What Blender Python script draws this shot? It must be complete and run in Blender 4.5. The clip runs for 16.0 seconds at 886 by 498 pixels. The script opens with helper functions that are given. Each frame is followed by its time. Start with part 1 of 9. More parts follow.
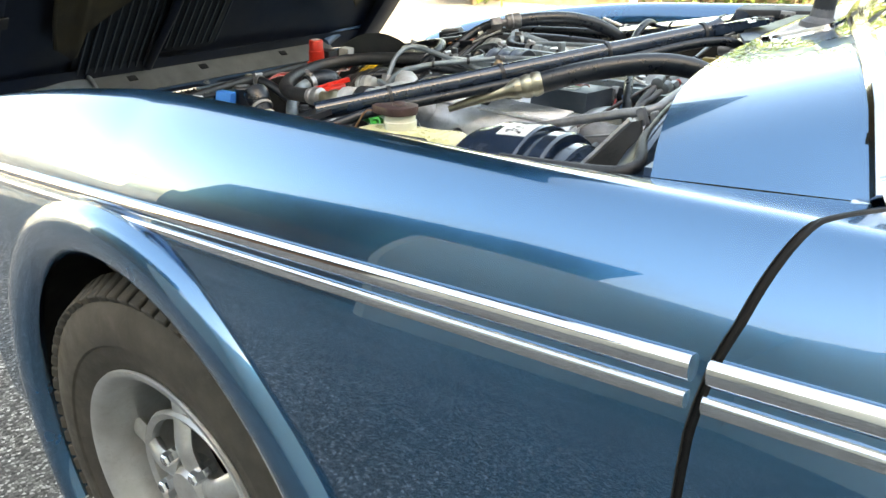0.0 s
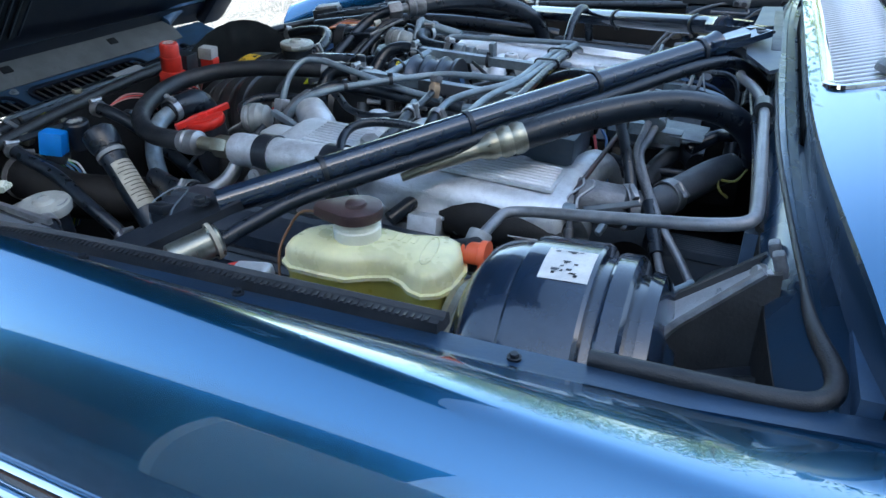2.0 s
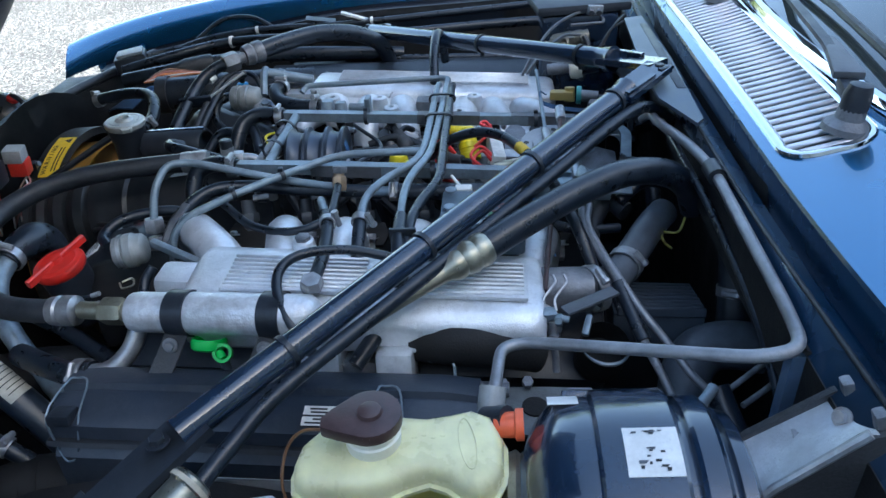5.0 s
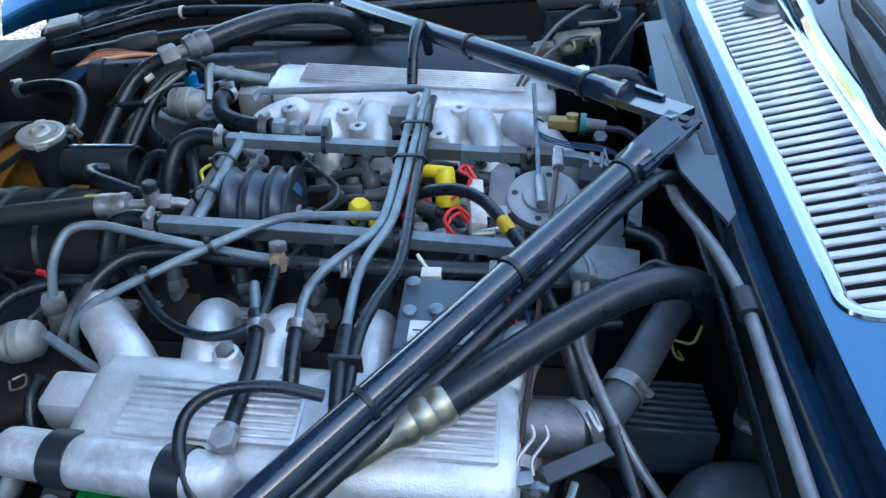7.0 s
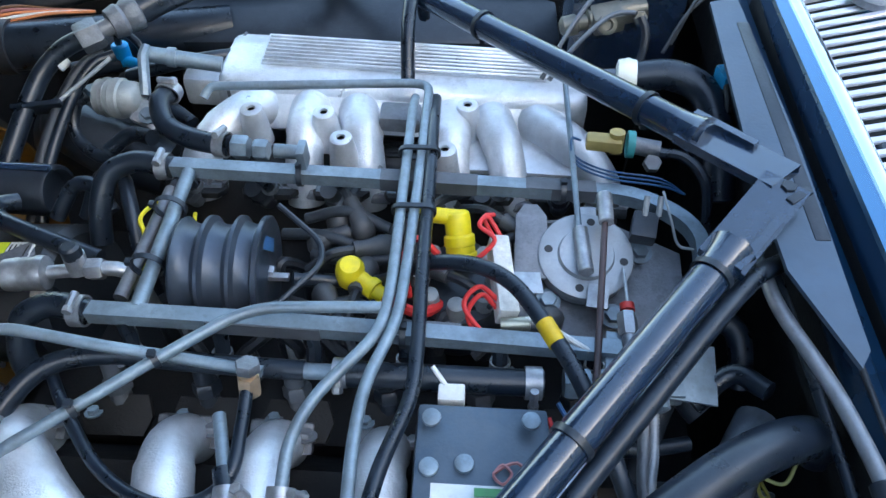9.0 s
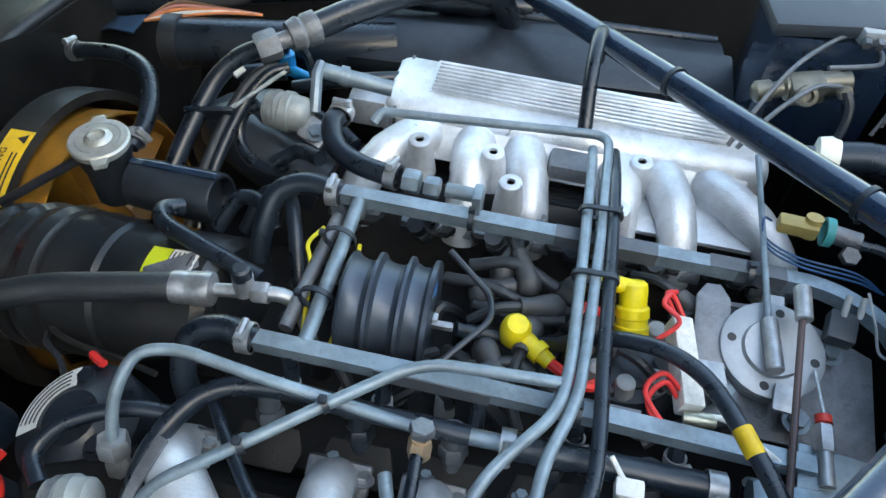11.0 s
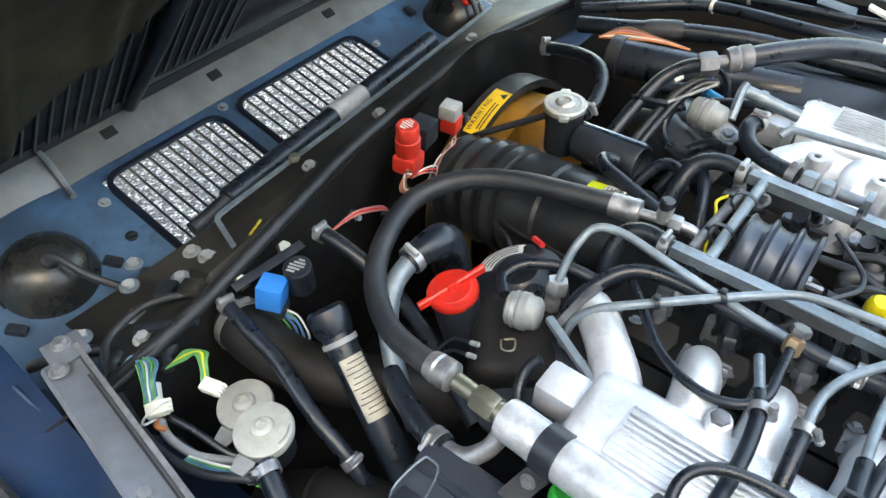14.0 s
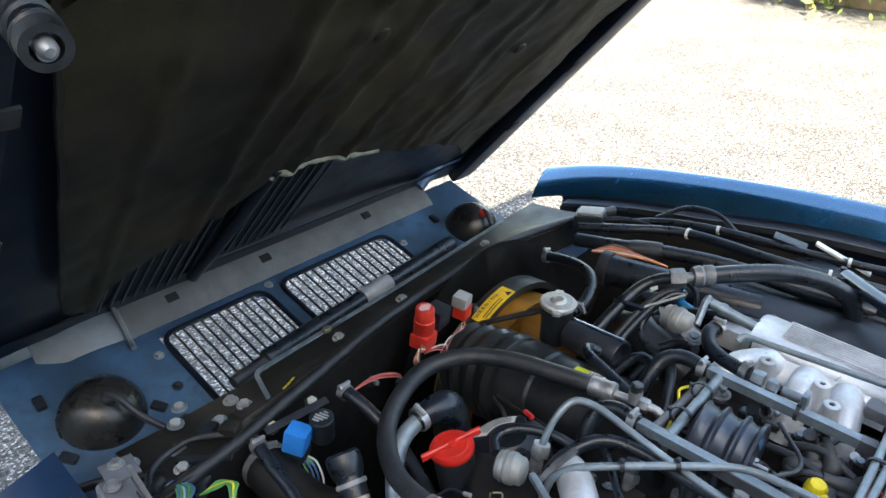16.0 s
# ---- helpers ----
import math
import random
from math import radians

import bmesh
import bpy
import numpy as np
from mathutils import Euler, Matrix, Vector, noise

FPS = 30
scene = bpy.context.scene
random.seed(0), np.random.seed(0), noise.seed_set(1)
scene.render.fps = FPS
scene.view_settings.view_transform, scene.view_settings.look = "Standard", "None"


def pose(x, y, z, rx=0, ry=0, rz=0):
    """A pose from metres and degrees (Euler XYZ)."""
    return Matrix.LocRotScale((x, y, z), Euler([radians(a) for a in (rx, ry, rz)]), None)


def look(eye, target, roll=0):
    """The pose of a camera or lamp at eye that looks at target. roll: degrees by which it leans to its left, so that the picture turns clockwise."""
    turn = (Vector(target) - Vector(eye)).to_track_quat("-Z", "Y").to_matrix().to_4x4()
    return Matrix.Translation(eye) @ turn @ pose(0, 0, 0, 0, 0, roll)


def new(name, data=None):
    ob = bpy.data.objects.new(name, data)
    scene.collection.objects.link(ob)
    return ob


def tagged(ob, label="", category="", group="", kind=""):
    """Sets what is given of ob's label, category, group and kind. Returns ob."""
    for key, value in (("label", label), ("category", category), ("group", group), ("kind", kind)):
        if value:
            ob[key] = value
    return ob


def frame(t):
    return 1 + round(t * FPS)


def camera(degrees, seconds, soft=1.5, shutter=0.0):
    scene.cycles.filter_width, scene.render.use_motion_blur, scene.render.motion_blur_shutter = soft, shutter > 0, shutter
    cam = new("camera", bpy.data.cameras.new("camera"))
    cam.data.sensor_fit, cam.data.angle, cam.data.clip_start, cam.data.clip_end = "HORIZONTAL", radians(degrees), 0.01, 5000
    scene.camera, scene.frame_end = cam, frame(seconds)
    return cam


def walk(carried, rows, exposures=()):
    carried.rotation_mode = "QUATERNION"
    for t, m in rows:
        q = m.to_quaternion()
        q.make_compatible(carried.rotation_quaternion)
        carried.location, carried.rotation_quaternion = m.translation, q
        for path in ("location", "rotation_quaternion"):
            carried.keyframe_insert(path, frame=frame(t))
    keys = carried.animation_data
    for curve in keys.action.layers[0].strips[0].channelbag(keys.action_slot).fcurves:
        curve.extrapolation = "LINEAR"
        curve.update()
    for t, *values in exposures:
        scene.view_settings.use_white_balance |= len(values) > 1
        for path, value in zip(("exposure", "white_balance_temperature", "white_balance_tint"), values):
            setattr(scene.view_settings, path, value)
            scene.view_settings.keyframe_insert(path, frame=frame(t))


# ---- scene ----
cam = camera(63.3, 16.0)
PATH = [
    (0, (0.793, -1.213, 1.019), (-0.307, 0.262, 0.233), -1.2),
    (0.5, (0.711, -1.104, 1.046), (-0.351, 0.374, 0.216), -0.8),
    (1, (0.629, -1.049, 1.062), (-0.289, 0.501, 0.194), -0.8),
    (1.5, (0.546, -1.028, 1.073), (-0.191, 0.6, 0.174), -0.9),
    (2, (0.503, -1.004, 1.091), (-0.194, 0.61, 0.138), -0.5),
    (2.5, (0.489, -0.96, 1.13), (-0.097, 0.623, 0.057), -0.5),
    (3, (0.47, -0.921, 1.155), (-0.019, 0.727, 0.133), 1.6),
    (3.5, (0.411, -0.931, 1.171), (0.068, 0.747, 0.137), -0.6),
    (6, (0.303, -0.797, 1.23), (0.145, 0.774, 0.002), -4.6),
    (6.5, (0.319, -0.729, 1.244), (0.069, 0.764, -0.063), -6.1),
    (7, (0.337, -0.638, 1.271), (0.16, 0.87, -0.03), -2.9),
    (7.5, (0.3, -0.554, 1.271), (0.183, 0.881, -0.118), -2.2),
    (8, (0.289, -0.485, 1.283), (0.225, 0.834, -0.22), -1.7),
    (10.5, (0.21, -0.327, 1.282), (0.044, 0.906, -0.283), 1.1),
    (11, (0.172, -0.341, 1.289), (-0.069, 0.904, -0.257), 0.9),
    (11.5, (0.131, -0.369, 1.293), (-0.208, 0.863, -0.246), 0.4),
    (12, (0.088, -0.415, 1.294), (-0.329, 0.791, -0.246), 0.8),
    (12.5, (0.048, -0.479, 1.295), (-0.44, 0.687, -0.255), 0.6),
    (13, (0.04, -0.54, 1.3), (-0.542, 0.573, -0.257), -0.4),
    (13.5, (0.088, -0.593, 1.311), (-0.652, 0.49, -0.198), -1.4),
    (14, (0.134, -0.645, 1.342), (-0.792, 0.468, -0.038), -3.0),
    (14.5, (0.17, -0.677, 1.387), (-0.902, 0.547, 0.224), -1.9),
    (15, (0.2, -0.702, 1.445), (-0.988, 0.606, 0.509), -0.5),
    (15.5, (0.237, -0.737, 1.465), (-1.006, 0.598, 0.645), -0.2),
    (16, (0.239, -0.767, 1.417), (-0.915, 0.579, 0.491), 1.0),
]
EXPOSURES = [(0.0, 3.27, 11000, 6), (0.5, 3.0, 9200, 6), (1.0, 2.7, 7300, 4), (1.5, 2.45, 6600, 3), (2.5, 2.4, 6400, 3), (3.5, 2.3, 6400, 3), (6.0, 2.35, 6200, 3), (7.0, 2.6, 6150, 2), (8.2, 2.8, 6200, 2), (10.3, 3.05, 7500, 1), (11.5, 3.05, 7700, -1), (13.0, 3.32, 8800, 3), (13.5, 3.5, 9000, 4), (14.0, 3.5, 9100, 5), (14.5, 3.43, 9100, 6), (15.0, 3.05, 8500, 6), (15.5, 2.9, 8300, 6), (16.0, 2.75, 7900, 6)]
walk(cam, [(t, look(eye, target, roll)) for t, eye, target, roll in PATH], EXPOSURES)

# ---- world, sun and the wall that shades the car ----
world = bpy.data.worlds.new("sky")
scene.world = world
world.use_nodes = True
sky = world.node_tree.nodes.new("ShaderNodeTexSky")
sky.sky_type, sky.sun_disc = "NISHITA", False
SUN_UP, SUN_FROM = radians(38), Vector((0.72, -0.69, 0)).normalized()
sky.sun_elevation, sky.sun_rotation = SUN_UP, math.atan2(SUN_FROM.x, SUN_FROM.y)
sky.dust_density = 1.8
world.node_tree.links.new(sky.outputs[0], world.node_tree.nodes["Background"].inputs[0])
world.node_tree.nodes["Background"].inputs[1].default_value = 0.15
sun_data = bpy.data.lights.new("sun", "SUN")
sun_data.energy, sun_data.angle, sun_data.color = 5.0, radians(0.53), (1.0, 0.95, 0.87)
sun = new("sun", sun_data)
sun.matrix_world = look(SUN_FROM * 30 + Vector((0, 0, 30 * math.tan(SUN_UP))), (0, 0, 0))


# ---- materials ----
def mat(name, base, rough=0.5, metal=0.0, var=0.25, scale=40.0, bump=0.15, fine=400.0, coat=0.0, dirt=None, dirt_amount=0.35, spec=0.5, see=0.0, piece=0.0):
    """A surface with grain and stains at two sizes: base colour, wear that shifts it, fine relief, dust of its own colour."""
    m = bpy.data.materials.new(name)
    m.use_nodes = True
    nt = m.node_tree
    b, N, L = nt.nodes["Principled BSDF"], nt.nodes.new, nt.links.new
    co = N("ShaderNodeTexCoord").outputs["Object"]
    def noisy(s, detail, rough_):
        n = N("ShaderNodeTexNoise")
        n.inputs["Scale"].default_value, n.inputs["Detail"].default_value, n.inputs["Roughness"].default_value = s, detail, rough_
        L(co, n.inputs["Vector"])
        return n.outputs["Fac"]
    def ramp(src, a, c, lo=0.3, hi=0.7):
        r = N("ShaderNodeMapRange")
        r.inputs[1].default_value, r.inputs[2].default_value, r.inputs[3].default_value, r.inputs[4].default_value = lo, hi, a, c
        L(src, r.inputs[0])
        return r.outputs[0]
    big, small = noisy(scale, 4, 0.6), noisy(fine, 3, 0.6)
    mix = N("ShaderNodeMix")
    mix.data_type = "RGBA"
    mix.inputs[6].default_value = (*[c * (1 - var) for c in base], 1)
    mix.inputs[7].default_value = (*[min(1, c * (1 + var)) for c in base], 1)
    L(ramp(big, 0, 1), mix.inputs[0])
    col = mix.outputs[2]
    if piece:
        info, hsv = N("ShaderNodeObjectInfo"), N("ShaderNodeHueSaturation")
        L(ramp(info.outputs["Random"], 1 - piece, 1 + piece), hsv.inputs["Value"])
        L(col, hsv.inputs["Color"])
        col = hsv.outputs[0]
    if dirt:
        d = N("ShaderNodeMix")
        d.data_type = "RGBA"
        d.inputs[7].default_value = (*dirt, 1)
        L(col, d.inputs[6])
        L(ramp(noisy(scale * 0.45, 6, 0.7), 0, dirt_amount * 1.15, 0.40, 0.64), d.inputs[0])
        col = d.outputs[2]
        spots = N("ShaderNodeMix")
        spots.data_type = "RGBA"
        spots.inputs[7].default_value = (*[0.5 * (x + y) for x, y in zip(dirt, base)], 1)
        L(col, spots.inputs[6])
        L(ramp(noisy(scale * 3.1, 3, 0.75), 0, min(0.6, dirt_amount * 1.2), 0.55, 0.66), spots.inputs[0])
        col = spots.outputs[2]
    L(col, b.inputs["Base Color"])
    L(ramp(big, max(0.03, rough * 0.8), min(1, rough * 1.25)), b.inputs["Roughness"])
    b.inputs["Metallic"].default_value = metal
    b.inputs["Specular IOR Level"].default_value = spec
    b.inputs["Coat Weight"].default_value = coat
    b.inputs["Coat Roughness"].default_value = 0.04
    b.inputs["Transmission Weight"].default_value = see
    if bump:
        bp = N("ShaderNodeBump")
        bp.inputs["Strength"].default_value, bp.inputs["Distance"].default_value = bump, 0.002
        L(small, bp.inputs["Height"])
        L(bp.outputs[0], b.inputs["Normal"])
    return m


PAINT = mat("blue_metallic_paint", (0.017, 0.142, 0.285), 0.23, 0.88, 0.06, 6, 0.0, coat=1.0)
PAINT.node_tree.nodes["Principled BSDF"].inputs["Coat IOR"].default_value = 1.9
PAINT.node_tree.nodes["Principled BSDF"].inputs["Coat Roughness"].default_value = 0.012
# body blue with dust; the gutter step's dark reflection is put into the colour
LEDGE_PAINT = mat("dusty_shaded_blue_paint", (0.010, 0.045, 0.100), 0.28, 0.5, 0.2, 12, 0.05, coat=0.3, dirt=(0.05, 0.055, 0.06), dirt_amount=0.3)
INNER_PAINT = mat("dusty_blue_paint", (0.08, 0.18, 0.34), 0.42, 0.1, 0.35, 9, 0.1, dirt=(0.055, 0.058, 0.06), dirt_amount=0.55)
# near-black blue; holds the shade under the bonnet and in the far gutter
SHADED_DARK_PAINT = mat("shaded_dark_blue_paint", (0.004, 0.008, 0.019), 0.35, 0.1, 0.3, 14, 0.05, dirt=(0.028, 0.03, 0.036), dirt_amount=0.3, spec=0.35)
CHROME = mat("chrome", (0.75, 0.76, 0.78), 0.08, 1.0, 0.05, 60, 0.0)
# base and dirt tinted blue to carry the sky's reflection in these blacks
GLOSS_BLACK = mat("gloss_black_paint", (0.008, 0.020, 0.043), 0.19, 0.0, 0.3, 30, 0.05, coat=0.85, dirt=(0.045, 0.06, 0.085), dirt_amount=0.2)
BLACK = mat("satin_black_paint", (0.009, 0.013, 0.020), 0.38, 0.0, 0.35, 30, 0.12, dirt=(0.048, 0.055, 0.066), dirt_amount=0.28)
# grimy black that also stands in for deep shade inside holes and hollows
BAY = mat("grime_and_shade_black", (0.005, 0.005, 0.006), 0.65, 0.0, 0.5, 18, 0.25, dirt=(0.025, 0.024, 0.022), dirt_amount=0.25, spec=0.35)
CROSS = mat("dusty_black_panel", (0.010, 0.010, 0.010), 0.5, 0.0, 0.4, 16, 0.2, dirt=(0.06, 0.057, 0.05), dirt_amount=0.4)
# hose rubber leans blue too, for the sky it mirrors
HOSE = mat("black_hose_rubber", (0.006, 0.010, 0.017), 0.30, 0.0, 0.3, 60, 0.12, 700, dirt=(0.045, 0.060, 0.080), dirt_amount=0.2)
MATT_HOSE = mat("dull_hose_rubber", (0.011, 0.014, 0.019), 0.47, 0.0, 0.3, 60, 0.25, 700, dirt=(0.060, 0.066, 0.076), dirt_amount=0.28)
SEAL = mat("seal_rubber", (0.011, 0.013, 0.017), 0.42, 0.0, 0.3, 50, 0.3, 900, dirt=(0.06, 0.062, 0.066), dirt_amount=0.25)
ALLOY = mat("silver_painted_alloy", (0.72, 0.75, 0.79), 0.34, 0.5, 0.15, 22, 0.42, 520, dirt=(0.20, 0.21, 0.225), dirt_amount=0.36)
DULL_ALLOY = mat("dull_cast_alloy", (0.21, 0.22, 0.24), 0.48, 0.5, 0.3, 30, 0.45, 350, dirt=(0.05, 0.05, 0.055), dirt_amount=0.5)
PIPE = mat("grey_plated_pipe", (0.22, 0.28, 0.325), 0.42, 0.4, 0.22, 50, 0.08, 500, dirt=(0.075, 0.075, 0.08), dirt_amount=0.42)
ZINC = mat("zinc_plate", (0.40, 0.41, 0.43), 0.40, 0.7, 0.25, 80, 0.1, 500, dirt=(0.16, 0.155, 0.145), dirt_amount=0.35)
BRASS = mat("yellow_passivated_steel", (0.42, 0.405, 0.32), 0.34, 0.8, 0.25, 50, 0.1, 500, dirt=(0.16, 0.14, 0.10), dirt_amount=0.4)
COPPER = mat("brass_fitting", (0.46, 0.33, 0.22), 0.4, 0.7, 0.2, 80, 0.1)
RED = mat("red_plastic", (0.62, 0.018, 0.012), 0.35, 0.0, 0.1, 60, 0.05, dirt=(0.35, 0.05, 0.04), dirt_amount=0.3)
RED_DULL = mat("faded_red_plastic", (0.56, 0.028, 0.018), 0.45, 0.0, 0.15, 60, 0.1, dirt=(0.3, 0.04, 0.03), dirt_amount=0.3)
BLUE = mat("blue_plastic", (0.008, 0.20, 0.64), 0.4, 0.0, 0.1, 60, 0.05, dirt=(0.02, 0.16, 0.42), dirt_amount=0.2)
GREEN = mat("green_plastic", (0.01, 0.38, 0.06), 0.4, 0.0, 0.12, 60, 0.05)
YELLOW = mat("yellow_rubber", (0.78, 0.62, 0.01), 0.45, 0.0, 0.12, 60, 0.08, dirt=(0.4, 0.32, 0.05), dirt_amount=0.3)
ORANGE = mat("orange_plastic", (0.72, 0.12, 0.045), 0.45, 0.0, 0.12, 60, 0.05)
AMBER = mat("amber_fan_plastic", (0.28, 0.13, 0.015), 0.45, 0.0, 0.3, 20, 0.05, dirt=(0.10, 0.06, 0.03), dirt_amount=0.4)
WHITE = mat("white_ceramic", (0.68, 0.68, 0.66), 0.5, 0.0, 0.1, 60, 0.1, dirt=(0.35, 0.33, 0.3), dirt_amount=0.35)
PAPER = mat("worn_label", (0.70, 0.70, 0.68), 0.5, 0.0, 0.08, 60, 0.0, dirt=(0.33, 0.33, 0.33), dirt_amount=0.35)
OLD_PAPER = mat("brown_label", (0.42, 0.38, 0.30), 0.55, 0.0, 0.12, 60, 0.0, dirt=(0.2, 0.18, 0.14), dirt_amount=0.4)
YELLOW_PAPER = mat("yellow_label", (0.80, 0.50, 0.03), 0.5, 0.0, 0.08, 60, 0.0, dirt=(0.3, 0.22, 0.06), dirt_amount=0.25)
INK = mat("label_ink", (0.02, 0.02, 0.022), 0.6, 0.0, 0.2, 60, 0.0)
GREY_PLASTIC = mat("grey_plastic", (0.30, 0.32, 0.33), 0.5, 0.0, 0.15, 60, 0.1, dirt=(0.15, 0.15, 0.15), dirt_amount=0.4)
TANK = mat("yellowed_plastic", (0.64, 0.61, 0.36), 0.28, 0.0, 0.14, 30, 0.08, 250, spec=0.45)
TANK.node_tree.nodes["Principled BSDF"].inputs["Subsurface Weight"].default_value = 0.35
TANK.node_tree.nodes["Principled BSDF"].inputs["Subsurface Radius"].default_value = (0.02, 0.018, 0.006)
FLUID = mat("fluid_filled_plastic", (0.52, 0.46, 0.10), 0.33, 0.0, 0.1, 30, 0.05)
BROWN_CAP = mat("brown_plastic", (0.055, 0.032, 0.032), 0.42, 0.0, 0.3, 60, 0.1)
CLEAR_CAP = mat("cream_plastic", (0.72, 0.72, 0.62), 0.4, 0.0, 0.08, 60, 0.05)
TYRE = mat("tyre_rubber", (0.035, 0.032, 0.028), 0.7, 0.0, 0.25, 25, 0.3, 500, dirt=(0.10, 0.09, 0.075), dirt_amount=0.45)
WHEEL = mat("silver_wheel_paint", (0.52, 0.54, 0.55), 0.35, 0.6, 0.08, 25, 0.08, dirt=(0.25, 0.24, 0.22), dirt_amount=0.3)
PAD = mat("insulation_cloth", (0.0075, 0.0062, 0.0038), 0.62, 0.0, 0.6, 9, 0.35, 300, dirt=(0.046, 0.033, 0.012), dirt_amount=0.55)
SLEEVE = mat("worn_sleeve", (0.10, 0.11, 0.125), 0.45, 0.2, 0.25, 40, 0.1, dirt=(0.05, 0.05, 0.055), dirt_amount=0.4)
BRICK = mat("brick_wall", (0.11, 0.055, 0.038), 0.8, 0.0, 0.3, 3, 0.3, 60)
RENDER = mat("pale_wall_render", (0.46, 0.44, 0.41), 0.8, 0.0, 0.12, 3, 0.3, 60)
ROOF = mat("dark_roof_tile", (0.022, 0.02, 0.021), 0.8, 0.0, 0.35, 8, 0.5, 40)
FENCE = mat("weathered_fence", (0.26, 0.20, 0.12), 0.75, 0.0, 0.3, 6, 0.3, 60)
LEAF = mat("leaf", (0.08, 0.13, 0.03), 0.55, 0.0, 0.5, 5, 0.0)
BARK = mat("bark", (0.12, 0.09, 0.06), 0.8, 0.0, 0.4, 20, 0.5, 60)
GLASS = mat("dark_glass", (0.04, 0.05, 0.05), 0.04, 0.0, 0.05, 10, 0.0, coat=1.0)
WIRES = [mat(n + "_wire", c, 0.45, 0.0, 0.15, 60, 0.0) for n, c in (("green", (0.07, 0.25, 0.08)), ("blue", (0.05, 0.14, 0.30)), ("pink", (0.40, 0.16, 0.15)), ("red", (0.6, 0.03, 0.03)), ("orange", (0.55, 0.18, 0.06)), ("white", (0.6, 0.6, 0.58)), ("yellow", (0.6, 0.5, 0.02)), ("black", (0.02, 0.02, 0.02)), ("brown", (0.15, 0.07, 0.03)))]
W = {n: m for n, m in zip(("green", "blue", "pink", "red", "orange", "white", "yellow", "black", "brown"), WIRES)}

def chippings(name, size=125.0):
    """Worn asphalt: pale and dark stone chips of about 8 mm in a dark binder, with broad stains."""
    m = bpy.data.materials.new(name)
    m.use_nodes = True
    nt = m.node_tree
    b, N, L = nt.nodes["Principled BSDF"], nt.nodes.new, nt.links.new
    co = N("ShaderNodeTexCoord").outputs["Object"]
    cell, gap, stain = N("ShaderNodeTexVoronoi"), N("ShaderNodeTexVoronoi"), N("ShaderNodeTexNoise")
    gap.feature = "DISTANCE_TO_EDGE"
    for v in (cell, gap):
        v.inputs["Scale"].default_value = size
        L(co, v.inputs["Vector"])
    stain.inputs["Scale"].default_value, stain.inputs["Detail"].default_value = 1.7, 6
    L(co, stain.inputs["Vector"])
    tone = N("ShaderNodeValToRGB")
    tone.color_ramp.elements[0].position, tone.color_ramp.elements[0].color = 0.15, (0.025, 0.025, 0.027, 1)
    tone.color_ramp.elements[1].position, tone.color_ramp.elements[1].color = 0.95, (0.60, 0.59, 0.58, 1)
    mid = tone.color_ramp.elements.new(0.6)
    mid.color = (0.15, 0.149, 0.147, 1)
    L(cell.outputs["Color"], tone.inputs[0])
    binder = N("ShaderNodeMapRange")
    binder.inputs[1].default_value, binder.inputs[2].default_value = 0.0, 0.10
    L(gap.outputs["Distance"], binder.inputs[0])
    mix = N("ShaderNodeMix")
    mix.data_type = "RGBA"
    mix.inputs[6].default_value = (0.03, 0.03, 0.03, 1)
    L(tone.outputs[0], mix.inputs[7])
    L(binder.outputs[0], mix.inputs[0])
    wear, shade = N("ShaderNodeMapRange"), N("ShaderNodeHueSaturation")
    wear.inputs[1].default_value, wear.inputs[2].default_value, wear.inputs[3].default_value, wear.inputs[4].default_value = 0.3, 0.7, 0.75, 1.25
    L(stain.outputs["Fac"], wear.inputs[0])
    L(wear.outputs[0], shade.inputs["Value"])
    L(mix.outputs[2], shade.inputs["Color"])
    L(shade.outputs[0], b.inputs["Base Color"])
    bump = N("ShaderNodeBump")
    bump.inputs["Strength"].default_value, bump.inputs["Distance"].default_value = 0.9, 0.004
    L(binder.outputs[0], bump.inputs["Height"])
    L(bump.outputs[0], b.inputs["Normal"])
    b.inputs["Roughness"].default_value = 0.8
    return m


asphalt = chippings("asphalt")


# ---- building blocks ----
WORLD_OF = {}


def thing(name, label, category, at=(0, 0, 0), group="", kind=""):
    ob = tagged(new(name), label, category, group, kind)
    ob.location = at
    ob.empty_display_size = 0.02
    WORLD_OF[ob] = Matrix.Translation(at)
    return ob


def as_mesh(name, bm, material, angle=38):
    me = bpy.data.meshes.new(name)
    bmesh.ops.recalc_face_normals(bm, faces=bm.faces)
    bm.to_mesh(me)
    bm.free()
    me.materials.append(material)
    me.shade_smooth()
    me.set_sharp_from_angle(angle=radians(angle))
    return me


def part(name, bm, material, parent=None, label="", m=None, angle=38):
    """Links a bmesh (or a ready mesh) as one mesh object under a thing or under a part."""
    me = as_mesh(name, bm, material, angle) if isinstance(bm, bmesh.types.BMesh) else bm
    ob = new(name, me)
    if parent is not None:
        ob.parent = parent
        ob.matrix_parent_inverse = WORLD_OF.get(parent, Matrix.Identity(4)).inverted()
    if m is not None:
        ob.matrix_basis = m
    WORLD_OF[ob] = m if m is not None else Matrix.Identity(4)
    if label:
        ob["label"] = label
    return ob


def solid(name, bm, material, label, category, group="", kind="", angle=38):
    """A thing that is one plain mesh."""
    return tagged(part(name, bm, material, None, angle=angle), label, category, group, kind)


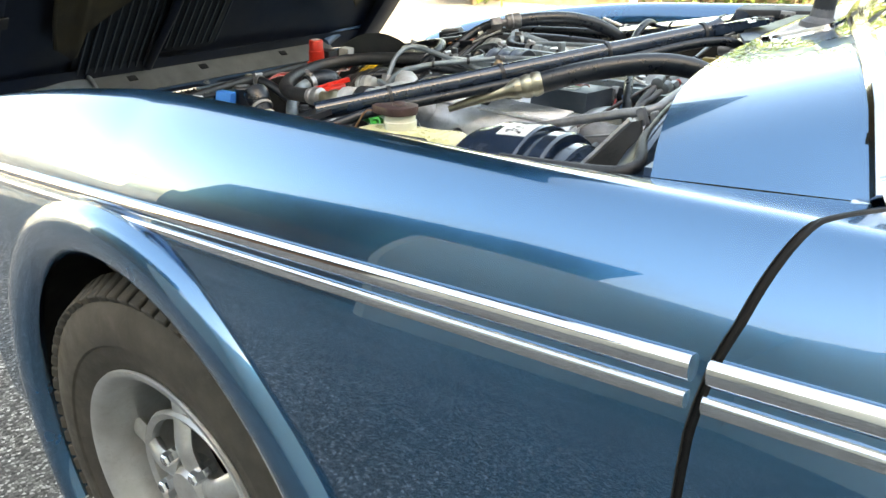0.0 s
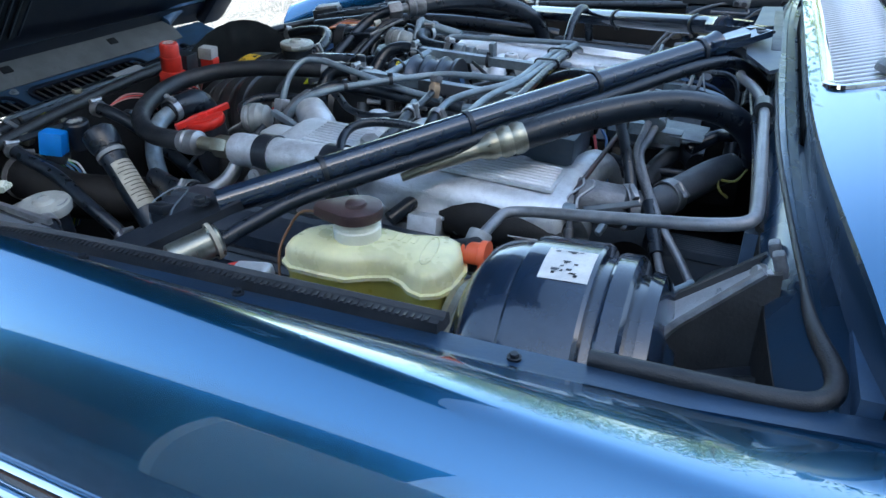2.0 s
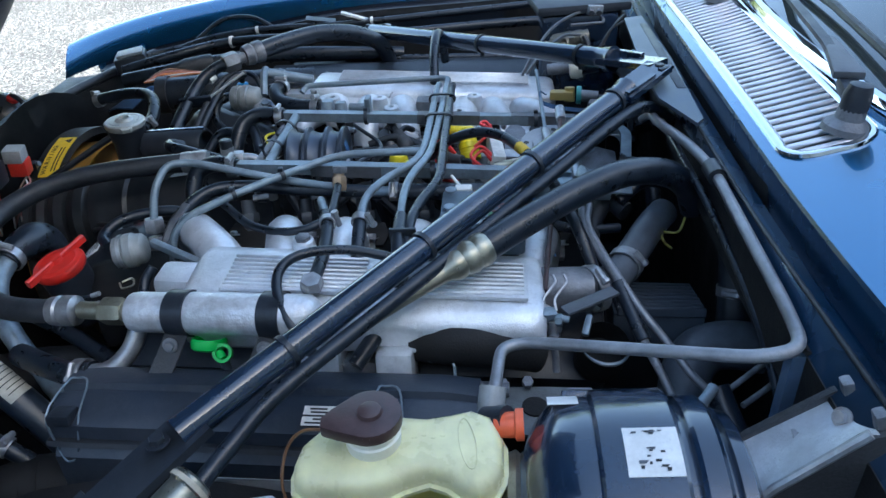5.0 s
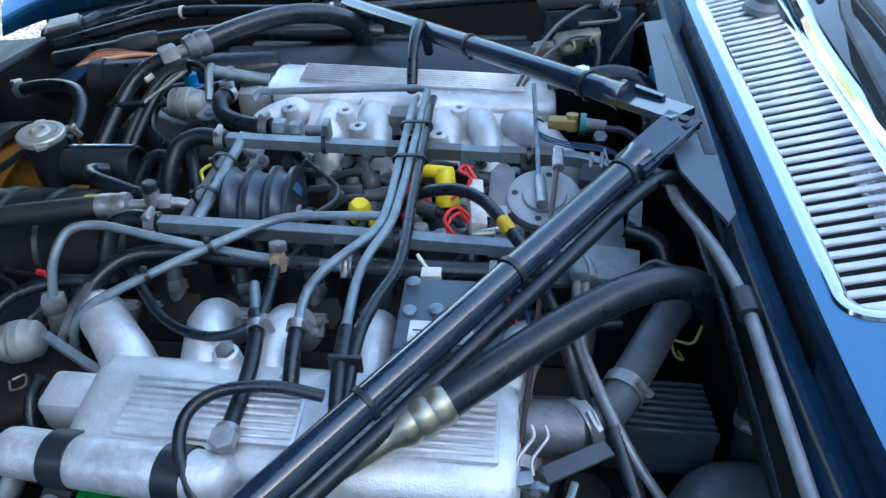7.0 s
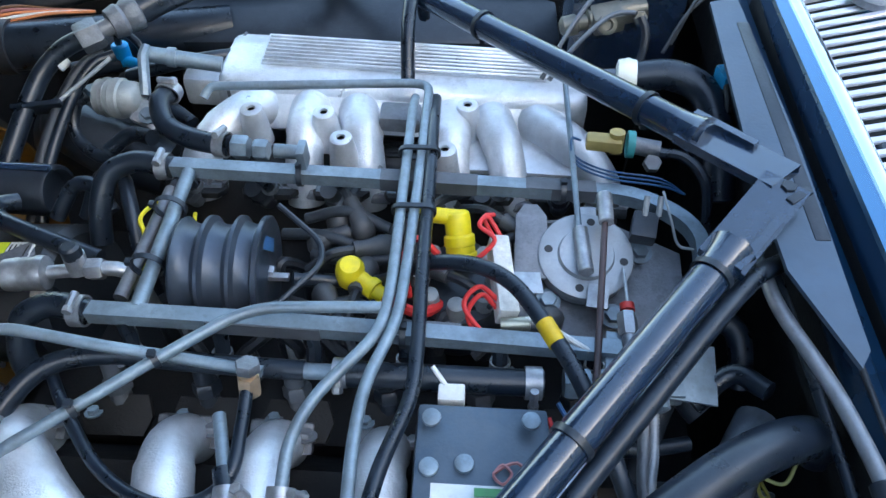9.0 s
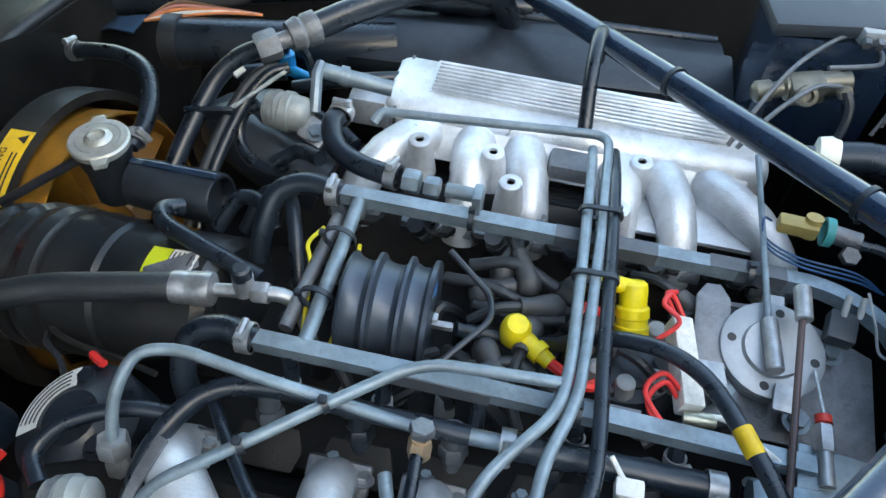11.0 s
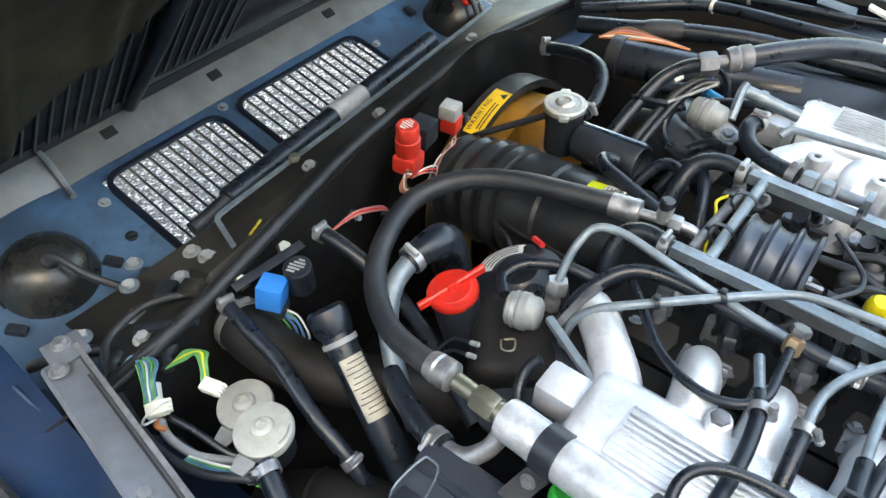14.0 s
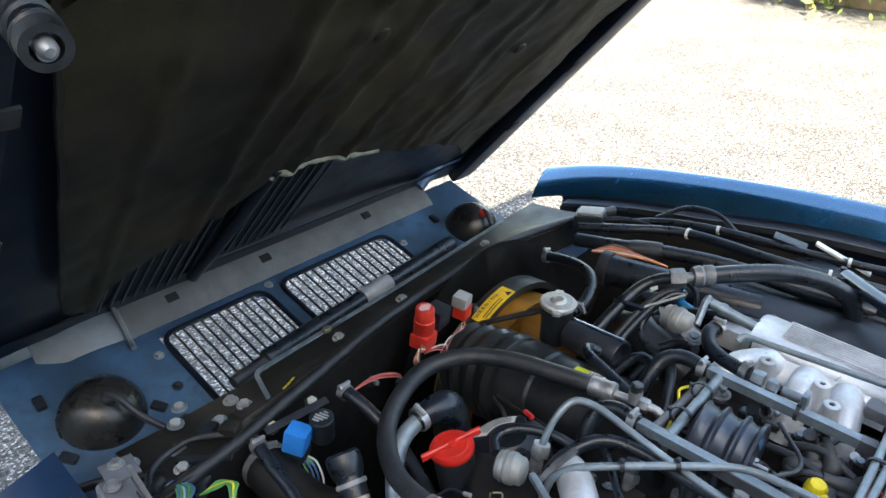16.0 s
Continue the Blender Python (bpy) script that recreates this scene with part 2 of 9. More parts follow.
def smooth_path(pts, k=6):
    """Points on a smooth curve through the given ones."""
    P = [Vector(p) for p in pts]
    if len(P) < 3:
        return P
    Q = [2 * P[0] - P[1], *P, 2 * P[-1] - P[-2]]
    out = []
    for i in range(1, len(Q) - 2):
        a, b, c, d = Q[i - 1 : i + 3]
        for j in range(k):
            t = j / k
            out.append(0.5 * (2 * b + (c - a) * t + (2 * a - 5 * b + 4 * c - d) * t * t + (3 * b - a - 3 * c + d) * t**3))
    return [*out, P[-1]]


def bent_path(pts, r=0.015, k=5):
    """A line of straights with its corners rounded, as in a bent pipe."""
    P = [Vector(p) for p in pts]
    out = [P[0]]
    for a, b, c in zip(P, P[1:], P[2:]):
        d1, d2 = (a - b), (c - b)
        q = min(r, d1.length * 0.48, d2.length * 0.48)
        s, e = b + d1.normalized() * q, b + d2.normalized() * q
        for j in range(k + 1):
            t = j / k
            out.append((1 - t) ** 2 * s + 2 * t * (1 - t) * b + t * t * e)
    return [*out, P[-1]]


def sweep(path, radius, n=10, section=None, up=None):
    """A closed tube along a path. radius: one number or one for each point; section: (x, y) offsets in place of a circle."""
    bm, rings = bmesh.new(), []
    prev = None
    for i, p in enumerate(path):
        d = (path[min(i + 1, len(path) - 1)] - path[max(i - 1, 0)]).normalized()
        if prev is None:
            ref = Vector(up) if up else (Vector((0, 0, 1)) if abs(d.z) < 0.9 else Vector((1, 0, 0)))
        else:
            ref = prev
        v = (ref - d * ref.dot(d)).normalized()
        prev = v
        u = d.cross(v)
        r = radius[i] if isinstance(radius, (list, tuple)) else radius
        offs = section or [(r * math.cos(2 * math.pi * j / n), r * math.sin(2 * math.pi * j / n)) for j in range(n)]
        rings.append([bm.verts.new(p + u * x + v * y) for x, y in offs])
    for a, b in zip(rings, rings[1:]):
        for j in range(len(a)):
            bm.faces.new((a[j - 1], a[j], b[j], b[j - 1]))
    bm.faces.new(rings[0])
    bm.faces.new(rings[-1])
    return bm


def hose(pts, r, n=12, k=6):
    return sweep(smooth_path(pts, k), r, n)


def pipe(pts, r, bend=0.02, n=10):
    return sweep(bent_path(pts, bend), r, n)


def frame_of(p, d):
    return Matrix.Translation(p) @ Vector(d).to_track_quat("Z", "Y").to_matrix().to_4x4()


def lathe(profile, at=(0, 0, 0), axis=(0, 0, 1), n=28, caps=True):
    """A turned body: (height, radius) pairs along an axis."""
    bm, rings = bmesh.new(), []
    for h, r in profile:
        rings.append([bm.verts.new((r * math.cos(2 * math.pi * j / n), r * math.sin(2 * math.pi * j / n), h)) for j in range(n)] if r > 1e-5 else [bm.verts.new((0, 0, h))])
    for a, b in zip(rings, rings[1:]):
        for j in range(n):
            if len(a) == 1 and len(b) > 1:
                bm.faces.new((a[0], b[j - 1], b[j]))
            elif len(b) == 1 and len(a) > 1:
                bm.faces.new((a[j - 1], b[0], a[j]))
            elif len(a) > 1:
                bm.faces.new((a[j - 1], b[j - 1], b[j], a[j]))
    for ring in (rings[0], rings[-1]):
        if len(ring) > 1 and caps:
            bm.faces.new(ring)
    bm.transform(frame_of(at, axis))
    return bm


def rod(a, b, r, r2=None, n=14, chamfer=0.0):
    a, b = Vector(a), Vector(b)
    h = (b - a).length
    r2 = r if r2 is None else r2
    prof = [(0, r), (h, r2)] if not chamfer else [(0, r - chamfer), (chamfer, r), (h - chamfer, r2), (h, r2 - chamfer)]
    return lathe(prof, a, b - a, n)


def block(size, at=(0, 0, 0), turn=(0, 0, 0), bevel=0.003, seg=2, taper=1.0):
    bm = bmesh.new()
    bmesh.ops.create_cube(bm, size=1.0)
    for v in bm.verts:
        if v.co.z > 0:
            v.co.x *= taper
            v.co.y *= taper
        v.co = Vector((v.co.x * size[0], v.co.y * size[1], v.co.z * size[2]))
    if bevel:
        bmesh.ops.bevel(bm, geom=bm.edges[:], offset=bevel, segments=seg, affect="EDGES", profile=0.6)
    bm.transform(pose(*at, *turn))
    return bm


def slab(outline, thick, m=None, bevel=0.0):
    """A flat plate from an outline in x, y, rising by thick in z."""
    bm = bmesh.new()
    f = bm.faces.new([bm.verts.new((x, y, 0)) for x, y in outline])
    new_faces = bmesh.ops.extrude_face_region(bm, geom=[f])["geom"]
    bmesh.ops.translate(bm, verts=[g for g in new_faces if isinstance(g, bmesh.types.BMVert)], vec=(0, 0, thick))
    if bevel:
        bmesh.ops.bevel(bm, geom=bm.edges[:], offset=bevel, segments=2, affect="EDGES", profile=0.6)
    if m is not None:
        bm.transform(m)
    return bm


def merged(*bms):
    out = bmesh.new()
    for b in bms:
        me = bpy.data.meshes.new("tmp")
        b.to_mesh(me)
        b.free()
        out.from_mesh(me)
        bpy.data.meshes.remove(me)
    return out


def grid(fn, nu, nv, thick=0.0):
    """A sheet from fn(u, v) with u, v in 0..1."""
    bm = bmesh.new()
    V = [[bm.verts.new(fn(i / nu, j / nv)) for j in range(nv + 1)] for i in range(nu + 1)]
    for i in range(nu):
        for j in range(nv):
            bm.faces.new((V[i][j], V[i + 1][j], V[i + 1][j + 1], V[i][j + 1]))
    if thick:
        bmesh.ops.recalc_face_normals(bm, faces=bm.faces)
        bmesh.ops.solidify(bm, geom=bm.faces[:], thickness=thick)
    return bm


def along(pts, s):
    """The point at share s of a path, and its direction."""
    P = [Vector(p) for p in pts]
    total = sum((b - a).length for a, b in zip(P, P[1:]))
    left = s * total
    for a, b in zip(P, P[1:]):
        if left <= (b - a).length:
            return a + (b - a).normalized() * left, (b - a).normalized()
        left -= (b - a).length
    return P[-1], (P[-1] - P[-2]).normalized()


def ring(at, axis, r, w, t=0.0015, n=20):
    """A flat band round an axis: radius, width, thickness."""
    return lathe([(-w / 2, r), (-w / 2, r + t), (w / 2, r + t), (w / 2, r), (-w / 2, r)], at, axis, n, False)


def strap_round(a, b, r, axis, t=0.0012):
    """A thin tie round two or more pipes that lie side by side: a to b are the outer pipes' middles."""
    a, b, d = Vector(a), Vector(b), Vector(axis).normalized()
    u = (b - a).normalized()
    v = d.cross(u)
    path = [a + (-u * math.sin(k) + v * math.cos(k)) * r for k in [math.pi * j / 8 for j in range(9)]] + [b + (u * math.sin(k) - v * math.cos(k)) * r for k in [math.pi * j / 8 for j in range(9)]]
    return sweep([*path, path[0]], 0.002, section=[(0.0022, -t), (0.0022, t), (-0.0022, t), (-0.0022, -t)], up=d.cross(path[1] - path[0]))


def hex_nut(at, axis, r, h, n=6):
    return lathe([(0, r * 0.9), (h * 0.15, r), (h * 0.85, r), (h, r * 0.9)], at, axis, n)


def clamp(parent, at, axis, r, side=(0, 0, 1), w=0.011):
    """A worm-drive hose clip round a hose."""
    c = part("hose_clip", ring(at, axis, r, w), ZINC, parent, "bright metal hose clip")
    d = Vector(axis).normalized()
    s = Vector(side) - d * Vector(side).dot(d)
    s = s.normalized() if s.length > 0.01 else d.orthogonal().normalized()
    p = Vector(at) + s * (r + 0.0032)
    t = d.cross(s)
    part("clip_screw", merged(rod(p - t * 0.007, p + t * 0.007, 0.0034, n=8), hex_nut(p + t * 0.007, t, 0.0044, 0.005)), ZINC, c)
    return c


def tie(parent, at, axis, r, tail=(0, 0, -1)):
    """A black cable tie with its lock and cut tail."""
    d = Vector(axis).normalized()
    s = (Vector(tail) - d * Vector(tail).dot(d)).normalized()
    p = Vector(at) + s * (r + 0.002)
    part("cable_tie", merged(ring(at, axis, r, 0.005, 0.0013, 16), block((0.006, 0.006, 0.005), p, bevel=0.001)), BLACK, parent)


def bolt(parent, at, axis=(0, 0, 1), r=0.006, material=None, name="bolt"):
    part(name, merged(lathe([(0, r * 1.5), (0.0015, r * 1.5), (0.0015, r), (0.0015, 0)], at, axis, 14), hex_nut(Vector(at) + Vector(axis).normalized() * 0.0015, axis, r, r * 0.8)), material or ZINC, parent)


def loop_wires(name, label, starts, mats, r=0.0016):
    """A loose bundle of thin wires; each is a part."""
    t = thing(name, label, "wiring", starts[0][0])
    for pts, m in zip(starts, mats):
        part("wire", hose(pts, r, 6, 5), m, t)
    return t


def spline1(table, x):
    return float(np.interp(x, [a for a, _ in table], [b for _, b in table]))

# ---- ground, wall and hedge ----
GROUND_Z = -0.035
ground = solid("ground", grid(lambda u, v: Vector((-200 + 400 * u, -200 + 400 * v, GROUND_Z)), 8, 8), asphalt, "grey speckled asphalt driveway", "ground", kind="structure")
solid("wall_south", block((15.0, 0.3, 5.3), (1.91, -4.39, 2.65 + GROUND_Z), (0, 0, 44), 0.0), RENDER, "plain pale rendered house wall", "wall", kind="structure")
solid("wall_corner", slab([(0.0, 0.0), (4.05, 0.0), (4.05, 5.3), (0.0, 2.5)], 0.25, pose(-3.27, -4.15, GROUND_Z, 90, 0, -67)), RENDER, "plain pale rendered gable wall", "wall", kind="structure")
solid("wall_west", block((4.4, 0.3, 1.3), (-5.35, -5.6, 0.65 + GROUND_Z), (0, 0, -44), 0.0), BRICK, "plain brown brick house wall", "wall", kind="structure")
solid("roof_west", slab([(-2.2, 0.0), (2.2, 0.0), (2.2, 4.9), (-2.05, 1.35)], 0.2, pose(-5.45, -5.7, 1.25 + GROUND_Z, 80, 0, -44)), ROOF, "dark tiled steep roof over the brick house", "roof", kind="structure")
solid("house_far", block((9.0, 0.3, 3.0), (-24.0, -6.2, 1.5 + GROUND_Z), (0, 0, 78), 0.0), RENDER, "pale house wall across the drive", "wall", kind="structure")
solid("roof_far", slab([(-5.0, 0.0), (5.0, 0.0), (4.2, 4.6), (-4.2, 4.6)], 0.2, pose(-24.0, -6.2, 3.0 + GROUND_Z, 55, 0, 78)), FENCE, "weathered tiled roof of the house across the drive", "roof", kind="structure")
solid("garden_wall", block((9.0, 0.2, 0.9), (-4.5, 10.6, 0.45 + GROUND_Z), (0, 0, -12), 0.02), FENCE, "weathered brown garden wall behind shrubs", "wall", kind="structure")
post = thing("fence_post", "white painted post at the drive edge", "post", (-3.5, 9.3, GROUND_Z))
part("post_shaft", block((0.09, 0.09, 1.1), (-3.5, 9.3, 0.55 + GROUND_Z), bevel=0.01), WHITE, post)
part("post_cap", block((0.12, 0.12, 0.04), (-3.5, 9.3, 1.12 + GROUND_Z), bevel=0.012), WHITE, post)


def shrub(at, w, h, count, seed, label):
    """A loose shrub: stems and a ragged cloud of small leaves."""
    rnd = random.Random(seed)
    t = thing("shrub", label, "shrub", at, "shrubs along the drive")
    stems, leaves = [], bmesh.new()
    for i in range(7):
        a, tilt = rnd.uniform(0, 6.28), rnd.uniform(0.1, 0.45)
        top = Vector(at) + Vector((math.cos(a) * w * tilt, math.sin(a) * w * tilt, h * rnd.uniform(0.7, 0.95)))
        stems.append(sweep(smooth_path([at, Vector(at).lerp(top, 0.5) + Vector((rnd.uniform(-0.1, 0.1), 0, 0)), top], 3), [0.035 * (1 - k / 7) + 0.006 for k in range(7)], 6))
        for _ in range(count // 7):
            c = Vector(at).lerp(top, rnd.uniform(0.15, 1.05)) + Vector((rnd.gauss(0, w * 0.2), rnd.gauss(0, w * 0.2), rnd.gauss(0, h * 0.08)))
            c.z = max(c.z, 0.05)
            s, m = rnd.uniform(0.04, 0.09), Euler((rnd.uniform(0, 6.28), rnd.uniform(0, 6.28), rnd.uniform(0, 6.28))).to_matrix()
            leaves.faces.new([leaves.verts.new(c + m @ Vector(q)) for q in ((-s, 0, 0), (0, -s * 0.4, s * 0.1), (s, 0, 0), (0, s * 0.4, s * 0.1))])
    part("stem", merged(*stems), BARK, t)
    part("foliage", leaves, LEAF, t)


for q, (x, y, w, h, n) in enumerate(((-6.9, 10.2, 1.9, 1.7, 1500), (-2.5, 9.5, 1.7, 3.0, 3200), (-1.2, 9.0, 2.0, 4.0, 4200), (0.9, 9.6, 2.0, 3.8, 3600), (-9.6, 10.0, 2.0, 1.8, 1200), (3.2, 9.4, 2.1, 3.4, 3400))):
    shrub((x, y, GROUND_Z), w, h, n, q, "leafy green shrub beside the sunlit drive")

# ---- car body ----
# dirty body paint, darkened further for the dark bay it reflects
LEDGE = mat("dull_shaded_ledge_paint", (0.012, 0.045, 0.10), 0.34, 0.4, 0.3, 16, 0.08, dirt=(0.05, 0.055, 0.06), dirt_amount=0.35)
CREST = [(-1.05, 0.60), (-0.85, 0.682), (-0.74, 0.735), (-0.66, 0.762), (-0.5, 0.804), (-0.25, 0.840), (0.0, 0.863), (0.3, 0.868), (0.7, 0.872), (1.7, 0.885)]
ARCH, ARCH_R = (-0.005, 0.2925), 0.398


def crest(x):
    """Height of the wing's crest, smoothed along the car."""
    return sum(spline1(CREST, x + d) for d in (-0.10, -0.06, -0.03, 0.0, 0.03, 0.06, 0.10)) / 7


def waist(x):
    """Half width and height of the bright waist line along the car."""
    k = min(x, 0.8)
    return 0.797 + 0.078 * k, 0.745 + 0.072 * k


def edge_drop(x, side):
    """How far the bay edge lies below the wing's crest."""
    if x > 0.5:
        return 0.030 - 0.016 * min(1.0, (x - 0.5) / 0.2)
    return 0.030 if side < 0 else spline1([(-0.74, 0.070), (-0.5, 0.066), (-0.25, 0.062), (-0.05, 0.050), (0.4, 0.040), (0.7, 0.030)], x)


def section(x, inner=True, flank=-1):
    """The body's outline from the sill over the waist to the bay edge, as (half width, height)."""
    zc, (yt, zt), yc = crest(x), waist(x), max(0.712, waist(x)[0] - 0.062 - 0.045 * (0.5 - min(x, 0.55)))
    if flank > 0:
        yc, zc, yt = 0.760, zc - 0.004, max(yt, 0.830)
    side = [(yt + o, zt - d) for o, d in ((0.0, 0.52), (0.004, 0.48), (0.007, 0.44), (0.010, 0.40), (0.012, 0.36), (0.014, 0.32), (0.016, 0.28), (0.018, 0.24), (0.020, 0.20), (0.021, 0.165), (0.021, 0.135), (0.020, 0.105), (0.018, 0.08), (0.015, 0.058), (0.011, 0.038), (0.006, 0.020), (0.002, 0.008))]
    top = []
    for k in range(15):
        q = math.cos(math.pi / 2 * k / 14)
        top.append((yc + (yt - yc) * q, zc - (zc - zt) * (1 - (1 - q ** 1.5) ** (1 / 1.5))))
    drop = edge_drop(x, flank) - (0.004 if flank > 0 and x <= 0.5 else 0.0)
    lip = [(yc - (yc - 0.690) * t, zc - drop * t ** (1.5 if flank < 0 else 1.9)) for t in [k / 9 for k in range(1, 10)]]
    return [(y, max(z, 0.2)) for y, z in side + top + (lip if inner else [])]


def gutter(x, side=-1):
    zc = crest(x) - edge_drop(x, side) + 0.030
    return [(0.6905, zc - 0.030), (0.690, zc - 0.033), (0.688, zc - 0.037), (0.660, zc - 0.040), (0.654, zc - 0.046), (0.652, zc - 0.10)]


def shut_line(x, y, z):
    """How far the door's edge runs back from the upright at a point of the section."""
    yt, zt = waist(x)
    return 0.42 * max(0.0, yt - y) + 0.01 * max(0.0, min(1.0, (z - zt + 0.03) / 0.06))


def skin(side, x0, x1, step, outline, swing, cut):
    """One outer panel: the body's section drawn along the car, its rear edge swept back towards the top."""
    bm, rows = bmesh.new(), []
    n = round((x1 - x0) / step)
    for i in range(n + 1):
        x = x0 + (x1 - x0) * i / n
        rows.append([bm.verts.new((x + shut_line(x, y, z) * swing(x), side * y, z)) for y, z in outline(x)])
    for a, b in zip(rows, rows[1:]):
        for j in range(len(a) - 1):
            bm.faces.new((a[j], a[j + 1], b[j + 1], b[j]))
    if cut:
        for v in bm.verts:
            d = Vector((v.co.x - ARCH[0], v.co.z - ARCH[1]))
            if abs(d.length - ARCH_R) < 0.018 and v.co.z < 0.72:
                d = d.normalized() * ARCH_R
                v.co.x, v.co.z = ARCH[0] + d.x, ARCH[1] + d.y
        gone = [f for f in bm.faces if (f.calc_center_median().x - ARCH[0]) ** 2 + (f.calc_center_median().z - ARCH[1]) ** 2 < (ARCH_R - 0.002) ** 2 and f.calc_center_median().z < 0.72]
        bmesh.ops.delete(bm, geom=gone, context="FACES")
        for v in bm.verts:
            d = Vector((v.co.x - ARCH[0], v.co.z - ARCH[1]))
            if 0.1 < d.length < ARCH_R and v.co.z < 0.72:
                d = d.normalized() * ARCH_R
                v.co.x, v.co.z = ARCH[0] + d.x, ARCH[1] + d.y
    return bm


def arch_lip(side):
    """The rolled lip round the wheel opening."""
    path = [Vector((ARCH[0] + math.cos(a) * (ARCH_R + 0.010), side * (waist(ARCH[0] + math.cos(a) * 0.4)[0] + 0.017), ARCH[1] + math.sin(a) * (ARCH_R + 0.010))) for a in [radians(-22 + 230 * k / 48) for k in range(49)]]
    sec = [(0.036 * math.cos(t), 0.022 * math.sin(t)) for t in [2 * math.pi * k / 12 for k in range(12)]]
    bm, rings = bmesh.new(), []
    for p in path:
        out = Vector((p.x - ARCH[0], 0, p.z - ARCH[1])).normalized()
        rings.append([bm.verts.new(p + out * (x + 0.003) + Vector((0, side * y, 0))) for x, y in sec])
    for a, b in zip(rings, rings[1:]):
        for j in range(12):
            bm.faces.new((a[j - 1], a[j], b[j], b[j - 1]))
    return bm


def trim_strip(side, x0, x1, parent):
    """Bright waist moulding: a broad upper bead and a thin lower bead with paint between."""
    def line(drop, out):
        return [Vector((x, side * (waist(x)[0] + out), waist(x)[1] - drop)) for x in np.linspace(x0, x1, 24)]
    part("upper_moulding", sweep(line(0.0, 0.002), 0.01, section=[(0.006 * math.cos(t), 0.0085 * math.sin(t)) for t in [k * math.pi / 6 for k in range(12)]], up=(0, 0, 1)), CHROME, parent, "bright chrome moulding")
    part("lower_moulding", sweep(line(0.0185, 0.0065), 0.01, section=[(0.0045 * math.cos(t), 0.0055 * math.sin(t)) for t in [k * math.pi / 4 for k in range(8)]], up=(0, 0, 1)), CHROME, parent, "thin chrome moulding")


car = thing("car", "dark blue metallic coupe with its bonnet open", "car", (0.0, 0.0, 0.0))
for side in (-1, 1):
    wing = part("front_wing", skin(side, -0.62 if side < 0 else -0.71, 0.700, 0.02, lambda x: section(x, True, side), lambda x: max(0.0, (x - 0.45) / 0.25), True), PAINT, car, "glossy blue metallic front wing")
    # far gutter takes the near-black copy for its shade, near one the milder
    part("wing_gutter", skin(side, -0.60, 0.620, 0.04, lambda x: gutter(x, side), lambda x: 0.0, False), LEDGE if side < 0 else SHADED_DARK_PAINT, wing, "dull painted gutter along the wing edge, darkened for shade")
    part("wheel_arch_lip", arch_lip(side), PAINT, wing)
    trim_strip(side, -0.61, 0.698, wing)
    # dark inner arch behind the wheel
    part("inner_arch", grid(lambda u, v: Vector((ARCH[0] + math.cos(math.pi * (1.08 - 1.16 * u)) * (ARCH_R + 0.004), side * (0.800 - 0.33 * v), ARCH[1] + math.sin(math.pi * (1.08 - 1.16 * u)) * (ARCH_R + 0.004))), 24, 2, 0.003), BAY, wing)
    for bx in (0.06, 0.205, 0.405):
        bolt(wing, (bx, side * 0.672, crest(bx) - edge_drop(bx, side) - 0.0085), (0, 0, 1), 0.0030, BLACK, "wing_screw")
    door = part("door", skin(side, 0.7065, 1.6, 0.03, lambda x: section(x, True, side), lambda x: 1.0, False), PAINT, car, "closed blue metallic door")
    part("door_edge", sweep([Vector((0.7032 + shut_line(0.70, y, z), side * (y - 0.005), z - 0.003)) for y, z in section(0.70, True, side)], 0.0034, 8), BAY, door, "dark gap along the door edge")
    trim_strip(side, 0.708, 1.6, door)
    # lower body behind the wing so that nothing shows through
    solid("inner_wing", merged(grid(lambda u, v: Vector((-0.60 + 1.20 * u, side * (0.648 - 0.10 * v), crest(-0.60 + 1.20 * u) - 0.10 - 0.35 * v)), 20, 4, 0.003)), SHADED_DARK_PAINT if side < 0 else BAY, "dark painted inner wing panel", "panel", kind="structure")

